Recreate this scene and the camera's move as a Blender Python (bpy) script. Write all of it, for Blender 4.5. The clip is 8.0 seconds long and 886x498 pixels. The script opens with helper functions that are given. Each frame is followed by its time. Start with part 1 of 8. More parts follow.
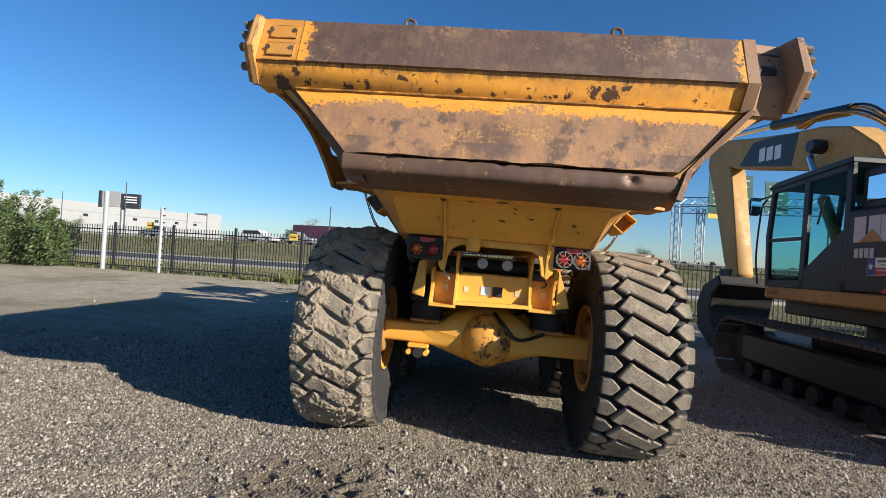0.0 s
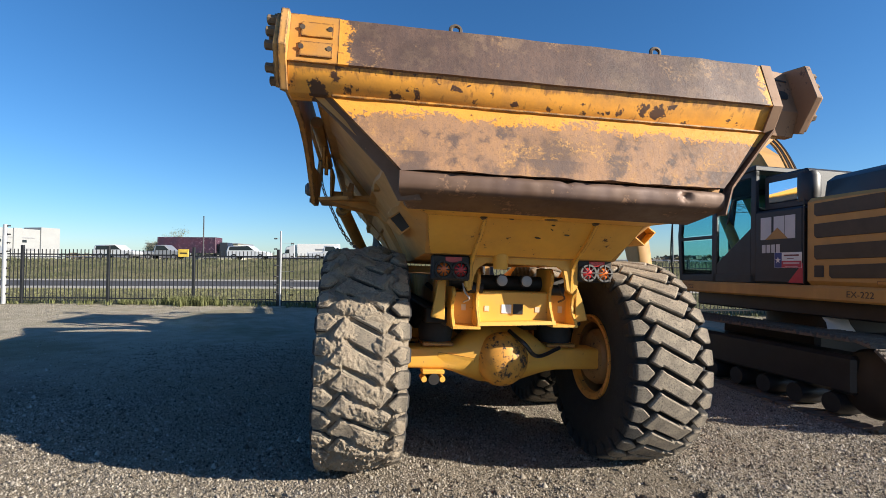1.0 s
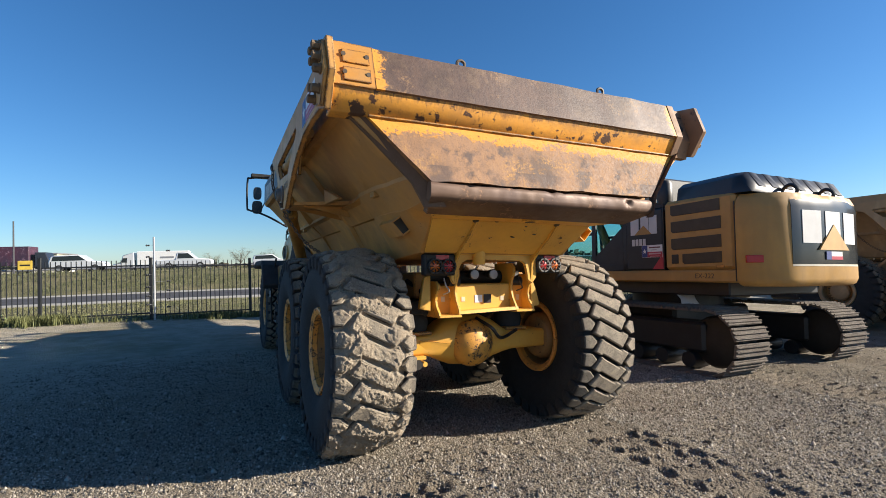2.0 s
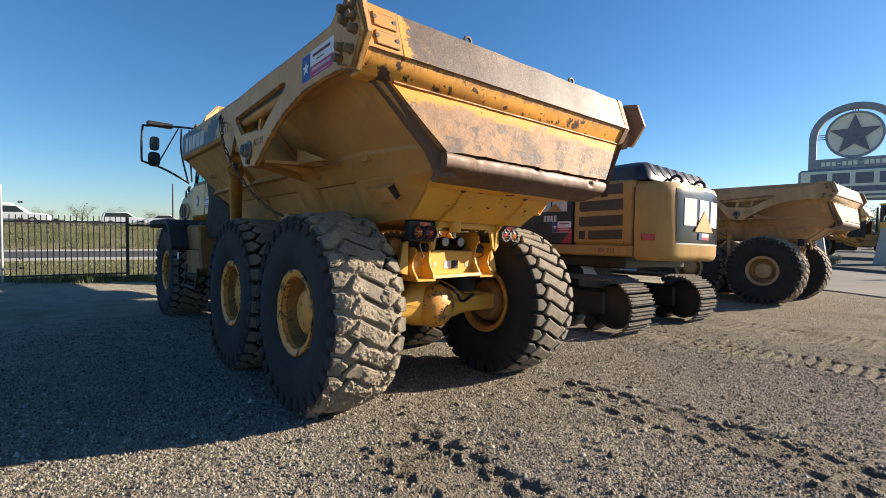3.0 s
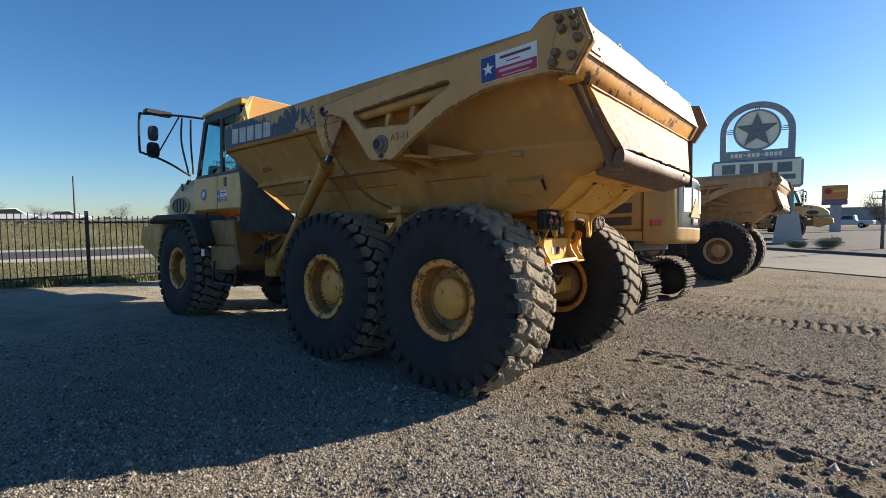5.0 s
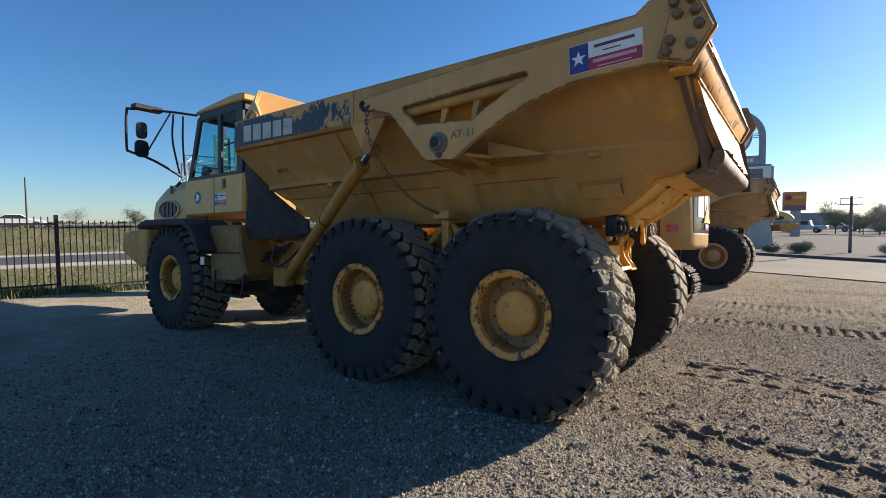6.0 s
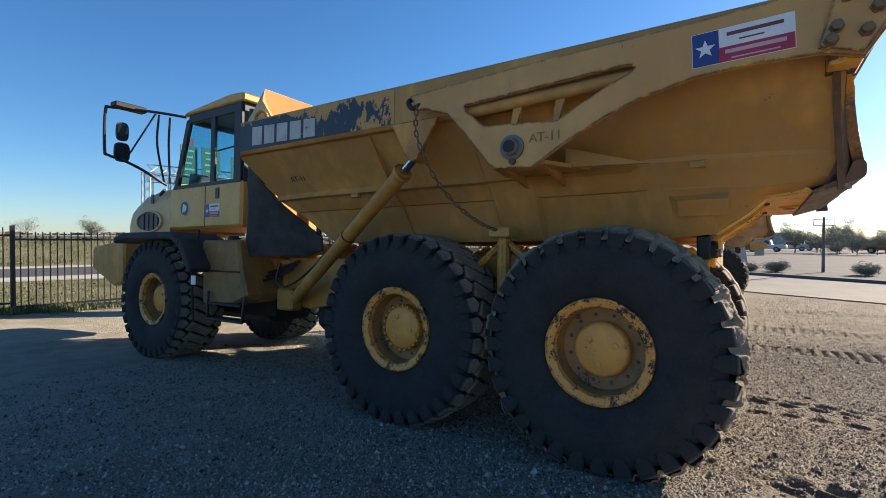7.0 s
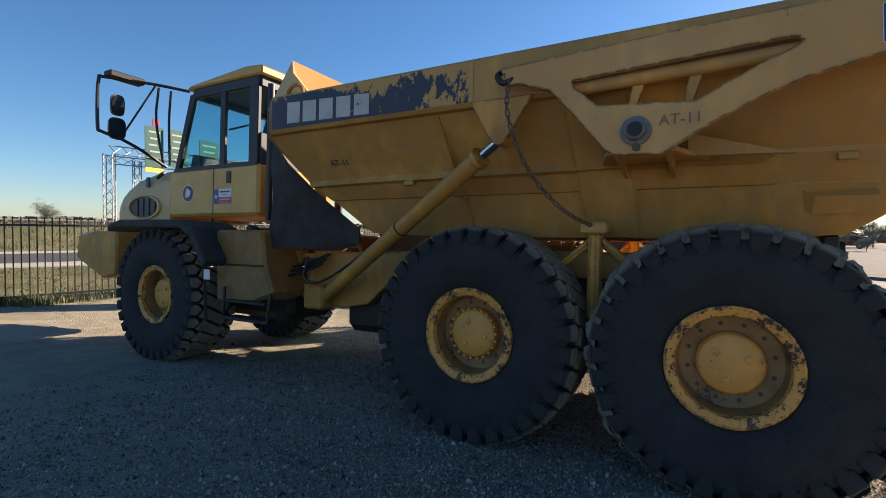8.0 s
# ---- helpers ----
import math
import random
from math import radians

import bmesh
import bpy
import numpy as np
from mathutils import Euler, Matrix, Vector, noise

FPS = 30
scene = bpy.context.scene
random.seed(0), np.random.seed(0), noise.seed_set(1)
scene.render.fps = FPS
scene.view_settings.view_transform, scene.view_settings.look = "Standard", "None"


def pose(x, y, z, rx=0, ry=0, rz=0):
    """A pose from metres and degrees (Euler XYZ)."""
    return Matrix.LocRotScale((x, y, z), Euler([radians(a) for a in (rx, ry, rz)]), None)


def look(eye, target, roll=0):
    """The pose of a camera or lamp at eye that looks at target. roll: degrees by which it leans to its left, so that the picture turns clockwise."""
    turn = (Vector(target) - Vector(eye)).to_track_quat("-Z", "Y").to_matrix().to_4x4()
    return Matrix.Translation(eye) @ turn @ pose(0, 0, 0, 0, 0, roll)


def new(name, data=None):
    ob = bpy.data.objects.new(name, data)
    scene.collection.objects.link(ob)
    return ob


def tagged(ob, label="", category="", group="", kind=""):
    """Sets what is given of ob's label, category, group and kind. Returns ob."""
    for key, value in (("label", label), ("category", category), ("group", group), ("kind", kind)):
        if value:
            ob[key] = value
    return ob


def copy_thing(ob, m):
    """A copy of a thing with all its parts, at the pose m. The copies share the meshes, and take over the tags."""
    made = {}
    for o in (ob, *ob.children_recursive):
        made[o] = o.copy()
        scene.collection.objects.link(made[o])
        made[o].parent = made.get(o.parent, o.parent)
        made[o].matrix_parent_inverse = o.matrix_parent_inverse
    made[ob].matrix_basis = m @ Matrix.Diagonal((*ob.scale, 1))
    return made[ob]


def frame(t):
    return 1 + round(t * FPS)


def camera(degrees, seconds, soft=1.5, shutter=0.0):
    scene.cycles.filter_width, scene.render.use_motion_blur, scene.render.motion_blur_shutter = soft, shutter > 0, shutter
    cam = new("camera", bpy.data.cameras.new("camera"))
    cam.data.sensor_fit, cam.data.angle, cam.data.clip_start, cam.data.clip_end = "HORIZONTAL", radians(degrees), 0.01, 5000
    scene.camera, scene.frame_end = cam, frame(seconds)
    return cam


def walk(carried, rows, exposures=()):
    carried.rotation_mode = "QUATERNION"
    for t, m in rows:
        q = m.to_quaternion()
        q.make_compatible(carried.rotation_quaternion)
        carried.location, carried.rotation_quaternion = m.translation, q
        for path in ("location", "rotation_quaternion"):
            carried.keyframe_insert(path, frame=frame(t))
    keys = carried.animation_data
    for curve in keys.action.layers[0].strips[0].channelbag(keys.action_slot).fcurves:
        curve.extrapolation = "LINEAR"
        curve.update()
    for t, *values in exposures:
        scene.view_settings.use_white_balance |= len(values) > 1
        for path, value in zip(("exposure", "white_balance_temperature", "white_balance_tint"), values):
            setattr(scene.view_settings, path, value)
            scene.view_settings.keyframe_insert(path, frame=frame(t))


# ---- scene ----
cam = camera(85.5, 8.0, soft=0.8)
PATH = [
    (0, (-0.058, -4.051, 1.451), (-0.208, -2.056, 1.477), 3.2),
    (0.5, (-0.547, -3.941, 1.502), (-0.469, -1.943, 1.541), 2.6),
    (1, (-1.05, -3.802, 1.536), (-0.718, -1.831, 1.593), 0.3),
    (1.5, (-1.571, -3.939, 1.605), (-0.979, -2.029, 1.655), -2.0),
    (2, (-2.063, -3.986, 1.518), (-1.196, -2.185, 1.574), -1.8),
    (2.2, (-2.215, -3.964, 1.517), (-1.246, -2.215, 1.545), -1.1),
    (3.3, (-3.16, -3.617, 1.503), (-1.786, -2.166, 1.411), 0.5),
    (3.5, (-3.36, -3.573, 1.509), (-1.936, -2.172, 1.43), 0.1),
    (4, (-3.749, -3.417, 1.523), (-2.25, -2.094, 1.461), -0.8),
    (4.5, (-4.073, -3.024, 1.507), (-2.562, -1.716, 1.428), -0.8),
    (5, (-4.372, -2.616, 1.499), (-2.849, -1.325, 1.384), -0.6),
    (5.2, (-4.446, -2.467, 1.515), (-2.914, -1.188, 1.391), -0.4),
    (6.3, (-4.538, -1.47, 1.526), (-2.907, -0.316, 1.445), -0.5),
    (6.5, (-4.531, -1.274, 1.546), (-2.887, -0.138, 1.474), -0.3),
    (7, (-4.437, -0.825, 1.549), (-2.756, 0.258, 1.515), 0.1),
    (7.5, (-4.42, -0.326, 1.554), (-2.694, 0.683, 1.508), 0.8),
    (8, (-4.456, 0.126, 1.582), (-2.713, 1.103, 1.505), 0.9),
]
walk(cam, [(t, look(eye, target, roll)) for t, eye, target, roll in PATH],
     ((0, 0.97, 6350, 10), (0.5, 1.2, 6400, 10), (1, 1.12, 6400, 10), (1.5, 1.2, 6450, 10), (2, 1.12, 6500, 10), (3.5, 1.25, 6950, 10), (4.5, 0.55, 6850, 10), (5, 1.15, 6800, 10), (6.5, 1.27, 6800, 13), (7, 1.42, 6850, 12), (8, 1.4, 7450, 16)))
# ---- world, sun, exposure ----
SUN = Vector((0.832, -0.424, 0.365)).normalized()
sky_world = bpy.data.worlds.new("sky")
scene.world = sky_world
sky_world.use_nodes = True
wn = sky_world.node_tree.nodes
sky_tex = wn.new("ShaderNodeTexSky")
sky_tex.sky_type = "NISHITA"
sky_tex.sun_disc = False
sky_tex.sun_elevation = math.asin(SUN.z)
sky_tex.sun_rotation = math.atan2(SUN.x, SUN.y)
sky_tex.altitude = 150
sky_tex.air_density = 1.0
sky_tex.dust_density = 0.3
sky_tex.ozone_density = 6.0
sky_depth = wn.new("ShaderNodeHueSaturation")
sky_depth.inputs["Saturation"].default_value = 1.12
sky_world.node_tree.links.new(sky_tex.outputs["Color"], sky_depth.inputs["Color"])
sky_world.node_tree.links.new(sky_depth.outputs["Color"], wn["Background"].inputs["Color"])
wn["Background"].inputs["Strength"].default_value = 0.07
sun_lamp = new("sun", bpy.data.lights.new("sun", "SUN"))
sun_lamp.data.energy = 5.0
sun_lamp.data.angle = radians(0.5)
sun_lamp.data.color = (1.0, 0.9, 0.76)
sun_lamp.matrix_world = look((0, 0, 0), tuple(-SUN))


# ---- materials ----
def shader(name, rough=0.6, metal=0.0):
    m = bpy.data.materials.new(name)
    m.use_nodes = True
    b = m.node_tree.nodes["Principled BSDF"]
    b.inputs["Roughness"].default_value = rough
    b.inputs["Metallic"].default_value = metal
    return m, m.node_tree.nodes, m.node_tree.links, b


def coords(n, l, scale=(1, 1, 1)):
    tc = n.new("ShaderNodeTexCoord")
    mp = n.new("ShaderNodeMapping")
    mp.inputs["Scale"].default_value = scale
    l.new(tc.outputs["Object"], mp.inputs["Vector"])
    return mp.outputs["Vector"]


def noise_tex(n, l, vec, scale, detail=6, rough=0.6):
    t = n.new("ShaderNodeTexNoise")
    t.inputs["Scale"].default_value = scale
    t.inputs["Detail"].default_value = detail
    t.inputs["Roughness"].default_value = rough
    l.new(vec, t.inputs["Vector"])
    return t.outputs["Fac"]


def ramp(n, l, fac, a, b, ca=(0, 0, 0, 1), cb=(1, 1, 1, 1)):
    r = n.new("ShaderNodeValToRGB")
    r.color_ramp.elements[0].position, r.color_ramp.elements[0].color = a, ca
    r.color_ramp.elements[1].position, r.color_ramp.elements[1].color = b, cb
    l.new(fac, r.inputs["Fac"])
    return r.outputs["Color"]


def mix(n, l, fac, a, b, kind="MIX"):
    m = n.new("ShaderNodeMix")
    m.data_type, m.blend_type = "RGBA", kind
    for sock, v in ((m.inputs[0], fac), (m.inputs[6], a), (m.inputs[7], b)):
        if isinstance(v, (int, float)):
            sock.default_value = v
        elif isinstance(v, tuple):
            sock.default_value = (*v, 1) if len(v) == 3 else v
        else:
            l.new(v, sock)
    return m.outputs[2]


def math_node(n, l, op, a, b=0.0):
    m = n.new("ShaderNodeMath")
    m.operation = op
    for sock, v in ((m.inputs[0], a), (m.inputs[1], b)):
        if isinstance(v, (int, float)):
            sock.default_value = v
        else:
            l.new(v, sock)
    return m.outputs[0]


def bump(n, l, b, height, strength=0.3, distance=0.01):
    bp = n.new("ShaderNodeBump")
    bp.inputs["Strength"].default_value = strength
    bp.inputs["Distance"].default_value = distance
    l.new(height, bp.inputs["Height"])
    l.new(bp.outputs["Normal"], b.inputs["Normal"])


def edge_mask(n, l, radius, fine, low=0.012, high=0.04):
    """Worn edges: where the rounded normal leaves the true one, broken up by noise."""
    bv = n.new("ShaderNodeBevel")
    bv.samples = 4
    bv.inputs["Radius"].default_value = radius
    geo = n.new("ShaderNodeNewGeometry")
    dot = n.new("ShaderNodeVectorMath")
    dot.operation = "DOT_PRODUCT"
    l.new(bv.outputs["Normal"], dot.inputs[0])
    l.new(geo.outputs["Normal"], dot.inputs[1])
    turn = math_node(n, l, "SUBTRACT", 1.0, dot.outputs["Value"])
    return ramp(n, l, math_node(n, l, "MULTIPLY", turn, ramp(n, l, fine, 0.42, 0.58)), low, high)


def worn(name, base, other, rust=(0.09, 0.04, 0.02), rough=0.5, chips=0.62, dirt=(0.24, 0.19, 0.13), dirt_amount=0.35, metal=0.0, scale=1.0, edge=0.0, grime=0.0):
    """Painted metal: two tones of paint, chips down to rust, a film of dust, fine relief."""
    m, n, l, b = shader(name, rough, metal)
    v = coords(n, l)
    big = noise_tex(n, l, v, 1.3 * scale, 5)
    fine = noise_tex(n, l, v, 38 * scale, 8, 0.7)
    mid = noise_tex(n, l, v, 7 * scale, 8, 0.65)
    col = mix(n, l, ramp(n, l, big, 0.35, 0.7), base, other)
    col = mix(n, l, math_node(n, l, "MULTIPLY", ramp(n, l, mid, 0.4, 0.75), dirt_amount), col, dirt)
    if grime:
        run = noise_tex(n, l, coords(n, l, (5, 5, 0.9)), 1.2, 4, 0.5)
        cloud = noise_tex(n, l, v, 1.4, 4, 0.5)
        film = math_node(n, l, "MULTIPLY", ramp(n, l, math_node(n, l, "ADD", run, cloud), 0.75, 1.35), grime)
        col = mix(n, l, film, col, (0.2, 0.11, 0.04))
    chip = math_node(n, l, "MULTIPLY", math_node(n, l, "ADD", fine, mid), 0.5)
    mask = ramp(n, l, chip, chips, chips + 0.03)
    col = mix(n, l, mask, col, rust)
    if edge:
        col = mix(n, l, edge_mask(n, l, edge, noise_tex(n, l, v, 14 * scale, 8, 0.75)), col, tuple(c * 0.5 for c in rust))
    l.new(col, b.inputs["Base Color"])
    l.new(ramp(n, l, mid, 0.3, 0.7, (rough - 0.1,) * 3 + (1,), (min(1, rough + 0.2),) * 3 + (1,)), b.inputs["Roughness"])
    bump(n, l, b, chip, 0.25, 0.004)
    return m


def plain(name, col, rough=0.6, metal=0.0, vary=0.25, scale=6.0, relief=0.15):
    m, n, l, b = shader(name, rough, metal)
    v = coords(n, l)
    a = noise_tex(n, l, v, scale, 6)
    c = noise_tex(n, l, v, scale * 9, 6)
    dark = tuple(x * (1 - vary) for x in col)
    lite = tuple(min(1, x * (1 + vary)) for x in col)
    cc = mix(n, l, ramp(n, l, a, 0.3, 0.7), dark, lite)
    cc = mix(n, l, math_node(n, l, "MULTIPLY", c, 0.3), cc, tuple(x * 0.6 for x in col))
    l.new(cc, b.inputs["Base Color"])
    bump(n, l, b, c, relief, 0.003)
    return m


YEL, YEL2 = (0.72, 0.33, 0.042), (0.6, 0.26, 0.034)
M_yellow = worn("yellow_paint", YEL, YEL2, chips=0.608, dirt_amount=0.32, edge=0.016, grime=0.4)
M_hopper = worn("dusty_hopper_paint", (0.66, 0.33, 0.07), (0.52, 0.25, 0.055), chips=0.625, dirt=(0.4, 0.3, 0.19), dirt_amount=0.45, grime=0.36, rough=0.6)
M_bleached = worn("sun_bleached_guard_paint", (0.72, 0.45, 0.17), (0.62, 0.37, 0.13), dirt=(0.5, 0.4, 0.27), dirt_amount=0.5, chips=0.66, rough=0.6)
# grime over a yellow whose base is also darkened for shade low down
M_grimy_shaded = worn("grimy_shaded_yellow_paint", (0.42, 0.2, 0.03), (0.3, 0.14, 0.025), chips=0.6, dirt=(0.08, 0.06, 0.045), dirt_amount=0.6, grime=0.7)
M_arm = worn("dusty_arm_paint", (0.68, 0.36, 0.1), (0.6, 0.29, 0.065), rust=(0.06, 0.038, 0.028), chips=0.615, dirt=(0.4, 0.29, 0.18), dirt_amount=0.5, edge=0.022, grime=0.2)
M_stencil = worn("faded_stencil_paint", (0.13, 0.085, 0.05), (0.2, 0.125, 0.06), rust=(0.5, 0.28, 0.08), chips=0.55, dirt_amount=0.5, scale=1.6)
M_chain = worn("rusty_chain", (0.13, 0.08, 0.05), (0.09, 0.055, 0.035), chips=0.6)
M_decal = plain("pale_decal", (0.6, 0.5, 0.34), 0.6)
M_gloss_black = plain("gloss_black_panel", (0.008, 0.009, 0.011), 0.22, vary=0.2, relief=0.02)
M_pin = plain("grey_pin_steel", (0.17, 0.155, 0.14), 0.6, 0.0)
M_yellow_clean = worn("yellow_cab_paint", (0.66, 0.36, 0.07), (0.6, 0.31, 0.05), chips=0.7, dirt_amount=0.15, rough=0.35)
M_hoodpaint = worn("pale_hood_paint", (0.64, 0.42, 0.17), (0.57, 0.36, 0.13), chips=0.7, dirt=(0.45, 0.36, 0.25), dirt_amount=0.4, rough=0.45)
M_excav = worn("pale_yellow_paint", (0.53, 0.3, 0.08), (0.45, 0.245, 0.062), chips=0.67, dirt=(0.36, 0.25, 0.14), dirt_amount=0.35, rough=0.6, grime=0.25)
M_mark = plain("matt_white_lettering", (0.58, 0.58, 0.57), 0.7, vary=0.06)
M_border = plain("pale_panel_border", (0.5, 0.47, 0.38), 0.65, vary=0.1)
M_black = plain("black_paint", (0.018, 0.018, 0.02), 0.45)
M_dark = plain("dark_steel", (0.03, 0.027, 0.024), 0.6, 0.3)
M_cabframe = plain("dark_cab_paint", (0.016, 0.018, 0.022), 0.5)
M_rubber = plain("rubber_flap", (0.034, 0.033, 0.032), 0.8, vary=0.45)
M_hose = plain("black_hose", (0.012, 0.012, 0.013), 0.4)
M_chrome = plain("chrome_rod", (0.6, 0.6, 0.6), 0.15, 1.0, 0.05)
M_white = plain("white_paint", (0.75, 0.75, 0.74), 0.5, vary=0.08)
M_grey = plain("grey_metal", (0.34, 0.34, 0.35), 0.45, 0.5, 0.15)
M_maker = worn("scuffed_white_vinyl", (0.5, 0.49, 0.45), (0.42, 0.4, 0.36), rust=(0.03, 0.035, 0.05), chips=0.6, dirt_amount=0.4)
M_blue = plain("blue_vinyl", (0.02, 0.045, 0.2), 0.4, vary=0.1)
M_navy = plain("navy_enamel", (0.008, 0.014, 0.045), 0.4, vary=0.1)
M_red = plain("red_vinyl", (0.42, 0.02, 0.05), 0.4, vary=0.1)
M_ink = plain("brown_ink", (0.16, 0.045, 0.05), 0.6, vary=0.2)
M_pink = plain("faded_white_ink", (0.6, 0.4, 0.42), 0.6, vary=0.1)
M_rustbrown = worn("rusty_steel", (0.085, 0.047, 0.036), (0.13, 0.08, 0.06), rust=(0.26, 0.15, 0.09), chips=0.57, dirt=(0.06, 0.036, 0.028), edge=0.012, grime=0.25, rough=0.66, dirt_amount=0.55)
M_rim = worn("chipped_rim_paint", (0.8, 0.35, 0.06), (0.7, 0.29, 0.05), rust=(0.05, 0.03, 0.02), chips=0.515, dirt_amount=0.4, scale=1.2, edge=0.02)
M_hub = worn("hub_paint", (0.78, 0.34, 0.06), (0.68, 0.29, 0.05), rust=(0.06, 0.035, 0.02), chips=0.565, dirt_amount=0.4, scale=1.2)
# dirt over a base darkened to give the recessed dish its shade
M_dish = worn("dirty_shaded_rim_dish", (0.4, 0.2, 0.06), (0.28, 0.145, 0.05), rust=(0.04, 0.028, 0.02), chips=0.57, dirt=(0.13, 0.09, 0.05), dirt_amount=0.6)


def n_color(n, l, vec, scale):
    """Colour of a noise, to push a pattern's places about."""
    t = n.new("ShaderNodeTexNoise")
    t.inputs["Scale"].default_value = scale
    l.new(vec, t.inputs["Vector"])
    return t.outputs["Color"]


def make_stained():
    """Yellow paint with round rust blots that run downwards, and rust creeping from the upper edge."""
    m, n, l, b = shader("stained_yellow_paint", 0.5)
    v = coords(n, l)
    sx = n.new("ShaderNodeSeparateXYZ")
    l.new(v, sx.inputs[0])
    mid, fine = noise_tex(n, l, v, 6, 8, 0.65), noise_tex(n, l, v, 40, 8, 0.7)
    col = mix(n, l, ramp(n, l, mid, 0.35, 0.7), YEL, YEL2)
    col = mix(n, l, math_node(n, l, "MULTIPLY", ramp(n, l, mid, 0.45, 0.75), 0.35), col, (0.22, 0.15, 0.08))
    vor = n.new("ShaderNodeTexVoronoi")
    vor.inputs["Scale"].default_value = 1.0
    warp = mix(n, l, 0.85, coords(n, l, (10, 3, 12)), n_color(n, l, v, 4.0), "ADD")
    l.new(warp, vor.inputs["Vector"])
    pick = n.new("ShaderNodeRGBToBW")
    l.new(vor.outputs["Color"], pick.inputs[0])
    size = n.new("ShaderNodeMapRange")
    size.inputs["From Min"].default_value, size.inputs["From Max"].default_value = 0.43, 0.88
    size.inputs["To Min"].default_value, size.inputs["To Max"].default_value = 0.0, 0.6
    l.new(pick.outputs[0], size.inputs["Value"])
    near = math_node(n, l, "SUBTRACT", math_node(n, l, "ADD", size.outputs[0], math_node(n, l, "MULTIPLY", math_node(n, l, "SUBTRACT", noise_tex(n, l, v, 26, 8, 0.75), 0.5), 1.5)), vor.outputs["Distance"])
    streak = noise_tex(n, l, coords(n, l, (14, 14, 1.0)), 1.3, 6, 0.7)
    top = math_node(n, l, "SUBTRACT", math_node(n, l, "ADD", sx.outputs["Z"], math_node(n, l, "MULTIPLY", streak, 0.2)), 2.545)
    col = mix(n, l, math_node(n, l, "MULTIPLY", ramp(n, l, top, 0.0, 0.03), 0.75), col, (0.17, 0.075, 0.03))
    col = mix(n, l, math_node(n, l, "MULTIPLY", ramp(n, l, noise_tex(n, l, coords(n, l, (30, 30, 1.4)), 1.0, 4, 0.6), 0.6, 0.68), 0.55), col, (0.15, 0.065, 0.028))
    col = mix(n, l, ramp(n, l, near, 0.0, 0.03), col, (0.07, 0.032, 0.018))
    l.new(col, b.inputs["Base Color"])
    bump(n, l, b, math_node(n, l, "ADD", fine, mid), 0.25, 0.004)
    return m


M_stained = make_stained()
M_gatebolt = worn("painted_bolt", (0.2, 0.13, 0.07), (0.14, 0.09, 0.05), chips=0.6, rough=0.7)
M_diff = worn("axle_paint", YEL, YEL2, rust=(0.05, 0.032, 0.022), chips=0.53, dirt=(0.13, 0.09, 0.05), dirt_amount=0.6, scale=0.9)
M_tailpaint = worn("tail_frame_paint", (0.75, 0.4, 0.055), (0.68, 0.34, 0.045), rust=(0.07, 0.035, 0.02), chips=0.6, dirt_amount=0.2, edge=0.005)
M_lens = plain("lamp_lens", (0.36, 0.37, 0.37), 0.3, vary=0.2)
M_endrust = worn("scoured_beam_end", (0.3, 0.165, 0.085), (0.2, 0.115, 0.07), rust=(0.1, 0.06, 0.045), chips=0.56, dirt=(0.36, 0.25, 0.16), dirt_amount=0.4, rough=0.65)
M_lip = worn("scraped_lip_steel", (0.1, 0.06, 0.048), (0.15, 0.095, 0.074), rust=(0.26, 0.15, 0.09), chips=0.57, dirt=(0.07, 0.042, 0.033), grime=0.2, rough=0.53, dirt_amount=0.5, metal=0.3)
M_guard = plain("dusty_lamp_guard", (0.1, 0.095, 0.09), 0.6, vary=0.3)
M_bolt = worn("dark_bolt", (0.07, 0.05, 0.035), (0.05, 0.035, 0.025), chips=0.6, rough=0.6)


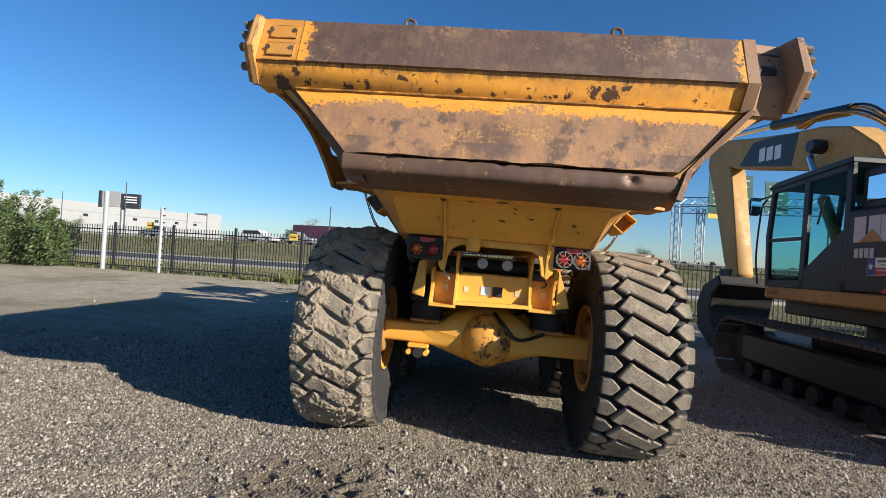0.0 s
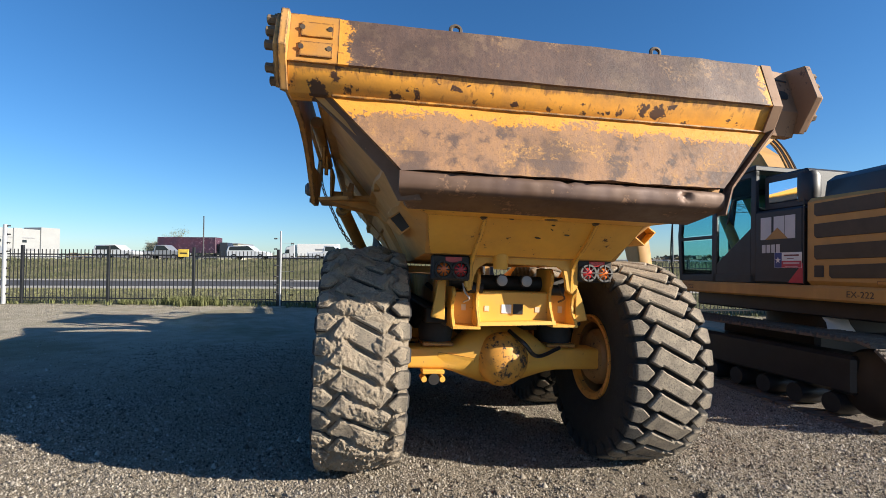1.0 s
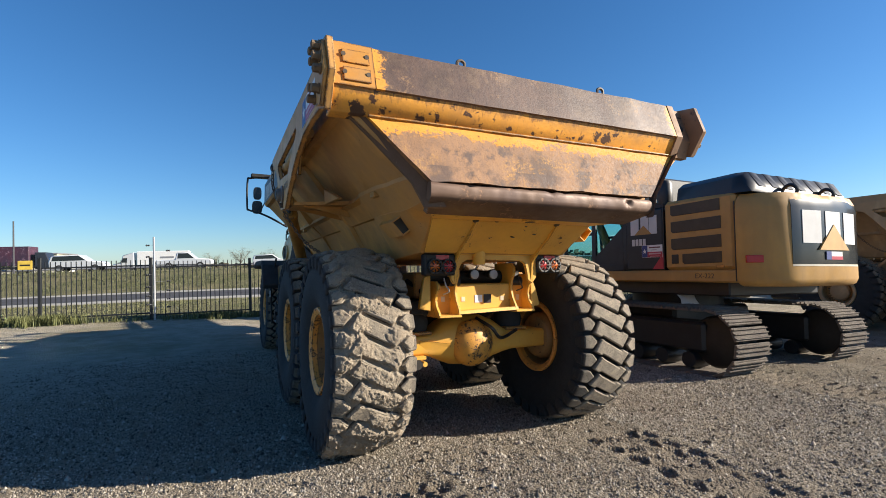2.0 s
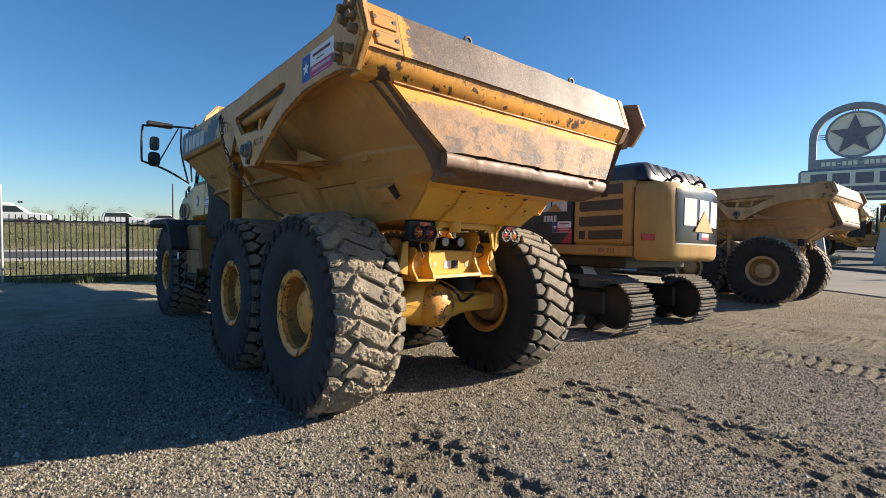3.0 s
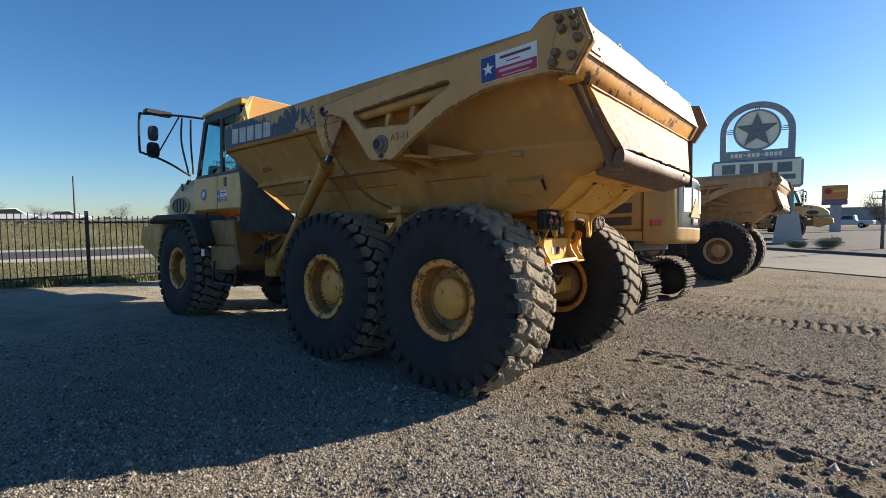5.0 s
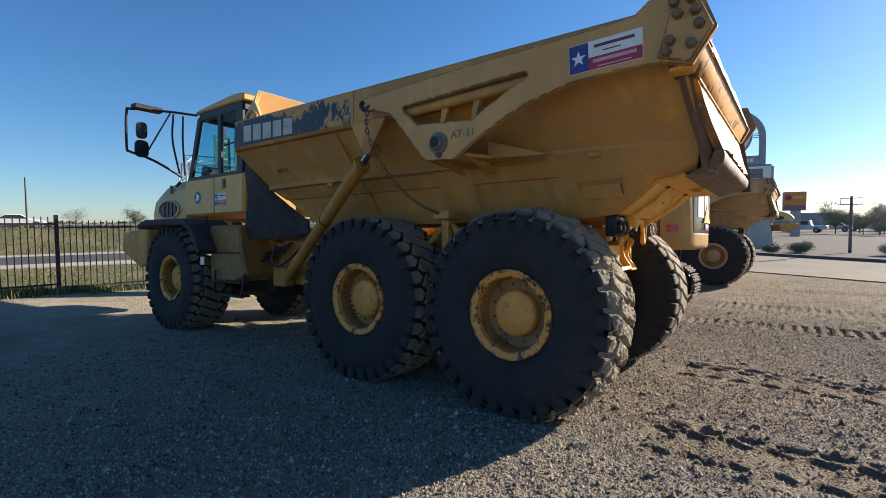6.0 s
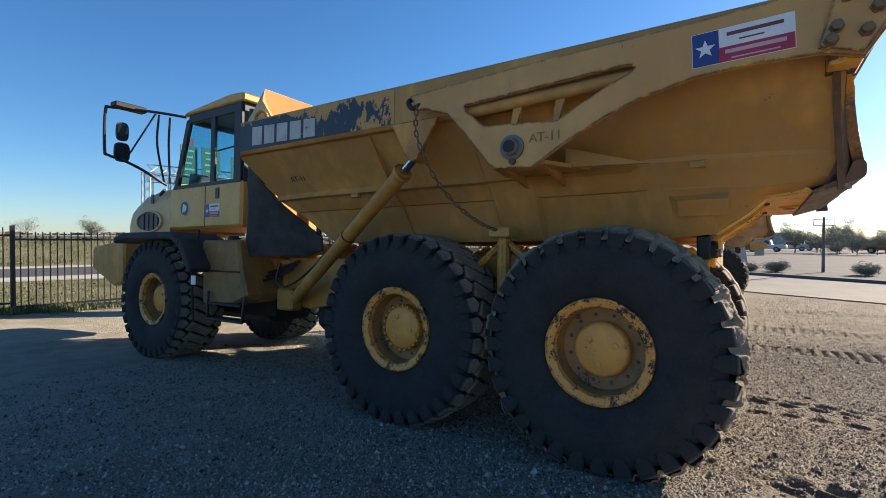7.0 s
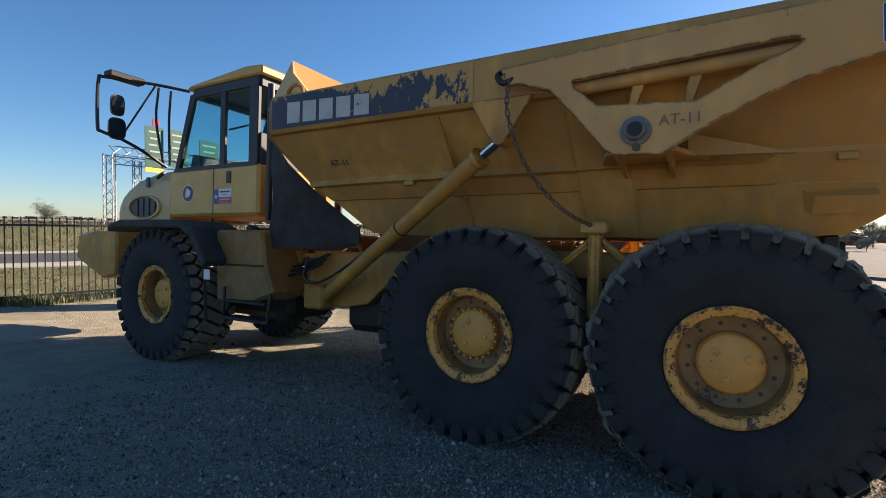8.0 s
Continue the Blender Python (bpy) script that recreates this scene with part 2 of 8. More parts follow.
def paint_to_rust(name, axis, edge, width, spread):
    """Paint that has been scoured to brown rust past a ragged edge along one axis of the part."""
    m, n, l, b = shader(name, 0.6)
    gloss = 0.0 if name == "scoured_panel_paint" else 0.1
    b.inputs["Specular IOR Level"].default_value = 0.35 + gloss
    v = coords(n, l)
    sx = n.new("ShaderNodeSeparateXYZ")
    l.new(v, sx.inputs[0])
    mid = noise_tex(n, l, v, 4.5, 9, 0.7)
    fine = noise_tex(n, l, v, 42, 8, 0.75)
    stripe = noise_tex(n, l, coords(n, l, (16, 16, 1.2)), 1.6, 8, 0.7)
    lift = math_node(n, l, "ADD", math_node(n, l, "MULTIPLY", math_node(n, l, "SUBTRACT", mid, 0.5), spread),
                     math_node(n, l, "MULTIPLY", math_node(n, l, "SUBTRACT", fine, 0.5), spread * 0.9))
    along = sx.outputs["XYZ".index(axis)]
    if axis == "X":
        along = math_node(n, l, "ABSOLUTE", along)
    here = math_node(n, l, "ADD", along, lift)
    shift = n.new("ShaderNodeMath")
    shift.operation = "MULTIPLY_ADD"
    l.new(math_node(n, l, "SUBTRACT", here, edge), shift.inputs[0])
    shift.inputs[1].default_value, shift.inputs[2].default_value = 1.0 / width, 0.5
    mask = ramp(n, l, shift.outputs[0], 0.3, 0.7)
    paint = mix(n, l, ramp(n, l, mid, 0.35, 0.65), YEL, YEL2)
    paint = mix(n, l, ramp(n, l, fine, 0.6, 0.64), paint, (0.1, 0.045, 0.02))
    if name == "scoured_panel_paint":
        tone = ((0.37, 0.2, 0.095), (0.255, 0.15, 0.094), (0.11, 0.074, 0.061))
    else:
        tone = ((0.14, 0.084, 0.06), (0.095, 0.061, 0.05), (0.18, 0.115, 0.076))
    rust = mix(n, l, ramp(n, l, stripe, 0.35, 0.65), tone[0], tone[1])
    rust = mix(n, l, ramp(n, l, mid, 0.52, 0.6), rust, tone[2])
    big = noise_tex(n, l, v, 2.2, 6, 0.6)
    rust = mix(n, l, math_node(n, l, "MULTIPLY", ramp(n, l, big, 0.45, 0.62), 0.6), rust, tuple(c * 0.55 for c in tone[1]))
    patch = noise_tex(n, l, v, 3.1, 6, 0.7)
    rust = mix(n, l, math_node(n, l, "MULTIPLY", ramp(n, l, fine, 0.5, 0.58), ramp(n, l, patch, 0.5 if name == "scoured_panel_paint" else 0.56, 0.64)), rust, (0.52, 0.28, 0.09) if name == "scoured_panel_paint" else (0.27, 0.16, 0.08))
    if name == "scoured_panel_paint":
        rim = math_node(n, l, "MULTIPLY", ramp(n, l, math_node(n, l, "MULTIPLY", math_node(n, l, "SUBTRACT", edge + 0.02, along), 4.0), 0.9, 0.2), ramp(n, l, math_node(n, l, "ADD", math_node(n, l, "MULTIPLY", big, 0.5), math_node(n, l, "MULTIPLY", mid, 0.5)), 0.47, 0.53))
        rust = mix(n, l, math_node(n, l, "MULTIPLY", rim, 0.85), rust, tone[2])
        foot = math_node(n, l, "MULTIPLY", ramp(n, l, along, 2.1, 1.98), ramp(n, l, stripe, 0.5, 0.6))
        rust = mix(n, l, math_node(n, l, "MULTIPLY", foot, 0.75), rust, (0.2, 0.075, 0.025))
    rust = mix(n, l, ramp(n, l, noise_tex(n, l, v, 110, 6, 0.7), 0.55, 0.7), rust, tuple(c * 0.5 for c in tone[1]))
    l.new(mix(n, l, mask, rust, paint), b.inputs["Base Color"])
    l.new(ramp(n, l, fine, 0.3, 0.7, (0.55 - gloss,) * 3 + (1,), (0.85 - 2 * gloss,) * 3 + (1,)), b.inputs["Roughness"])
    bump(n, l, b, math_node(n, l, "ADD", fine, mid), 0.35, 0.006)
    return m


M_panel = paint_to_rust("scoured_panel_paint", "Z", 2.27, 0.06, 0.26)
M_band = paint_to_rust("scoured_beam_paint", "X", 1.24, 0.05, 0.3)


def make_tyre_material():
    """Rubber greyed by dust, with pale dried mud in the low places."""
    m, n, l, b = shader("dusty_tyre_rubber", 0.85)
    v = coords(n, l)
    mid, fine = noise_tex(n, l, v, 5, 8, 0.7), noise_tex(n, l, v, 60, 6, 0.7)
    col = mix(n, l, ramp(n, l, mid, 0.35, 0.7), (0.011, 0.012, 0.014), (0.027, 0.027, 0.027))
    col = mix(n, l, ramp(n, l, fine, 0.55, 0.75), col, (0.042, 0.04, 0.037))
    l.new(col, b.inputs["Base Color"])
    bump(n, l, b, math_node(n, l, "ADD", fine, mid), 0.4, 0.006)
    return m


def make_tread_material():
    """Dark rubber, ground grey with dust on the faces that meet the ground."""
    m, n, l, b = shader("dusty_tread", 0.92)
    v = coords(n, l)
    flat = n.new("ShaderNodeVectorMath")
    flat.operation = "MULTIPLY"
    flat.inputs[1].default_value = (0, 1, 1)
    l.new(v, flat.inputs[0])
    far = n.new("ShaderNodeVectorMath")
    far.operation = "LENGTH"
    l.new(flat.outputs[0], far.inputs[0])
    mid, fine = noise_tex(n, l, v, 9, 8, 0.7), noise_tex(n, l, v, 90, 6, 0.75)
    face = math_node(n, l, "ADD", far.outputs["Value"], math_node(n, l, "MULTIPLY", math_node(n, l, "SUBTRACT", mid, 0.5), 0.05))
    dust = mix(n, l, ramp(n, l, mid, 0.35, 0.65), (0.34, 0.285, 0.21), (0.17, 0.143, 0.11))
    dust = mix(n, l, ramp(n, l, fine, 0.5, 0.64), dust, (0.085, 0.073, 0.06))
    grip = n.new("ShaderNodeMapRange")
    grip.inputs["From Min"].default_value, grip.inputs["From Max"].default_value = 0.772, 0.8
    l.new(face, grip.inputs["Value"])
    l.new(mix(n, l, grip.outputs[0], (0.028, 0.027, 0.027), dust), b.inputs["Base Color"])
    bump(n, l, b, math_node(n, l, "ADD", fine, mid), 0.6, 0.01)
    return m


def make_mud_material(name, a, c):
    m, n, l, b = shader(name, 0.95)
    v = coords(n, l)
    mid, fine = noise_tex(n, l, v, 9, 8, 0.7), noise_tex(n, l, v, 90, 6, 0.75)
    col = mix(n, l, ramp(n, l, mid, 0.35, 0.65), a, c)
    col = mix(n, l, ramp(n, l, fine, 0.5, 0.75), col, tuple(x * 0.5 for x in a))
    l.new(col, b.inputs["Base Color"])
    bump(n, l, b, math_node(n, l, "ADD", fine, mid), 1.0, 0.02)
    return m


M_tyre = make_tyre_material()
M_tread = make_tread_material()
M_mud = make_mud_material("dried_mud", (0.41, 0.34, 0.25), (0.31, 0.25, 0.185))


def make_glass(name, tint, rough=0.02):
    m, n, l, b = shader(name, rough)
    b.inputs["Base Color"].default_value = (*tint, 1)
    b.inputs["Transmission Weight"].default_value = 1.0
    b.inputs["IOR"].default_value = 1.1
    return m


M_glass = make_glass("tinted_glass", (0.46, 0.75, 0.78))
M_lampglass = make_glass("lamp_glass", (0.9, 0.9, 0.9), 0.15)
M_mirror = plain("mirror_glass", (0.85, 0.87, 0.88), 0.03, 1.0, 0.02, relief=0.0)
M_orange_lens = plain("orange_lens", (0.75, 0.16, 0.02), 0.25, vary=0.1)
M_red_lens = plain("red_lens", (0.5, 0.03, 0.03), 0.25, vary=0.1)


def make_band_material():
    """Dark blue band with paint flaked off it in patches towards the rear."""
    m, n, l, b = shader("flaked_blue_band", 0.5)
    v = coords(n, l)
    sx = n.new("ShaderNodeSeparateXYZ")
    l.new(v, sx.inputs[0])
    flake = noise_tex(n, l, coords(n, l, (1, 1, 0.6)), 6.5, 9, 0.72)
    rise = n.new("ShaderNodeMapRange")
    rise.inputs["From Min"].default_value, rise.inputs["From Max"].default_value = 3.4, 1.5
    rise.inputs["To Min"].default_value, rise.inputs["To Max"].default_value = -0.11, 0.1
    l.new(sx.outputs["Y"], rise.inputs["Value"])
    top = n.new("ShaderNodeMapRange")
    top.inputs["From Min"].default_value, top.inputs["From Max"].default_value = 2.66, 2.78
    top.inputs["To Min"].default_value, top.inputs["To Max"].default_value = 0.0, 0.13
    l.new(sx.outputs["Z"], top.inputs["Value"])
    f = math_node(n, l, "ADD", math_node(n, l, "ADD", flake, rise.outputs[0]), top.outputs[0])
    col = mix(n, l, ramp(n, l, f, 0.545, 0.56), (0.022, 0.027, 0.042), (0.5, 0.26, 0.06))
    l.new(col, b.inputs["Base Color"])
    bump(n, l, b, f, 0.2, 0.003)
    return m


M_band_blue = make_band_material()


# ---- mesh helpers ----
def part(name, bm, material, parent=None, label="", smooth=35):
    """Links a bmesh as one mesh object, under a thing or a part."""
    me = bpy.data.meshes.new(name)
    bmesh.ops.recalc_face_normals(bm, faces=bm.faces)
    bm.to_mesh(me)
    bm.free()
    me.materials.append(material)
    if smooth:
        me.shade_smooth()
        me.set_sharp_from_angle(angle=radians(smooth))
    ob = new(name, me)
    if parent:
        ob.parent = parent
    return tagged(ob, label)


def bev(bm, width, segments=1):
    if width > 0:
        bmesh.ops.bevel(bm, geom=[e for e in bm.edges if len(e.link_faces) == 2 and e.calc_face_angle(0) > 0.3],
                        offset=width, segments=segments, affect="EDGES", clamp_overlap=True)
    return bm


def box(x0, x1, y0, y1, z0, z1, b=0.01, bm=None):
    own = bmesh.new()
    bmesh.ops.create_cube(own, size=1, matrix=Matrix.LocRotScale(((x0 + x1) / 2, (y0 + y1) / 2, (z0 + z1) / 2), None, (x1 - x0, y1 - y0, z1 - z0)))
    bev(own, b)
    return joined(bm, own)


def joined(bm, own):
    """own, or own's faces added to bm."""
    if bm is None:
        return own
    me = bpy.data.meshes.new("piece")
    own.to_mesh(me)
    own.free()
    bm.from_mesh(me)
    bpy.data.meshes.remove(me)
    return bm


def prism(pts, axis, a, c, b=0.0, bm=None, holes=()):
    """A polygon in the plane across an axis, drawn out from a to c along it. axis "x": points are (y, z); "y": (x, z); "z": (x, y)."""
    own = bmesh.new()

    def place(p, s):
        return {"x": (s, p[0], p[1]), "y": (p[0], s, p[1]), "z": (p[0], p[1], s)}[axis]

    if not holes:
        low, high = [own.verts.new(place(p, a)) for p in pts], [own.verts.new(place(p, c)) for p in pts]
        own.faces.new(low), own.faces.new(list(reversed(high)))
        for i in range(len(pts)):
            j = (i + 1) % len(pts)
            own.faces.new((low[i], high[i], high[j], low[j]))
    else:
        for s in (a, c):
            edges = []
            for loop in (pts, *holes):
                vs = [own.verts.new(place(p, s)) for p in loop]
                edges += [own.edges.new((vs[i], vs[(i + 1) % len(vs)])) for i in range(len(vs))]
            bmesh.ops.triangle_fill(own, edges=edges, use_beauty=True)
        own.verts.ensure_lookup_table()
        total = len(own.verts) // 2
        start = 0
        for loop in (pts, *holes):
            k = len(loop)
            for i in range(k):
                j = (i + 1) % k
                own.faces.new((own.verts[start + i], own.verts[start + j], own.verts[total + start + j], own.verts[total + start + i]))
            start += k
    bmesh.ops.recalc_face_normals(own, faces=own.faces)
    bev(own, b)
    return joined(bm, own)


def lathe(profile, axis="x", segs=40, centre=(0, 0, 0), bm=None, closed=False):
    """Points (radius, along) turned round an axis."""
    own = bmesh.new()
    rings = []
    for r, s in profile:
        ring = []
        for k in range(segs):
            u, w = r * math.cos(2 * math.pi * k / segs), r * math.sin(2 * math.pi * k / segs)
            p = {"x": (s, u, w), "y": (u, s, w), "z": (u, w, s)}[axis]
            ring.append(own.verts.new((p[0] + centre[0], p[1] + centre[1], p[2] + centre[2])))
        rings.append(ring)
    pairs = list(zip(rings, rings[1:])) + ([(rings[-1], rings[0])] if closed else [])
    for a, c in pairs:
        for k in range(segs):
            own.faces.new((a[k], a[(k + 1) % segs], c[(k + 1) % segs], c[k]))
    if not closed:
        own.faces.new(rings[0]), own.faces.new(list(reversed(rings[-1])))
    bmesh.ops.remove_doubles(own, verts=own.verts, dist=1e-5)
    return joined(bm, own)


def tube(path, radius, segs=8, bm=None, taper=1.0):
    """A round bar along a row of points."""
    own = bmesh.new()
    pts = [Vector(p) for p in path]
    rings = []
    for i, p in enumerate(pts):
        way = (pts[min(i + 1, len(pts) - 1)] - pts[max(i - 1, 0)]).normalized()
        side = way.orthogonal().normalized() if i == 0 else (side - way * side.dot(way)).normalized()
        up = way.cross(side)
        r = radius * (1 + (taper - 1) * i / max(1, len(pts) - 1))
        rings.append([own.verts.new(p + r * (math.cos(2 * math.pi * k / segs) * side + math.sin(2 * math.pi * k / segs) * up)) for k in range(segs)])
    for a, c in zip(rings, rings[1:]):
        for k in range(segs):
            own.faces.new((a[k], a[(k + 1) % segs], c[(k + 1) % segs], c[k]))
    own.faces.new(rings[0]), own.faces.new(list(reversed(rings[-1])))
    return joined(bm, own)


def arc(points, steps=6):
    """A smooth row of points through the given ones."""
    p = [Vector(q) for q in points]
    p = [2 * p[0] - p[1], *p, 2 * p[-1] - p[-2]]
    out = []
    for i in range(1, len(p) - 2):
        for k in range(steps):
            t = k / steps
            out.append(0.5 * (2 * p[i] + (p[i + 1] - p[i - 1]) * t + (2 * p[i - 1] - 5 * p[i] + 4 * p[i + 1] - p[i + 2]) * t * t + (3 * p[i] - p[i - 1] - 3 * p[i + 1] + p[i + 2]) * t ** 3))
    return out + [p[-2]]


def loft(sections, bm=None, close_ends=True, ring=True):
    """Skin over rows of points that all have the same number of them."""
    own = bmesh.new()
    rows = [[own.verts.new(q) for q in s] for s in sections]
    k = len(rows[0])
    for a, c in zip(rows, rows[1:]):
        for i in range(k if ring else k - 1):
            own.faces.new((a[i], a[(i + 1) % k], c[(i + 1) % k], c[i]))
    if close_ends:
        own.faces.new(rows[0]), own.faces.new(list(reversed(rows[-1])))
    return joined(bm, own)


def lettering(name, text, size, m, material, parent, extrude=0.001):
    cu = bpy.data.curves.new(name, "FONT")
    cu.body, cu.size, cu.extrude, cu.align_x, cu.align_y = text, size, extrude, "CENTER", "CENTER"
    tmp = bpy.data.objects.new(name, cu)
    scene.collection.objects.link(tmp)
    me = bpy.data.meshes.new_from_object(tmp.evaluated_get(bpy.context.evaluated_depsgraph_get()))
    bpy.data.objects.remove(tmp)
    me.transform(m)
    me.materials.clear()
    me.materials.append(material)
    ob = new(name, me)
    ob.parent = parent
    return ob


# the slope of the yard under the machines
TILT_M = Matrix(((0.99938, 0.0, 0.03516), (-0.00038, 0.99994, 0.01093), (-0.03516, -0.01094, 0.99932))).to_4x4()


def smooth_step(a, b, t):
    u = min(1.0, max(0.0, (t - a) / (b - a)))
    return u * u * (3 - 2 * u)


def ground_z(x, y):
    """Height of the yard and of the land round it, without its fine relief."""
    return float(vec_ground(np.array([float(x)]), np.array([float(y)]))[0])


def vec_ground(X, Y):
    def st(a, c, t):
        u = np.clip((t - a) / (c - a), 0, 1)
        return u * u * (3 - 2 * u)
    z = -0.175 * np.tanh(X / 5) - 0.0763 * np.tanh(Y / 7)
    D = Y + 0.14 * X
    z = z + st(7, 11.5, D) * 0.12
    z = z * (1 - st(16, 26, np.maximum(abs(X), abs(Y))) * 0.8)
    return z + st(37, 47, D) * 1.62 * (1 - st(45, 80, X) * 0.75)


# ---- articulated dump truck ----
TYRE_R, WHEEL_Z = 0.80, 0.785


# slanted tread bar and pointed shoulder lug: across the tyre in metres, round it in pitches
TREAD_COUNT = 32
TREAD_BAR = [(-0.205, -0.13), (-0.12, -0.82), (-0.085, -0.66), (0.115, -0.03), (0.13, -0.12), (0.205, 0.13), (0.12, 0.82), (0.085, 0.66), (-0.115, 0.03), (-0.13, 0.12)]
TREAD_LUG = [(0.305, -0.35), (0.235, -0.38), (0.172, 0.0), (0.235, 0.38), (0.305, 0.35)]


def inside_bar(x, v):
    """How far, in pitches, spots lie inside a tread bar or lug (negative in the grooves)."""
    x, v = np.asarray(x, float), (np.asarray(v, float) + 0.5) % 1.0 - 0.5
    low = np.interp(x, (-0.205, -0.12, -0.085, 0.115, 0.13, 0.205), (-0.13, -0.82, -0.66, -0.03, -0.12, 0.13))
    high = np.interp(x, (-0.205, -0.13, -0.115, 0.085, 0.12, 0.205), (-0.13, 0.12, 0.03, 0.66, 0.82, 0.13))
    lug = np.interp(abs(x), (0.172, 0.235, 0.31), (0.0, 0.38, 0.35))
    best = np.full(np.broadcast(x, v).shape, -1.0)
    for k in (-1, 0, 1):
        w = v + k
        best = np.maximum(best, np.where(abs(x) <= 0.205, np.minimum(w - low, high - w), -1.0))
        best = np.maximum(best, np.where((abs(x) > 0.172) & (abs(x) < 0.31), lug - abs(w + np.sign(x) * 0.34), -1.0))
    return best


def tread_block(bm, corners, r0, r1, drop):
    """One raised block of tread: corners (across, angle), from radius r0 to r1."""
    low, high = [], []
    for x, a in corners:
        lower = drop if abs(x) > 0.24 else 0.0
        low.append(bm.verts.new((x, r0 * math.cos(a), r0 * math.sin(a))))
        high.append(bm.verts.new((x * 0.97, (r1 - lower) * math.cos(a), (r1 - lower) * math.sin(a))))
    k = len(corners)
    bm.faces.new(high)
    for i in range(k):
        j = (i + 1) % k
        bm.faces.new((low[i], low[j], high[j], high[i]))


def make_wheel(parent, x, y, muddy, facing):
    """A wheel whose outer side looks towards facing (-1: left). Rim, tyre, tread, hub and bolts."""
    rim = lathe([(0.345, -0.255), (0.352, -0.235), (0.335, -0.222), (0.32, -0.225), (0.3, -0.2), (0.29, -0.06), (0.2, -0.045), (0.2, 0.02),
                 (0.29, 0.03), (0.3, 0.2), (0.335, 0.225), (0.352, 0.238), (0.345, 0.255), (0.325, 0.24), (0.285, 0.21), (0.27, 0.05),
                 (0.17, 0.05), (0.17, -0.08), (0.275, -0.09), (0.287, -0.21), (0.325, -0.245)], "x", 48, closed=True)
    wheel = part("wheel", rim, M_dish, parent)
    side = [(0.335, -0.225), (0.375, -0.262), (0.45, -0.292), (0.55, -0.303), (0.64, -0.3), (0.7, -0.285), (0.735, -0.262), (0.75, -0.22), (0.752, -0.1)]
    prof = side + [(r, -s) for r, s in reversed(side)]
    tyre = part("tyre", lathe(prof + [(0.3, 0.2), (0.3, -0.2)], "x", 64, closed=True), M_tyre, wheel, "black tyre sidewall, greyed by dust")
    bm = bmesh.new()
    step = 2 * math.pi / TREAD_COUNT
    for i in range(TREAD_COUNT):
        a = i * step
        tread_block(bm, [(x, a + t * step) for x, t in TREAD_BAR], 0.735, TYRE_R + 0.012, 0)
        for s in (-1, 1):
            c = a - s * 0.34 * step
            tread_block(bm, [(s * x, c + s * t * step) for x, t in TREAD_LUG], 0.69, TYRE_R + 0.008, 0.02)
            ring = [bm.verts.new((s * x, r * math.cos(c + t * step), r * math.sin(c + t * step))) for r, t, x in
                    ((0.765, -0.34, 0.294), (0.765, 0.34, 0.294), (0.66, 0.26, 0.296), (0.66, -0.26, 0.296), (0.765, -0.32, 0.308), (0.765, 0.32, 0.308), (0.69, 0.24, 0.304), (0.69, -0.24, 0.304))]
            for quad in ((4, 5, 6, 7), (0, 1, 5, 4), (1, 2, 6, 5), (2, 3, 7, 6), (3, 0, 4, 7)):
                bm.faces.new([ring[i] for i in quad])
    bmesh.ops.recalc_face_normals(bm, faces=bm.faces[:])
    bev(bm, 0.009)
    part("tread", bm, M_tread, wheel, "dusty grey tread of slanted bars between shoulder lugs", smooth=25)
    part("inner_flange", lathe([(0.353, 0.24), (0.351, 0.262), (0.335, 0.266), (0.3, 0.25), (0.285, 0.2), (0.3, 0.2), (0.33, 0.235)], "x", 48, closed=True), M_hub, wheel, "yellow inner rim edge")
    part("rim_flange", lathe([(0.353, -0.24), (0.351, -0.264), (0.338, -0.268), (0.315, -0.26), (0.29, -0.248), (0.285, -0.2), (0.3, -0.2), (0.33, -0.235)], "x", 48, closed=True), M_rim, wheel, "chipped yellow rim flange")
    hub = lathe([(0.17, -0.05), (0.185, -0.06), (0.185, -0.13), (0.175, -0.155), (0.16, -0.165), (0.06, -0.172), (0.0001, -0.172)], "x", 32)
    for k in range(3):
        c = 2 * math.pi * k / 3 + 0.4
        lathe([(0.022, -0.168), (0.022, -0.178), (0.018, -0.18)], "x", 10, (0, 0.1 * math.cos(c), 0.1 * math.sin(c)), hub)
    if abs(y - 1.67) < 0.1:
        tooth_me = None
        for k in range(22):
            c = 2 * math.pi * k / 22
            if tooth_me is None:
                tooth = part("hub_tooth", lathe([(0.012, -0.1), (0.012, -0.162), (0.008, -0.166)], "x", 6), M_hub, wheel)
                tooth_me = tooth.data
            else:
                tooth = new("hub_tooth", tooth_me)
                tooth.parent = wheel
            tooth.location = (0, 0.188 * math.cos(c), 0.188 * math.sin(c))
    part("hub", hub, M_hub, wheel)
    nut = lathe([(0.019, -0.04), (0.019, -0.08), (0.012, -0.088)], "x", 6)
    first_bolt = part("wheel_bolt", nut, M_bolt, wheel)
    me = first_bolt.data
    for k in range(12):
        c = 2 * math.pi * k / 12
        ob = first_bolt if k == 0 else new("wheel_bolt", me)
        ob.parent = wheel
        ob.location = (0, 0.232 * math.cos(c), 0.232 * math.sin(c))
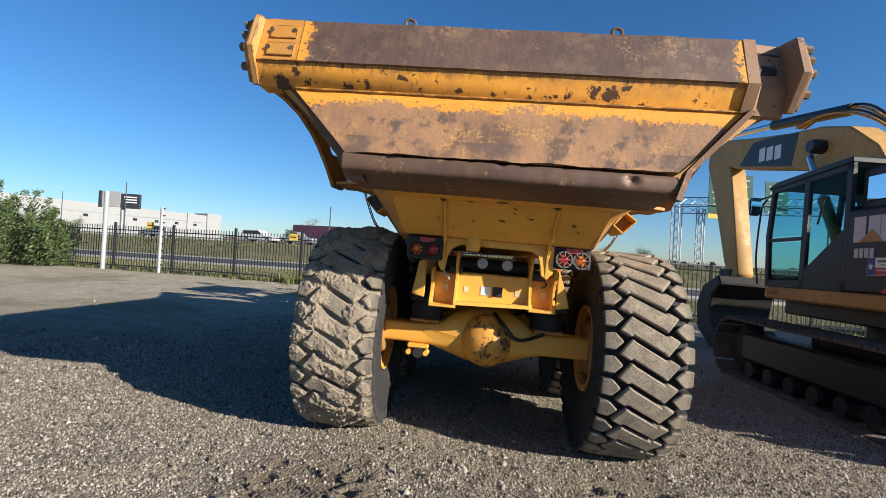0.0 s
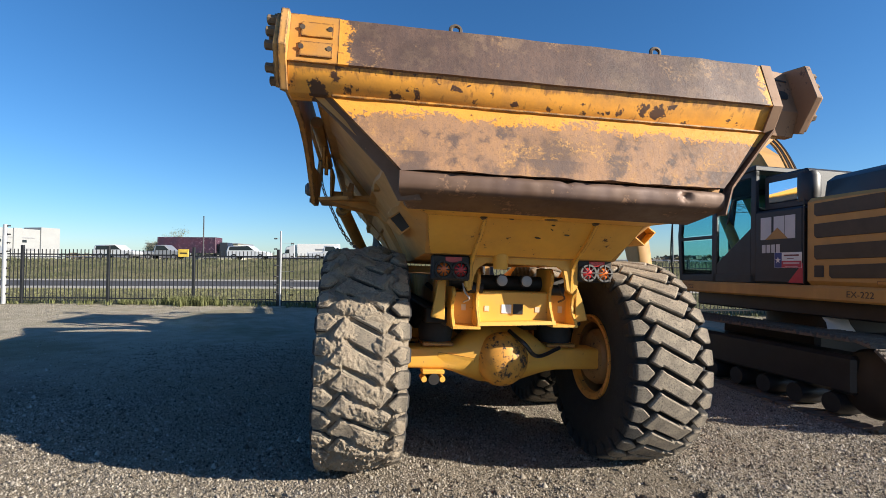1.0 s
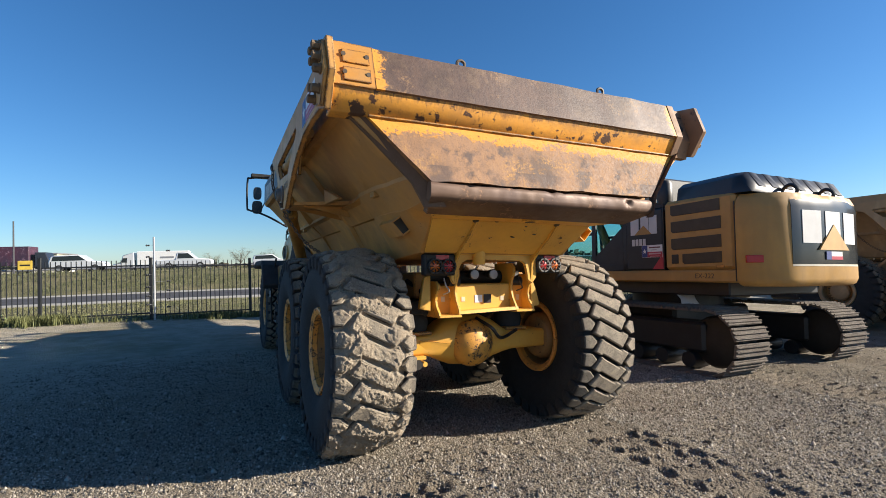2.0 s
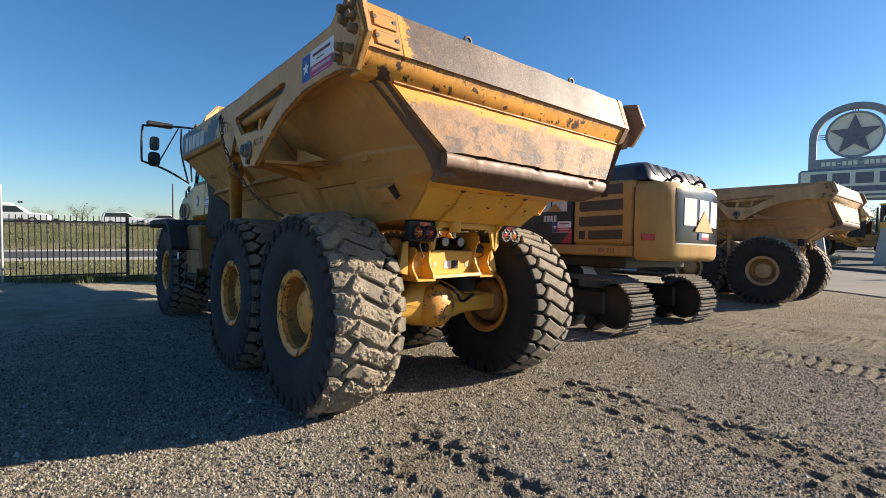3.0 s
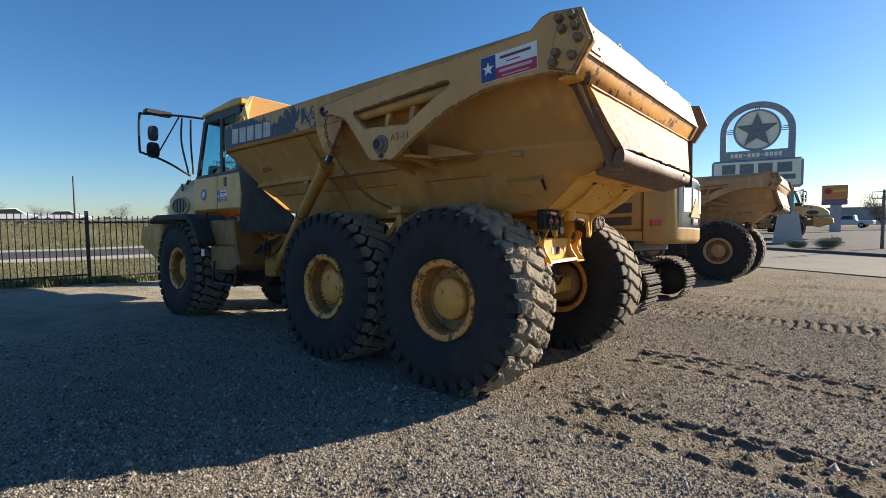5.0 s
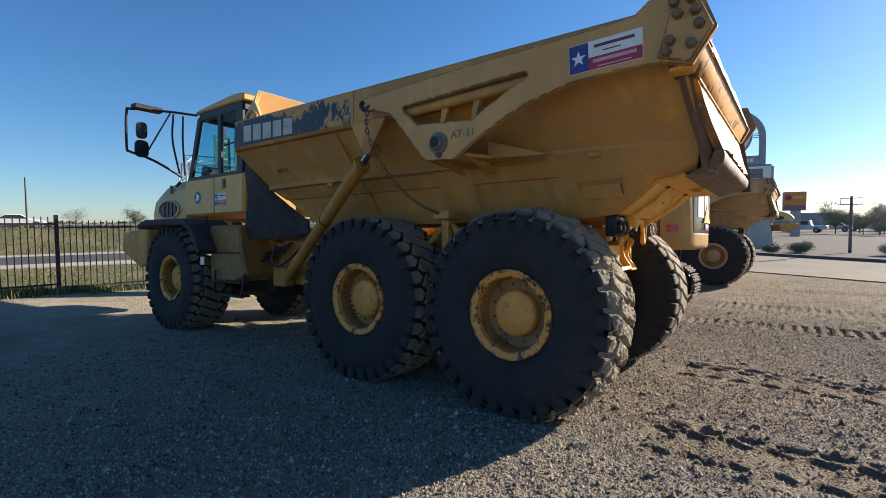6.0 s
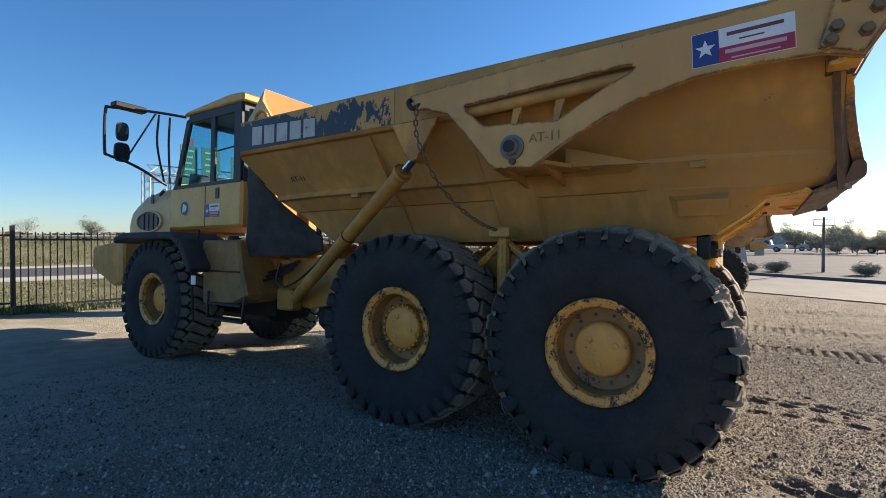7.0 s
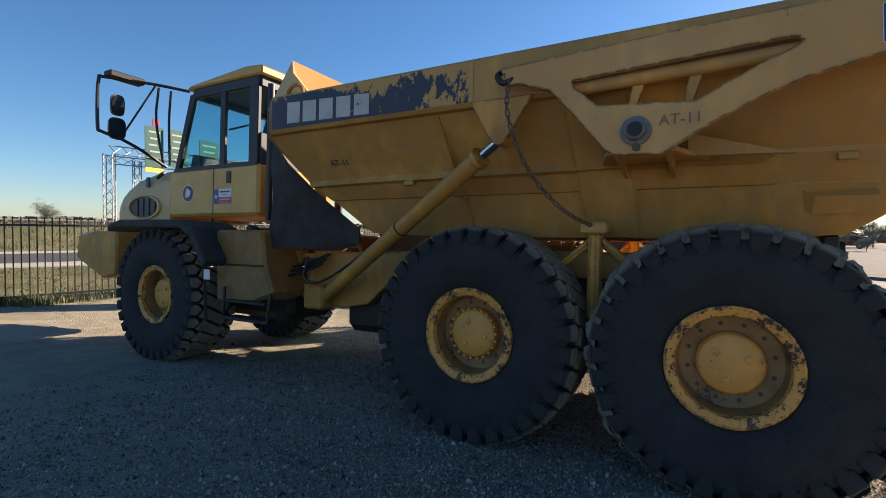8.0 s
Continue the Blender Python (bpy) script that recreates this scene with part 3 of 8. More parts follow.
    if muddy:
        bm = bmesh.new()
        rows, cols = 620, 92
        grid = []
        for i in range(rows):
            a = 2 * math.pi * i / rows
            ca, sa = math.cos(a), math.sin(a)
            row = []
            for j in range(cols):
                xx = -0.29 + 0.58 * j / (cols - 1)
                p = Vector((xx, 0.8 * ca, 0.8 * sa))
                wide, crumb, grit = noise.noise(p * 5), noise.noise(p * 38), noise.noise(p * 85)
                thick = max(0.0, min(1.0, 0.72 + 1.0 * wide - max(0, abs(xx + 0.02) - 0.16) * 4.5))
                deep = smooth_step(-0.02, 0.1, float(inside_bar(xx + 0.012 * wide, a / step + 0.12 * noise.noise(p * 9))))
                r = TYRE_R - 0.008 + 0.045 * thick + (0.014 if thick < 0.35 else 0.022) * (deep - 1) - 0.035 * (1 - thick) * (1 - deep)
                r += (0.5 + thick) * (0.013 * max(0, crumb) + 0.008 * grit * (0.4 + 0.6 * (noise.noise(p * 4 + Vector((3, 0, 0))) > -0.1)))
                r -= 0.3 * max(0, abs(xx) - 0.235)
                row.append(bm.verts.new((xx, r * ca, r * sa)))
            grid.append(row)
        for i in range(rows):
            for j in range(cols - 1):
                k = (i + 1) % rows
                bm.faces.new((grid[i][j], grid[i][j + 1], grid[k][j + 1], grid[k][j]))
        bm.normal_update()
        part("mud_crust", bm, M_mud, wheel, "pale dried mud caked over the tread", smooth=60)
    wheel.matrix_basis = pose(x, y, WHEEL_Z, 17 * (y + 1), 0, 0 if facing < 0 else 180)
    return wheel


def bin_section(wb, zb, w2, z2, w3, z3, y, yf=None, brow=(1.345, 2.44), ledge=1.0, proud=0.0):
    """Outline of the hopper across the truck, outside then inside, left half from the keel up and back down. ledge: how far the long fold stands out."""
    k = ledge
    out = [(0, zb), (wb + proud, zb), (w2 - 0.018 * k + proud, z2 - 0.004), (w2 + 0.012 * k + proud, z2), (w3 - 0.004 * k + proud, z3 - 0.045 * k), (w3 + 0.05 * k + proud, z3 - 0.03 * k), (w3 + 0.004 + proud, z3 + 0.028), (brow[0] + proud * 0.6, brow[1]),
           (max(1.40, brow[0] + 0.002 + proud * 0.6), 2.445), (1.425, 2.47), (1.425, 2.765), (1.41, 2.785), (1.30, 2.79), (1.27, 2.76), (1.25, 2.46), (w3 - 0.08, z3 + 0.03), (wb - 0.02, zb + 0.09), (0, zb + 0.06)]
    ring = [(-x, z) for x, z in out] + [(x, z) for x, z in reversed(out[1:-1])]
    return [Vector((x, yf(abs(x), z) if yf else y, z)) for x, z in ring]


def make_sticker(parent, m, w, h):
    """Dealer's vinyl: blue field with a white star, white above red, bars for the writing. In the plane x = 0, looking to -x."""
    def flat(name, y0, y1, z0, z1, mat, d=0.0):
        ob = part(name, box(-0.0015 - d, 0.0015, y0, y1, z0, z1, 0), mat, parent, smooth=0)
        ob.matrix_basis = m
        return ob
    plate = flat("sticker", -w / 2, w / 2, -h / 2, h / 2, M_white)
    plate["label"] = "blue, white and red vinyl sticker with a white star"
    flat("sticker_field", w * 0.22, w / 2 - 0.003, -h / 2 + 0.003, h / 2 - 0.003, M_blue, 0.001)
    flat("sticker_stripe", -w / 2 + 0.003, w * 0.22, -h / 2 + 0.003, -0.01, M_red, 0.001)
    star = []
    for k in range(10):
        r = (0.11 if k % 2 == 0 else 0.045) * w
        star.append((0.36 * w + r * math.sin(k * math.pi / 5), r * math.cos(k * math.pi / 5)))
    part("sticker_star", prism(star, "x", -0.0035, 0), M_white, parent, smooth=0).matrix_basis = m
    for y0, y1, z, t, mat in ((-0.4, 0.14, 0.3, 0.1, M_ink), (-0.22, 0.02, 0.1, 0.04, M_ink), (-0.42, 0.16, -0.2, 0.11, M_pink), (-0.36, 0.1, -0.4, 0.04, M_pink)):
        flat("sticker_bar", w * y0, w * y1, h * (z - t / 2), h * (z + t / 2), mat, 0.002)


def tail_lamp(parent, x0, x1, z0, z1, y, caged):
    body = part("tail_lamp", box(x0, x1, y, y + 0.09, z0, z1, 0.012), M_dark, parent, "dark tail lamp housing")
    part("reflector", box(x0 + 0.09, x1 - 0.06, y - 0.006, y, z1 - 0.05, z1 - 0.012, 0.002), M_red_lens, body)
    for k, mat in ((0.29, M_orange_lens if x0 < 0 else M_red_lens), (0.74, M_red_lens if x0 < 0 else M_orange_lens)):
        c = (x0 + k * (x1 - x0), 0, z0 + 0.42 * (z1 - z0))
        part("lamp_lens", lathe([(0.047, y), (0.045, y - 0.012), (0.03, y - 0.02), (0.0001, y - 0.023)], "y", 20, c), mat, body)
        ring = lathe([(0.062, y), (0.062, y - 0.03), (0.05, y - 0.03), (0.05, y)], "y", 20, c, closed=True)
        if caged or x0 < 0:
            for a in range(0, 360, 45):
                ca, sa = math.cos(radians(a)), math.sin(radians(a))
                tube([(c[0] + 0.02 * ca, y - 0.032, c[2] + 0.02 * sa), (c[0] + 0.06 * ca, y - 0.03, c[2] + 0.06 * sa)], 0.0045, 5, ring)
        part("lamp_guard", ring, M_guard if caged else M_dark, body)


def make_dump_truck(unit):
    truck = new("dump_truck")
    # hopper
    def front(x, z):
        return min(3.05 + (z - 1.55) * 1.13, 4.35 - max(0, x - 0.95) * 1.4)
    def rear(z, dy=0.0):
        return float(np.interp(z, (1.6, 1.83, 2.03, 2.41, 2.8), (-1.1, -1.2, -1.27, -1.235, -1.2))) + dy
    wall = (0.9, 1.87, 1.02, 2.03)
    secs = [bin_section(0.68, 1.56, 0.88, 1.87, 1.0, 2.02, 0, front), bin_section(0.70, 1.54, *wall, 2.9), bin_section(0.70, 1.53, *wall, 1.7), bin_section(0.70, 1.53, *wall, -0.13),
            bin_section(0.69, 1.535, *wall, -0.235, None, (1.345, 2.44), 0.0, 0.035), bin_section(0.66, 1.57, 0.885, 1.87, 1.01, 2.03, -0.62, None, (1.35, 2.44), 0.0, 0.03),
            bin_section(0.69, 1.71, 0.875, 1.86, 1.0, 2.02, -0.8, None, (1.355, 2.44), 0.0, 0.02), bin_section(0.715, 1.812, 0.88, 1.862, 1.0, 2.02, -0.92, None, (1.365, 2.44), 0.0, 0.015),
            bin_section(0.82, 1.822, 0.885, 1.874, 1.0, 2.01, 0, lambda x, z: rear(z, 0.13 if z < 2.1 else 0.06), (1.39, 2.41), 0.0, 0.01),
            bin_section(0.845, 1.85, 0.9, 1.9, 1.0, 1.99, 0, lambda x, z: rear(z), (1.42, 2.375), 0.0)]
    hopper = part("hopper", loft(secs), M_hopper, truck, "dusty scuffed yellow steel hopper", smooth=24)
    # front wall of the hopper and its spill guard
    wall = loft([[(-x, front(x, z), z) for x, z in ((1.25, 2.46), (1.25, 2.76), (0.66, 1.6))] + [(x, front(x, z), z) for x, z in ((0.66, 1.6), (1.25, 2.76), (1.25, 2.46))],
                 [(-x, front(x, z) - 0.05, z) for x, z in ((1.25, 2.46), (1.25, 2.76), (0.66, 1.6))] + [(x, front(x, z) - 0.05, z) for x, z in ((0.66, 1.6), (1.25, 2.76), (1.25, 2.46))]])
    part("front_wall", wall, M_yellow, hopper)
    guard = loft([[(-1.3, 3.72, 2.77), (-1.2, 4.0, 2.77), (-0.92, 4.28, 2.77), (0.92, 4.28, 2.77), (1.2, 4.0, 2.77), (1.3, 3.72, 2.77), (1.27, 3.7, 2.77), (1.17, 3.95, 2.77), (0.9, 4.24, 2.77), (-0.9, 4.24, 2.77), (-1.17, 3.95, 2.77), (-1.27, 3.7, 2.77)],
                  [(-1.28, 3.35, 2.8), (-1.12, 3.75, 3.12), (-0.92, 3.98, 3.35), (0.92, 3.98, 3.35), (1.12, 3.75, 3.12), (1.28, 3.35, 2.8), (1.25, 3.35, 2.79), (1.1, 3.72, 3.1), (0.9, 3.94, 3.33), (-0.9, 3.94, 3.33), (-1.1, 3.72, 3.1), (-1.25, 3.35, 2.79)]])
    part("spill_guard", guard, M_bleached, hopper, "sun-bleached yellow spill guard", smooth=10)
    for s in (-1, 1):
        part("lifting_eye", tube(arc([(s * 1.3, 3.62, 2.78), (s * 1.3, 3.6, 2.87), (s * 1.3, 3.52, 2.91), (s * 1.3, 3.44, 2.87), (s * 1.3, 3.42, 2.78)]), 0.018), M_yellow, hopper)
        part("blue_band", box(s * 1.4265, s * 1.4295, 1.62, 3.68, 2.475, 2.765, 0), M_band_blue, hopper, "dark blue band with flaking paint")
        # lettering of the maker's mark as plain blocks
        for k in range(5):
            y0 = 3.48 - 0.193 * k
            part("letter_block", prism([(y0, 2.515 - 0.004 * k), (y0 - 0.155, 2.511 - 0.004 * k), (y0 - 0.155, 2.695 - 0.008 * k), (y0, 2.703 - 0.008 * k)], "x", s * 1.429, s * 1.432), M_maker, hopper)
        # broad boxed stiffener that bridges the long fold, and a weld seam
        face = [(0.735, 1.535), (0.925, 1.86), (1.072, 2.03), (1.372, 2.435), (1.33, 2.435), (0.98, 2.03), (0.7, 1.56)]
        part("side_stiffener", loft([[(s * (x - d), y0 + 0.05 * (z - 1.54), z) for x, z in face] for y0, d in ((0.56, 0.035), (0.585, 0.0), (0.935, 0.0), (0.96, 0.035))]), M_hopper, hopper, smooth=15)
        seam = [(0.712, 1.54), (0.912, 1.865), (1.078, 2.02), (1.352, 2.43), (1.33, 2.43), (0.98, 2.03), (0.7, 1.56)]
        part("weld_seam", loft([[(s * x, y0 + 0.06 * (z - 1.54), z) for x, z in seam] for y0 in (1.9, 1.912)]), M_hopper, hopper)
        for y0, z0, x0 in ((0.84, 1.94, 0.965), (-0.55, 2.0, 1.03), (2.4, 1.98, 1.04)):
            part("side_marker", box(s * x0 - 0.02, s * x0 + 0.02, y0 - 0.045, y0 + 0.045, z0 - 0.02, z0 + 0.02, 0.004), M_excav, hopper, "small pale yellow side marker")
        # bearing under the pin of the arm
        pl = loft([[(s * 1.02, 0.12, 2.05), (s * 1.49, 0.3, 2.035), (s * 1.49, 0.68, 2.035), (s * 1.02, 0.8, 2.05)], [(s * 1.0, 0.12, 2.02), (s * 1.49, 0.3, 2.01), (s * 1.49, 0.68, 2.01), (s * 1.0, 0.8, 2.02)]])
        part("pin_bracket", pl, M_hopper, hopper)
        for y0 in (0.33, 0.62):
            part("bracket_web", loft([[(s * 1.03, y0, 2.03), (s * 1.46, y0, 2.02), (s * 0.98, y0, 1.93)], [(s * 1.03, y0 + 0.025, 2.03), (s * 1.46, y0 + 0.025, 2.02), (s * 0.98, y0 + 0.025, 1.93)]]), M_hopper, hopper)
        part("pin_gusset", prism([(-0.3, 2.0), (0.25, 2.02), (0.25, 2.16)], "x", s * 1.2, s * 1.24, 0.004), M_hopper, hopper)
        # flange round the rear opening
        w = 0.12 if s < 0 else 0.05
        fl = loft([[(s * x, y0 + 0.03, z), (s * (x - w), y0 + 0.02, z - 0.005), (s * (x - w), y0 - 0.05, z), (s * x, y0, z)] for x, z, y0 in (((1.42, 2.37, -1.215), (1.27, 2.235, -1.23), (1.01, 1.97, -1.275), (0.93, 1.82, -1.29)) if s < 0 else ((1.37, 2.39, -1.27), (1.27, 2.28, -1.29), (1.02, 2.0, -1.35), (0.97, 1.84, -1.36)))])
        part("end_flange", fl, M_rustbrown, hopper, "dark scoured edge flange")
        # short duct on the outside of the wall, open towards the rear
        inner = ((0.865, 1.842), (0.785, 1.742))
        outer = ((0.948, 1.784), (0.857, 1.687))
        def mouth(k, y0, sink=0.0):
            c = Vector((s * 0.868, 0, 1.762))
            return [c + (Vector((s * (x - sink), y0, z + sink)) - c) * k + Vector((0, y0 * (1 - k), 0)) for x, z in (*inner, *reversed(outer))]
        duct = part("duct_mouth", loft([mouth(1.0, -0.3, 0.09), mouth(1.0, -0.42), mouth(1.0, -0.715), mouth(0.86, -0.715), mouth(0.86, -0.6)], close_ends=False), M_tailpaint if s > 0 else M_hopper, hopper, smooth=15)
        # plate in the mouth carries the inside's shade as colour, black on the left
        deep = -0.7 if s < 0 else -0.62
        part("duct_opening", loft([mouth(0.88, deep), mouth(0.88, deep + 0.01)]), M_black if s < 0 else M_grimy_shaded, duct, "plate across the duct mouth, coloured as its shaded inside")
    # folded plate under the tail, its fins, the boss and the stub
    pan = ((0.85, -1.16, 1.812), (0.72, -0.925, 1.798), (0.7, -0.81, 1.695), (0.655, -0.63, 1.572))
    cross = loft([[(-w, y, z) for w, y, z in pan] + [(-w, y + 0.035, z + 0.03) for w, y, z in reversed(pan)], [(w, y, z) for w, y, z in pan] + [(w, y + 0.035, z + 0.03) for w, y, z in reversed(pan)]])
    part("cross_plate", cross, M_tailpaint, hopper, smooth=10)
    for x0 in (-0.36, 0.385):
        rib = prism([(-0.95, 1.8), (-0.83, 1.683), (-0.655, 1.56), (-0.59, 1.5), (-0.575, 1.33), (-0.53, 1.33), (-0.53, 1.5), (-0.6, 1.6), (-0.78, 1.73), (-0.9, 1.83)], "x", x0 - 0.013, x0 + 0.013, 0.004)
        part("tail_fin", rib, M_tailpaint, hopper)
        part("fin_weld", lathe([(0.022, -0.95), (0.026, -0.935), (0.02, -0.9)], "y", 7, (x0 - 0.012, 0, 1.806)), M_bolt, hopper)
    part("tail_boss", lathe([(0.052, 1.788), (0.062, 1.794), (0.062, 1.83)], "z", 20, (0.01, -1.08, 0)), M_tailpaint, hopper)
    part("boss_hole", lathe([(0.04, 1.785), (0.04, 1.8)], "z", 14, (0.01, -1.08, 0)), M_bolt, hopper)
    # weld scars where a bracket was cut off
    for x0, y0, w, turn in ((0.03, -0.812, 0.026, 15), (0.105, -0.87, 0.012, 40), (0.1, -0.9, 0.014, 0), (0.22, -0.84, 0.022, 5), (-0.19, -0.93, 0.02, 0)):
        scar = loft([[(w * c * k, w * 0.3 * d * k, z) for c, d in ((-1, 0.1), (-0.6, 0.7), (0.1, 1), (0.9, 0.5), (1, -0.3), (0.2, -0.8), (-0.7, -0.6))] for k, z in ((1, 0.01), (0.8, -0.006))])
        bmesh.ops.transform(scar, matrix=Matrix.Translation((x0, y0, float(np.interp(y0, (-0.925, -0.81, -0.63), (1.798, 1.695, 1.572))))) @ pose(0, 0, 0, 0, 0, turn) @ pose(0, 0, 0, -40, 0, 0), verts=scar.verts)
        part("weld_scar", scar, M_bolt, hopper)
    arch = [(-0.4, 1.6), (-0.4, 1.36), (-0.37, 1.32), (-0.345, 1.34), (-0.335, 1.42), (-0.305, 1.485), (-0.25, 1.52), (0.27, 1.515), (0.315, 1.49), (0.335, 1.42), (0.345, 1.35), (0.39, 1.32), (0.43, 1.37), (0.45, 1.5), (0.46, 1.6)]
    part("hinge_apron", prism(arch, "y", -0.575, -0.545, 0.004), M_tailpaint, hopper)
    part("stop_block", lathe([(0.046, 1.48), (0.052, 1.5), (0.052, 1.64)], "z", 16, (-0.155, -0.6, 0)), M_tailpaint, hopper)
    # tail lip under the gate: rolled top, straight face, lower face folded in
    prof = ((-1.33, 1.962), (-1.352, 1.97), (-1.374, 1.966), (-1.385, 1.952), (-1.388, 1.935), (-1.388, 1.918), (-1.387, 1.9), (-1.384, 1.882), (-1.374, 1.868), (-1.35, 1.857), (-1.25, 1.825), (-1.155, 1.796), (-1.15, 1.815), (-1.3, 1.88), (-1.32, 1.94))
    rows = []
    for k in range(121):
        u = -1 + k / 60
        row = []
        for y, z in prof:
            x = u * float(np.interp(z, (1.796, 1.86), (0.865, 0.935)))
            ding = noise.noise(Vector((x * 4, z * 5, 1.7))) * 0.004 + noise.noise(Vector((x * 17, z * 9, 5.2))) * 0.0022
            if y < -1.34:
                z += ding * (0.8 if z > 1.93 else 0.4)
                y += ding
                pit = math.exp(-((x - 0.69) / 0.032) ** 2 - ((z - 1.928) / 0.022) ** 2)
                rim = math.exp(-((x - 0.69) / 0.075) ** 2 - ((z - 1.928) / 0.04) ** 2)
                y += 0.034 * pit - 0.01 * rim
                z -= 0.012 * math.exp(-((x + 0.02) / 0.03) ** 2) * (z > 1.93)
            row.append((x, y, z))
        rows.append(row)
    part("tail_lip", loft(rows), M_lip, hopper, "rusty bent steel lip", smooth=40)
    part("lip_backing", box(-0.9, 0.9, -1.3, -1.27, 1.86, 2.12, 0.004), M_rustbrown, hopper)

    # tailgate
    gate_panel = loft([[(-1.32, -1.27, 2.36), (1.32, -1.27, 2.36), (1.32, -1.22, 2.36), (-1.32, -1.22, 2.36)], [(-0.93, -1.388, 1.962), (0.93, -1.388, 1.962), (0.93, -1.336, 1.962), (-0.93, -1.336, 1.962)]])
    bmesh.ops.subdivide_edges(gate_panel, edges=gate_panel.edges[:], cuts=5)
    bmesh.ops.subdivide_edges(gate_panel, edges=[e for e in gate_panel.edges if abs(e.verts[0].co.x - e.verts[1].co.x) > 0.2], cuts=22)
    for v in gate_panel.verts:
        e = smooth_step(2.34, 2.2, v.co.z)
        v.co.y += 0.022 * e * noise.noise(Vector((v.co.x * 2.6, v.co.z * 3, 4.0))) + 0.006 * noise.noise(Vector((v.co.x * 9, v.co.z * 9, 2)))
        for x0, w, k in ((-0.62, 0.03, 1.4), (-0.3, 0.02, 0.9), (-0.17, 0.018, 0.8), (0.02, 0.02, -1.0), (0.13, 0.024, 1.3), (0.27, 0.03, -1.2), (0.36, 0.018, 1.2), (0.62, 0.05, -1.0), (0.74, 0.03, 1.0)):
            lean = x0 - 0.25 * (v.co.z - 1.96)
            v.co.y -= 0.013 * k * math.exp(-((v.co.x - lean) / w) ** 2) * smooth_step(2.1 if abs(x0) < 0.5 else 2.25, 1.98, v.co.z)
        if v.co.z < 1.97:
            v.co.z += 0.009 * noise.noise(Vector((v.co.x * 6, 0, 9)))
    gate = part("tailgate", gate_panel, M_panel, truck, "rust-scoured yellow tailgate panel", smooth=50)
    band = loft([[(x, -1.275, 2.762), (x, -1.365, 2.482), (x, -1.345, 2.477), (x, -1.25, 2.762)] for x in [-1.27 + 0.0508 * k for k in range(51)]])
    for v in band.verts:
        dent = 0.012 * noise.noise(Vector((v.co.x * 3.1, v.co.z * 4, 7))) + 0.006 * noise.noise(Vector((v.co.x * 9, v.co.z * 8, 3)))
        v.co.y += dent * (1.0 if v.co.z > 2.6 else 0.15)
        v.co.z += 0.002 * noise.noise(Vector((v.co.x * 5, 1, 3)))
    part("beam_face", band, M_band, gate, "rust-brown scoured beam face", smooth=50)
    beam = prism([(-1.262, 2.768), (-1.35, 2.478), (-1.28, 2.345), (-1.16, 2.345), (-1.14, 2.768)], "x", -1.522, 1.335, 0.006)
    part("beam", beam, M_stained, gate, "yellow beam underside with dark rust stains")
    part("beam_seam", box(-1.3, 1.3, -1.292, -1.27, 2.338, 2.352, 0.004), M_yellow, gate)
    for x in (-0.64, 0.585):
        part("lifting_ring", tube(arc([(x - 0.028, -1.23, 2.775), (x - 0.026, -1.23, 2.805), (x, -1.23, 2.818), (x + 0.026, -1.23, 2.805), (x + 0.028, -1.23, 2.775)], 4), 0.011, 6), M_bolt, gate)
    for s in (-1, 1):
        corner = loft([[(s * x, -1.275, 2.766), (s * x, -1.362, 2.48), (s * x, -1.34, 2.48), (s * x, -1.24, 2.766)] for x in (1.27, 1.522)]) if s < 0 else \
            loft([[(x, -1.277 + d, 2.764), (x, -1.368 + d, 2.48), (x, -1.293 + 0.6 * d, 2.339), (x, -1.19, 2.339), (x, -1.19, 2.764)] for x, d in ((1.27, 0), (1.335, 0), (1.365, 0.055), (1.522, 0.08))])
        part("beam_end", corner, M_yellow if s < 0 else M_endrust, gate, "yellow end of the tailgate beam", smooth=10)
        if s > 0:
            # thin dark plates on the face give the shade of a hole and a slit
            hole = prism([(1.345, 2.585), (1.36, 2.615), (1.455, 2.622), (1.475, 2.605), (1.47, 2.575), (1.455, 2.565), (1.36, 2.56)], "y", -0.004, 0.01)
            slit = box(1.37, 1.5, -0.004, 0.008, 2.694, 2.704, 0)
            for bm_, name in ((hole, "beam_hole"), (slit, "beam_slit")):
                for v in bm_.verts:
                    v.co.y += -1.368 + (v.co.z - 2.48) * 0.32 + float(np.interp(v.co.x, (1.335, 1.365, 1.522), (0, 0.055, 0.08)))
                part(name, bm_, M_rubber, gate, "dark plate drawn as a shaded opening in the beam")
        for z0 in (2.51, 2.63) if s < 0 else ():
            yy = -1.37 + (z0 - 2.48) * 0.32
            patch = loft([[(s * (1.3 + a * 0.16), yy + (b0 * 0.085) * 0.27 - 0.004, z0 + b0 * 0.085) for a, b0 in ((0, 0), (1, 0), (1, 1), (0, 1))],
                          [(s * (1.3 + a * 0.16), yy + (b0 * 0.085) * 0.27 + 0.03, z0 + b0 * 0.085) for a, b0 in ((0, 0), (1, 0), (1, 1), (0, 1))]])
            part("patch_plate", patch, M_yellow, gate, smooth=10)
            for xx in (1.315, 1.455):
                part("plug", lathe([(0.014, yy + 0.004), (0.014, yy + 0.03)], "y", 8, (s * xx, 0, z0 + 0.05)), M_bolt, gate)
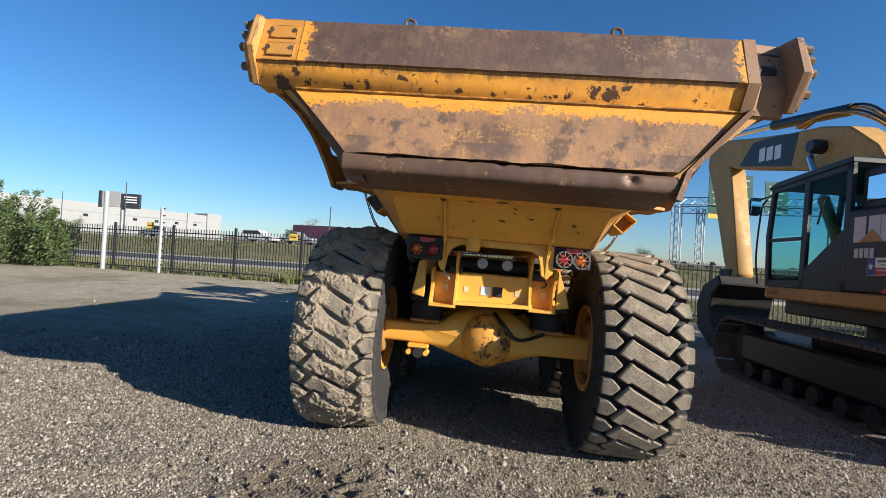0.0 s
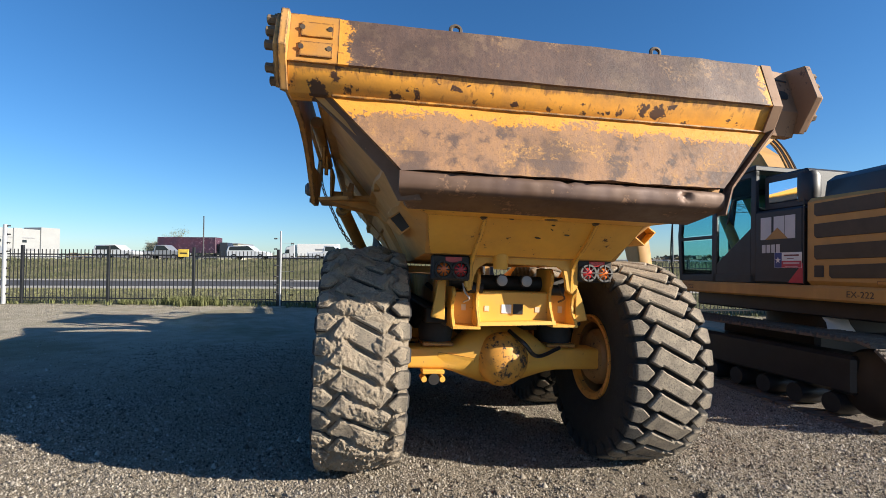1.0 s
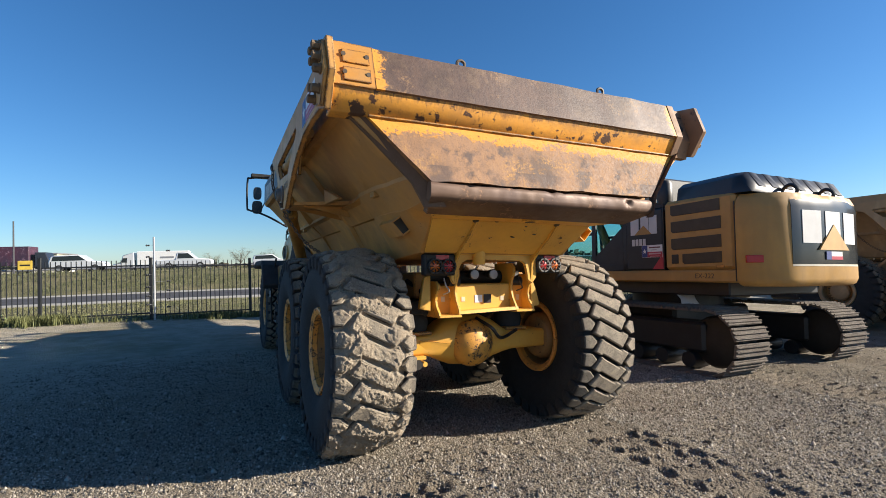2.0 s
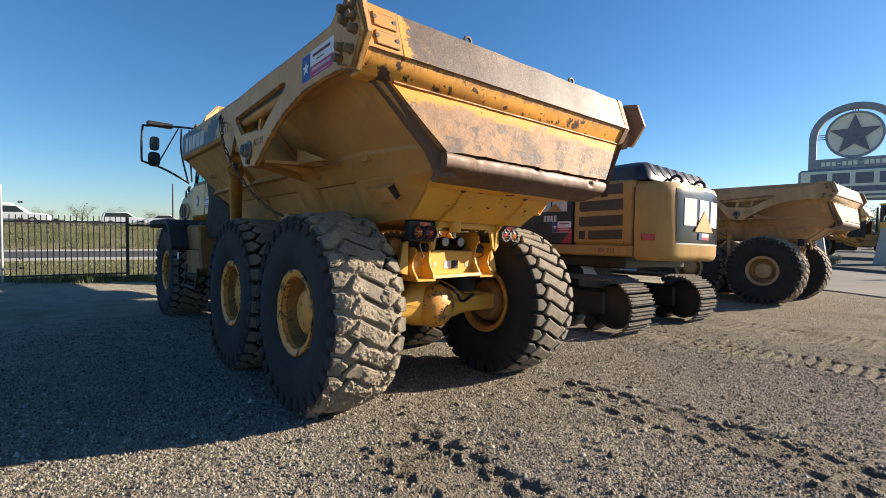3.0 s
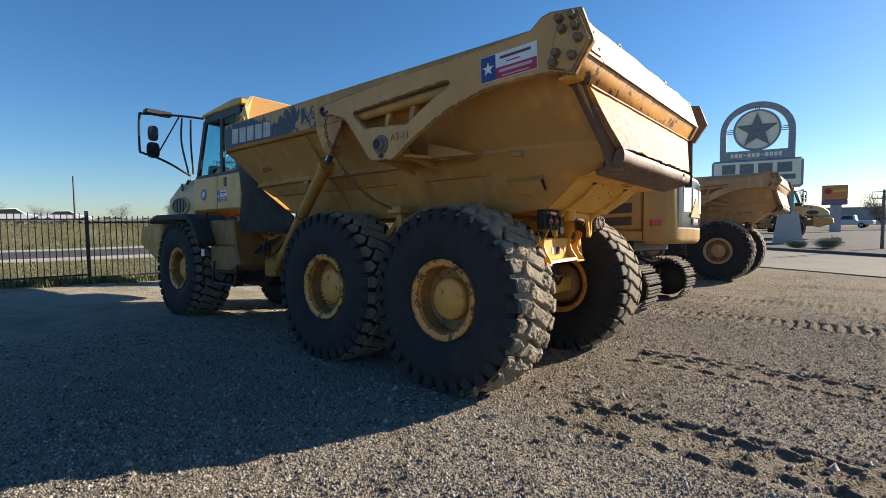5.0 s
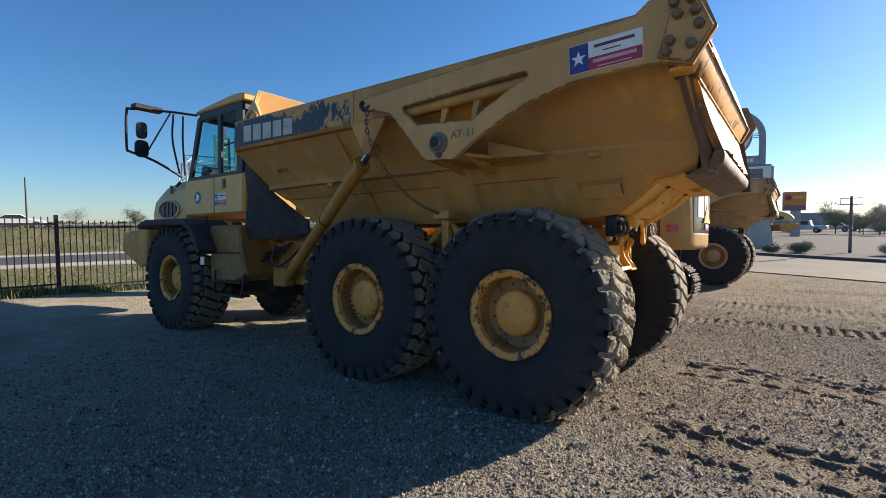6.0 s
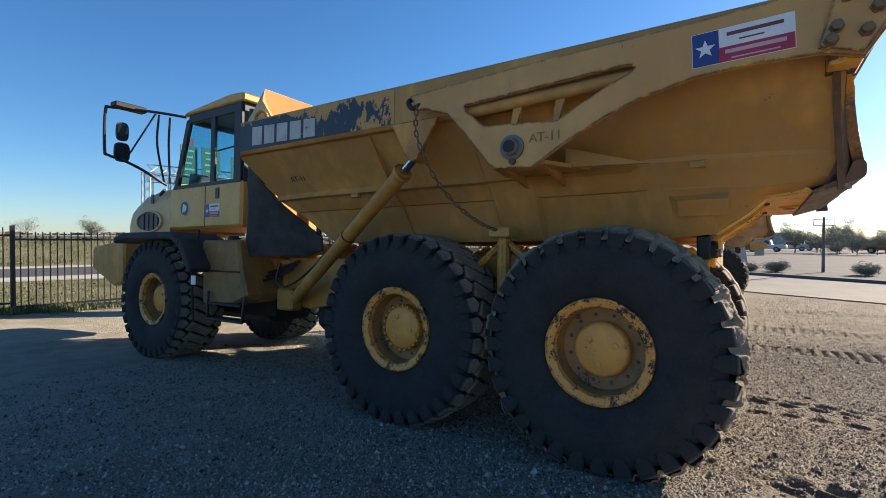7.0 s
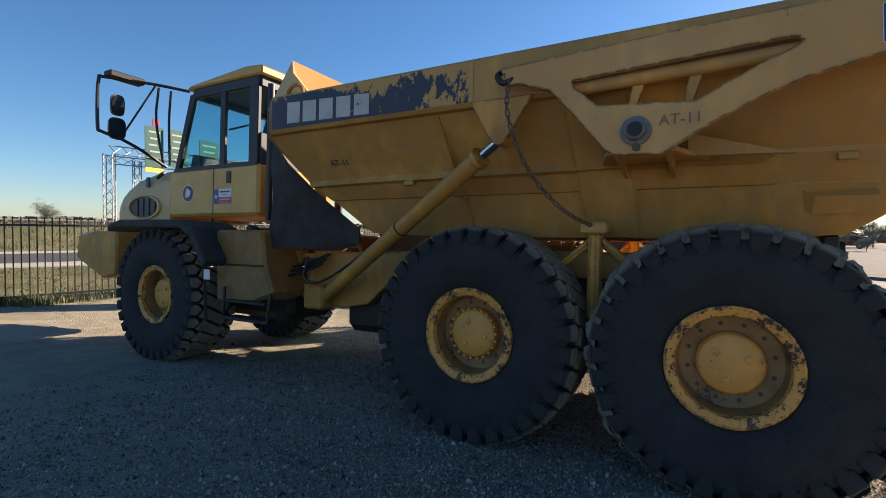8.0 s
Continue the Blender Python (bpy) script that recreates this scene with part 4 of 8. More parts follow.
        arm_out = [(1.36, 2.62), (1.3, 2.5), (1.22, 2.5), (1.02, 2.43), (0.88, 2.275), (0.68, 2.03), (0.62, 1.995), (0.36, 1.985), (0.18, 2.1), (0.09, 2.15), (-0.1, 2.245), (-0.28, 2.315), (-0.57, 2.385), (-0.85, 2.405), (-1.13, 2.397), (-1.29, 2.35),
                   (-1.415, 2.54), (-1.335, 2.76), (-1.12, 2.79), (-1.05, 2.775), (-0.97, 2.71), (-0.5, 2.69), (0.3, 2.67)]
        slot = [(0.88, 2.47), (0.87, 2.43), (0.72, 2.3), (0.2, 2.265), (0.08, 2.33), (-0.12, 2.43), (-0.24, 2.48), (-0.27, 2.505), (-0.25, 2.525), (-0.2, 2.53)]
        arm = part("gate_arm", prism(arm_out, "x", s * 1.52, s * 1.56, 0.004, holes=(slot,)), M_arm if s < 0 else M_endrust, gate, "thick yellow plate arm with a long slot", smooth=20)
        part("arm_pin", lathe([(0.085, s * 1.555), (0.085, s * 1.575), (0.06, s * 1.58), (0.055, s * 1.61), (0.045, s * 1.618)], "x", 24, (0, 0.505, 2.125)), M_pin, arm, "grey steel pivot pin")
        part("pin_core", lathe([(0.042, s * 1.6), (0.042, s * 1.624), (0.0001, s * 1.626)], "x", 18, (0, 0.505, 2.125)), M_dark, arm)
        part("pin_clip", lathe([(0.022, s * 1.56), (0.022, s * 1.585)], "x", 12, (0, 0.5, 2.03)), M_bolt, arm)
        part("slot_tube", tube([(s * 1.47, 0.95, 2.44), (s * 1.47, -0.3, 2.49)], 0.042, 12), M_hopper, hopper)
        for y0 in (0.52, 0.22):
            part("slot_rib", prism([(y0, 2.27), (y0 + 0.05, 2.27), (y0 + 0.02, 2.44), (y0 - 0.05, 2.44)], "x", s * 1.44, s * 1.47, 0.003), M_yellow, hopper)
        plate = prism([(-1.11, 2.42), (-1.285, 2.365), (-1.4, 2.54), (-1.315, 2.74), (-1.2, 2.755)], "x", s * 1.56, s * 1.585, 0.005)
        part("bolt_plate", plate, M_arm if s < 0 else M_endrust, arm)
        for yb, zb in ((-1.2, 2.71), (-1.22, 2.64), (-1.18, 2.5), (-1.16, 2.44), (-1.29, 2.71), (-1.31, 2.64), (-1.33, 2.56), (-1.29, 2.46)):
            part("bolt", lathe([(0.032, s * 1.58), (0.032, s * 1.595), (0.025, s * 1.595), (0.025, s * 1.63), (0.017, s * 1.635)], "x", 6, (0, yb, zb)), M_gatebolt, arm)
        hook = tube(arc([(s * 1.46, 1.36, 2.64), (s * 1.55, 1.38, 2.58), (s * 1.56, 1.33, 2.52), (s * 1.53, 1.24, 2.56), (s * 1.47, 1.15, 2.58)]), 0.02, 8)
        part("hook", hook, M_dark, arm)
        # chain from the arm to the stand on the bogie
        links = arc([(s * 1.56, 1.3, 2.54), (s * 1.55, 1.3, 2.3), (s * 1.42, 1.22, 2.0), (s * 1.3, 1.08, 1.78), (s * 1.2, 0.95, 1.66), (s * 1.12, 0.84, 1.6)], 6)
        chain = bmesh.new()
        for i, (p, q) in enumerate(zip(links, links[1:])):
            way = (q - p)
            sidev = way.orthogonal().normalized() if i % 2 == 0 else way.cross(way.orthogonal()).normalized()
            w = sidev * 0.012
            tube([p - w, p + w * 0.2 + way * -0.1, p + w, p + w + way * 0.9, q, q - w, p - w + way * 0.05], 0.006, 5, chain)
        part("chain", chain, M_chain, arm, "hanging steel chain")
    gate.matrix_basis = Matrix.Translation((-1.55, 0, 2.36)) @ pose(0, 0, 0, 0, -0.65, 0) @ Matrix.Translation((1.55, 0, -2.36))
    star_m = pose(-1.562, -0.796, 2.532, -2, 0, 0)
    make_sticker(truck, star_m, 0.46, 0.185)
    lettering("fleet_mark", unit, 0.086, pose(-1.562, 0.275, 2.17) @ pose(0, 0, 0, 0, 0, -90) @ pose(0, 0, 0, 90, 0, 0), M_stencil, truck)
    tilt_wall = math.degrees(math.atan2(0.33, 0.41))
    lettering("fleet_mark", unit, 0.085, Matrix.Translation((-1.168, 3.08, 2.175)) @ pose(0, 0, 0, 0, -tilt_wall, 0) @ pose(0, 0, 0, 0, 0, -90) @ pose(0, 0, 0, 90, 0, 0), M_rubber, truck)

    # rear frame, axles, bogie
    chassis = bmesh.new()
    for s in (-1, 1):
        prism([(3.95, 1.36), (3.95, 0.8), (3.55, 0.76), (3.2, 0.82), (2.95, 1.05), (2.7, 1.16), (2.2, 1.2), (-0.2, 1.2), (-0.2, 1.42), (2.4, 1.42), (3.0, 1.36)], "x", s * 0.42, s * 0.56, 0.01, chassis)
    box(-0.5, 0.5, 2.6, 2.9, 1.0, 1.35, 0.02, chassis)
    box(-0.5, 0.5, 0.6, 1.0, 1.05, 1.35, 0.02, chassis)
    frame_part = part("rear_frame", chassis, M_yellow, truck)
    part("tail_crossmember", box(-0.27, 0.31, -0.37, -0.2, 1.085, 1.32, 0.008), M_tailpaint, frame_part, "yellow cast tail crossmember")
    part("lower_flange", loft([[(-0.265, -0.47, 1.07), (-0.265, -0.3, 1.07), (-0.265, -0.3, 1.098), (-0.265, -0.46, 1.098)], [(0.32, -0.47, 1.09), (0.32, -0.3, 1.09), (0.32, -0.3, 1.118), (0.32, -0.46, 1.118)]]), M_tailpaint, frame_part)
    waist = [(-0.47, 0.0), (-0.46, 0.05), (-0.41, 0.12), (-0.39, 0.19), (-0.4, 0.26), (-0.44, 0.33), (-0.44, 0.38), (-0.4, 0.42), (-0.12, 0.42), (-0.12, 0.0)]
    for x0, z0, k in ((-0.445, 1.05, 0.7), (-0.262, 1.06, 1.0), (0.298, 1.08, 1.0), (0.478, 1.075, 0.78)):
        part("hinge_ear", prism([(y, z0 + z * k) for y, z in waist], "x", x0 - 0.012, x0 + 0.012, 0.004), M_tailpaint, frame_part)
    for xa, xb, z0 in ((-0.455, -0.25, 1.045), (0.29, 0.49, 1.07)):
        part("ear_foot", box(xa, xb, -0.475, -0.2, z0, z0 + 0.022, 0.004), M_tailpaint, frame_part)
        part("ear_back", box(xa + 0.01, xb - 0.01, -0.3, -0.27, z0 + 0.02, z0 + 0.26, 0.004), M_tailpaint, frame_part)
    for x0, z0 in ((-0.35, 1.29), (0.39, 1.31)):
        part("grease_hose", tube(arc([(x0 - 0.02, -0.38, z0 + 0.08), (x0 - 0.01, -0.4, z0 + 0.02), (x0 + 0.03, -0.38, z0 - 0.03), (x0 + 0.0, -0.33, z0 - 0.06)], 4), 0.007, 6), M_lens if x0 < 0 else M_bolt, frame_part)
    part("frame_clutter", tube(arc([(-0.6, -0.1, 1.35), (-0.5, -0.2, 1.25), (-0.52, -0.25, 1.12), (-0.45, -0.2, 1.05)], 4), 0.02, 6), M_hose, frame_part)
    for s, x0 in ((-1, -0.27), (1, 0.36)):
        part("hinge_pin", lathe([(0.04, x0 - 0.05), (0.04, x0 + 0.05)], "x", 16, (0, -0.36, 1.34)), M_dark, frame_part)
    part("hinge_bar", tube([(-0.44, -0.2, 1.38), (0.48, -0.2, 1.38)], 0.058, 12), M_dark, frame_part)
    for x0 in (-0.075, 0.115):
        lamp = part("work_lamp", lathe([(0.035, -0.3), (0.045, -0.35), (0.046, -0.385)], "y", 20, (x0, 0, 1.4)), M_dark, frame_part)
        part("lamp_glass", lathe([(0.041, -0.385), (0.036, -0.392), (0.0001, -0.398)], "y", 20, (x0, 0, 1.4)), M_lens, lamp, "clear round lamp glass")
    for x0, w, h, mat in ((-0.07, 0.075, 0.065, M_white), (0.02, 0.075, 0.075, M_dark), (-0.2, 0.035, 0.04, M_decal), (0.19, 0.035, 0.04, M_decal), (-0.36, 0.035, 0.045, M_decal), (0.4, 0.035, 0.05, M_decal)):
        part("decal", box(x0, x0 + w, -0.374 if abs(x0) < 0.3 else -0.304, -0.368 if abs(x0) < 0.3 else -0.298, 1.19 - h / 2, 1.19 + h / 2, 0), mat, frame_part)
    tail_lamp(frame_part, -0.635, -0.37, 1.392, 1.565, -0.6, False)
    tail_lamp(frame_part, 0.42, 0.69, 1.41, 1.575, -0.58, True)
    for s in (-1, 1):
        part("lamp_bracket", prism([(s * 0.5, 1.1), (s * 0.6, 1.12), (s * 0.56, 1.26 if s > 0 else 1.38), (s * 0.5, 1.4)], "y", -0.4, -0.36, 0.005), M_tailpaint, frame_part)
    for y0 in (0.0, 1.67):
        rows = []
        for x0, hy, hz, e, dy in ((-0.98, 0.12, 0.082, 0.3, -0.04), (-0.6, 0.125, 0.082, 0.3, -0.04), (-0.44, 0.13, 0.088, 0.35, -0.04), (-0.36, 0.15, 0.115, 0.5, -0.03), (-0.26, 0.19, 0.18, 0.8, -0.01), (-0.15, 0.215, 0.222, 1.0, 0.0), (0.0, 0.225, 0.235, 1.0, 0.0),
                                  (0.15, 0.215, 0.225, 1.0, 0.0), (0.27, 0.19, 0.175, 0.8, -0.01), (0.37, 0.15, 0.11, 0.5, -0.03), (0.46, 0.13, 0.09, 0.35, -0.04), (0.98, 0.12, 0.085, 0.3, -0.04)):
            ring = []
            for k in range(28):
                c, d = math.cos(2 * math.pi * k / 28), math.sin(2 * math.pi * k / 28)
                ring.append((x0, y0 + dy + hy * math.copysign(abs(c) ** e, c), WHEEL_Z + 0.02 * (e > 0.7) + hz * math.copysign(abs(d) ** e, d)))
            rows.append(ring)
        axle = part("axle", loft(rows), M_tailpaint, truck, "yellow cast axle with a bulging differential", smooth=40)
        for s in (-1, 1):
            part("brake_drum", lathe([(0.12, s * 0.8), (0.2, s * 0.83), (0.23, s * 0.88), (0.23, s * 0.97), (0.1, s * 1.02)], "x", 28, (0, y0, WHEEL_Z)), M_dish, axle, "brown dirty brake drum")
        part("axle_cover", lathe([(0.2, y0 - 0.12), (0.212, y0 - 0.17), (0.195, y0 - 0.215), (0.13, y0 - 0.27), (0.05, y0 - 0.295), (0.0001, y0 - 0.297)], "y", 28, (0.01, 0, WHEEL_Z)), M_diff, axle)
        part("casting_rib", loft([[(-0.5, y0 - 0.175, WHEEL_Z + 0.05), (-0.5, y0 - 0.155, WHEEL_Z - 0.07), (-0.5, y0 - 0.1, WHEEL_Z)], [(-0.22, y0 - 0.21, WHEEL_Z + 0.01), (-0.22, y0 - 0.2, WHEEL_Z - 0.03), (-0.22, y0 - 0.1, WHEEL_Z)]]), M_tailpaint, axle)
        part("lug_plate", box(-0.62, -0.45, y0 - 0.2, y0 - 0.06, WHEEL_Z - 0.115, WHEEL_Z - 0.082, 0.006), M_tailpaint, axle)
        for x0, r0, mat in ((-0.605, 0.022, M_tailpaint), (-0.53, 0.042, M_dark), (-0.465, 0.022, M_tailpaint)):
            part("axle_lug", lathe([(r0, y0 - 0.21), (r0, y0 - 0.08)], "y", 12, (x0, 0, WHEEL_Z - 0.15)), mat, axle)
        part("brake_hose", tube(arc([(0.06, y0 - 0.16, WHEEL_Z + 0.22), (0.14, y0 - 0.3, WHEEL_Z + 0.14), (0.26, y0 - 0.27, WHEEL_Z + 0.04), (0.46, y0 - 0.22, WHEEL_Z + 0.1)], 5), 0.016, 6), M_hose, axle)
        for s in (-1, 1):
            part("spring_seat", box(*(sorted((s * 0.38, s * 0.62))), y0 - 0.16, y0 + 0.16, WHEEL_Z + 0.09, WHEEL_Z + 0.12, 0.006), M_yellow, axle)
            part("rubber_mount", lathe([(0.13, WHEEL_Z + 0.12), (0.14, WHEEL_Z + 0.2), (0.12, WHEEL_Z + 0.27)], "z", 16, (s * 0.5, y0, 0)), M_rubber, axle)
    for s in (-1, 1):
        part("walking_beam", prism([(-0.25, 1.06), (0.3, 1.06), (0.6, 0.92), (1.1, 0.92), (1.4, 1.06), (1.95, 1.06), (1.95, 1.18), (-0.25, 1.18)], "x", s * 0.4, s * 0.62, 0.01), M_dark, truck)
        st = tube([(s * 0.98, 0.835, 0.95), (s * 0.98, 0.835, 1.55)], 0.055, 10)
        tube([(s * 0.98, 0.83, 1.53), (s * 0.93, 0.5, 1.25)], 0.03, 8, st)
        tube([(s * 0.98, 0.83, 1.53), (s * 0.93, 1.17, 1.25)], 0.03, 8, st)
        stand = part("stand", st, M_yellow, truck)
        part("stand_box", box(*(sorted((s * 0.9, s * 1.1))), 0.74, 0.92, 1.55, 1.63, 0.012), M_excav, stand, "pale yellow box on the stand")
        # tipping cylinder
        foot, top = Vector((s * 0.66, 3.72, 0.86)), Vector((s * 1.4, 1.4, 2.2))
        mid = foot.lerp(top, 0.92)
        barrel = tube([foot, foot.lerp(top, 0.3), mid], 0.068, 16)
        tube([foot.lerp(top, 0.52), foot.lerp(top, 0.54)], 0.078, 16, barrel)
        tube([mid - (top - foot).normalized() * 0.05, mid], 0.082, 16, barrel)
        cyl = part("tipping_cylinder", barrel, M_yellow, truck, "long yellow hydraulic cylinder")
        part("piston_rod", tube([mid, top], 0.036, 14), M_chrome, cyl)
        part("rod_eye", lathe([(0.06, s * 1.34), (0.06, s * 1.47)], "x", 16, (0, 1.4, 2.2)), M_yellow, cyl)
        part("rod_bracket", prism([(1.62, 2.46), (1.16, 2.46), (1.32, 2.2), (1.4, 2.14), (1.48, 2.2)], "x", s * 1.44, s * 1.47, 0.006), M_yellow, cyl)
        part("foot_eye", box(*(sorted((s * 0.58, s * 0.74))), 3.66, 3.94, 0.74, 1.0, 0.02), M_yellow, cyl)
        part("hydraulic_hose", tube(arc([(s * 0.75, 3.86, 1.3), (s * 0.8, 3.86, 1.08), (s * 0.8, 3.62, 1.05), (s * 0.92, 2.98, 1.36), (s * 1.235, 1.96, 1.94)]), 0.014, 6), M_hose, cyl)
    for y0 in (0.0, 1.67, 5.93):
        for s in (-1, 1):
            make_wheel(truck, s * (1.075 if y0 < 4 else 0.92), y0, y0 == 0.0 and s < 0, s)

    # rubber flaps between cab and hopper
    for s in (-1, 1):
        rows = []
        for z, y_back, x_back in ((1.38, 3.42, 0.72), (1.45, 3.2, 0.71), (1.6, 3.22, 0.72), (1.8, 3.43, 0.83), (1.95, 3.58, 0.92), (2.25, 3.88, 1.07), (2.49, 4.12, 1.0)):
            line = [(0.95 * (1 - k) + x_back * k + 0.02 * math.sin(9 * z + 3 * k), 4.2 + (y_back - 4.2) * k) for k in (0, 0.25, 0.5, 0.75, 1)]
            rows.append([(s * (x + 0.012), y, z) for x, y in line] + [(s * (x - 0.012), y, z) for x, y in reversed(line)])
        flap = loft(rows)
        part("rubber_flap", flap, M_rubber, truck, "black hanging rubber flap")
    # front frame
    fr = bmesh.new()
    box(-0.4, 0.4, 4.1, 7.7, 0.95, 1.4, 0.02, fr)
    box(-0.3, 0.3, 3.6, 4.3, 0.75, 1.3, 0.03, fr)
    lathe([(0.24, 0.72), (0.26, 0.8), (0.26, 1.32), (0.24, 1.4)], "z", 24, (0, 4.15, 0), fr)
    fronts = part("front_frame", fr, M_grimy_shaded, truck)
    for s in (-1, 1):
        part("hitch_post", lathe([(0.1, 0.85), (0.12, 0.9), (0.12, 1.3), (0.14, 1.36)], "z", 18, (s * 0.55, 4.25, 0)), M_yellow, fronts)
    part("transfer_case", joined(box(-0.45, 0.45, 2.5, 3.6, 0.5, 1.15, 0.08), box(-0.38, 0.38, 4.5, 6.6, 0.5, 1.0, 0.08)), M_dark, truck)
    part("drive_shaft", tube([(0, 0.3, 0.85), (0, 2.6, 0.85)], 0.09, 12), M_dark, truck)
    ax = lathe([(0.11, -0.85), (0.12, -0.4), (0.25, -0.2), (0.28, 0), (0.25, 0.2), (0.12, 0.4), (0.11, 0.85)], "x", 24, (0, 5.93, WHEEL_Z))
    part("axle", ax, M_yellow, truck)
    bumper = prism([(7.75, 1.55), (8.25, 1.5), (8.3, 1.15), (7.55, 0.88), (7.2, 0.95), (7.2, 1.55)], "x", -0.98, 0.98, 0.03)
    part("bumper", bumper, M_yellow, truck)
    # hood, rounded towards the nose
    rows = []
    for y0, w, zt, zb in ((6.55, 0.64, 2.47, 1.72), (7.0, 0.66, 2.44, 1.7), (7.4, 0.66, 2.36, 1.7), (7.75, 0.63, 2.22, 1.7), (7.95, 0.57, 2.06, 1.72), (8.05, 0.48, 1.9, 1.74)):
        half = [(w, zb), (w * 1.01, zb + 0.35 * (zt - zb)), (w * 0.98, zb + 0.68 * (zt - zb)), (w * 0.86, zb + 0.9 * (zt - zb)), (w * 0.62, zt - 0.015), (0.0, zt + 0.01)]
        ring = [(-x, z) for x, z in half] + [(x, z) for x, z in reversed(half[:-1])]
        rows.append([(x, y0, z) for x, z in ring])
    hood = part("hood", loft(rows), M_hoodpaint, truck, "pale dusty yellow rounded hood", smooth=60)
    for s in (-1, 1):
        oval = [(7.08 + 0.42 * math.cos(a) * (1.0 if math.cos(a) > 0 else 0.85), 1.9 + 0.17 * math.sin(a)) for a in [k * math.pi / 12 for k in range(24)]]
        inner = [(7.1 + (a - 7.08) * 0.9, 1.9 + (c - 1.9) * 0.87) for a, c in oval]
        part("intake_rim", prism(oval, "x", s * 0.6, s * 0.69, 0.008, holes=(inner,)), M_hoodpaint, hood)
        part("intake", prism(inner, "x", s * 0.6, s * 0.67), M_black, hood, "dark air intake")
        for k in range(4):
            part("intake_slat", box(*(sorted((s * 0.668, s * 0.68))), 6.84 + 0.14 * k, 6.86 + 0.14 * k, 1.78, 2.02, 0.003), M_dark, hood)
        part("hood_latch", box(*(sorted((s * 0.655, s * 0.675))), 7.0, 7.08, 2.18, 2.32, 0.006), M_black, hood)
        part("hood_hinge", tube([(s * 0.66, 6.82, 2.3), (s * 0.69, 6.72, 2.32), (s * 0.69, 6.62, 2.36)], 0.025, 8), M_black, hood)
    # cab
    cab = part("cab", box(-0.66, 0.66, 4.78, 6.55, 1.76, 2.38, 0.035), M_yellow_clean, truck, "yellow cab with dark window frames")
    for s in (-1, 1):
        for y0, y1 in ((4.82, 4.98), (5.42, 5.52)):
            part("cab_post", prism([(y0, 2.36), (y1, 2.36), (y1, 3.36), (y0, 3.36)], "x", s * 0.6, s * 0.65, 0.008), M_cabframe, cab)
        part("cab_post", prism([(6.36, 2.36), (6.46, 2.36), (6.14, 3.36), (6.02, 3.36)], "x", s * 0.6, s * 0.65, 0.008), M_cabframe, cab)
        part("cab_rail", prism([(4.82, 3.3), (6.1, 3.3), (6.06, 3.42), (4.82, 3.42)], "x", s * 0.6, s * 0.652, 0.008), M_cabframe, cab)
        part("cab_rail", prism([(4.82, 2.34), (6.48, 2.34), (6.46, 2.41), (4.82, 2.41)], "x", s * 0.6, s * 0.652, 0.008), M_cabframe, cab)
    part("cab_back", box(-0.62, 0.62, 4.8, 4.86, 2.36, 2.75, 0.01), M_cabframe, cab)
    part("cab_rail", box(-0.62, 0.62, 4.8, 4.86, 3.3, 3.42, 0.01), M_cabframe, cab)
    part("cab_rail", box(-0.62, 0.62, 6.0, 6.1, 3.3, 3.42, 0.01), M_cabframe, cab)
    part("cab_roof", prism([(4.74, 3.42), (4.74, 3.53), (5.05, 3.55), (6.1, 3.47), (6.2, 3.42)], "x", -0.68, 0.68, 0.02), M_yellow_clean, cab, "yellow cab roof")
    part("headliner", box(-0.6, 0.6, 4.84, 6.06, 3.36, 3.415, 0.01), M_black, cab)
    part("cab_floor", box(-0.6, 0.6, 4.84, 6.45, 2.381, 2.4, 0.004), M_black, cab)
    part("dashboard", prism([(6.1, 2.4), (6.36, 2.4), (6.3, 2.62), (6.08, 2.58)], "x", -0.5, 0.5, 0.02), M_black, cab)
    for s in (-1, 1):
        for pts in ([(5.0, 2.43), (5.4, 2.43), (5.4, 3.28), (5.0, 3.28)], [(5.54, 2.43), (6.34, 2.43), (6.03, 3.28), (5.54, 3.28)]):
            p = part("side_window", prism(pts, "x", s * 0.622, s * 0.628), M_glass, cab, "tinted side window")
            p.visible_shadow = False
    for bm in (prism([(-0.58, 0), (0.58, 0), (0.58, 1), (-0.58, 1)], "y", 0, 0.008),):
        for v in bm.verts:
            v.co.y += 6.4 - 0.33 * v.co.z
            v.co.z = 2.43 + 0.86 * v.co.z
        p = part("windshield", bm, M_glass, cab, "tinted windshield")
        p.visible_shadow = False
    p = part("rear_window", box(-0.56, 0.56, 4.82, 4.828, 2.76, 3.29, 0), M_glass, cab, "tinted rear window")
    p.visible_shadow = False
    part("driver_seat", joined(box(-0.25, 0.25, 5.0, 5.14, 2.2, 2.95, 0.05), box(-0.26, 0.26, 5.05, 5.6, 2.05, 2.25, 0.05)), M_black, cab)
    part("steering_wheel", lathe([(0.2, 0.0), (0.215, 0.015), (0.2, 0.03), (0.185, 0.015)], "z", 24, (0, 5.85, 2.5), closed=True), M_black, cab)
    part("window_bar", tube([(-0.6, 5.03, 2.86), (-0.6, 5.4, 2.84)], 0.012, 6), M_black, cab)
    for s in (-1, 1):
        x0 = s * 0.661
        part("door_seam", box(x0 - 0.003, x0 + 0.003, 5.6, 5.612, 1.78, 2.36, 0), M_black, cab)
        part("door_handle", box(x0 - 0.012, x0 + 0.012, 5.27, 5.35, 2.16, 2.31, 0.006), M_black, cab)
        part("emblem", lathe([(0.115, x0), (0.115, x0 + s * 0.004), (0.0001, x0 + s * 0.005)], "x", 24, (0, 6.12, 2.06)), M_white, cab)
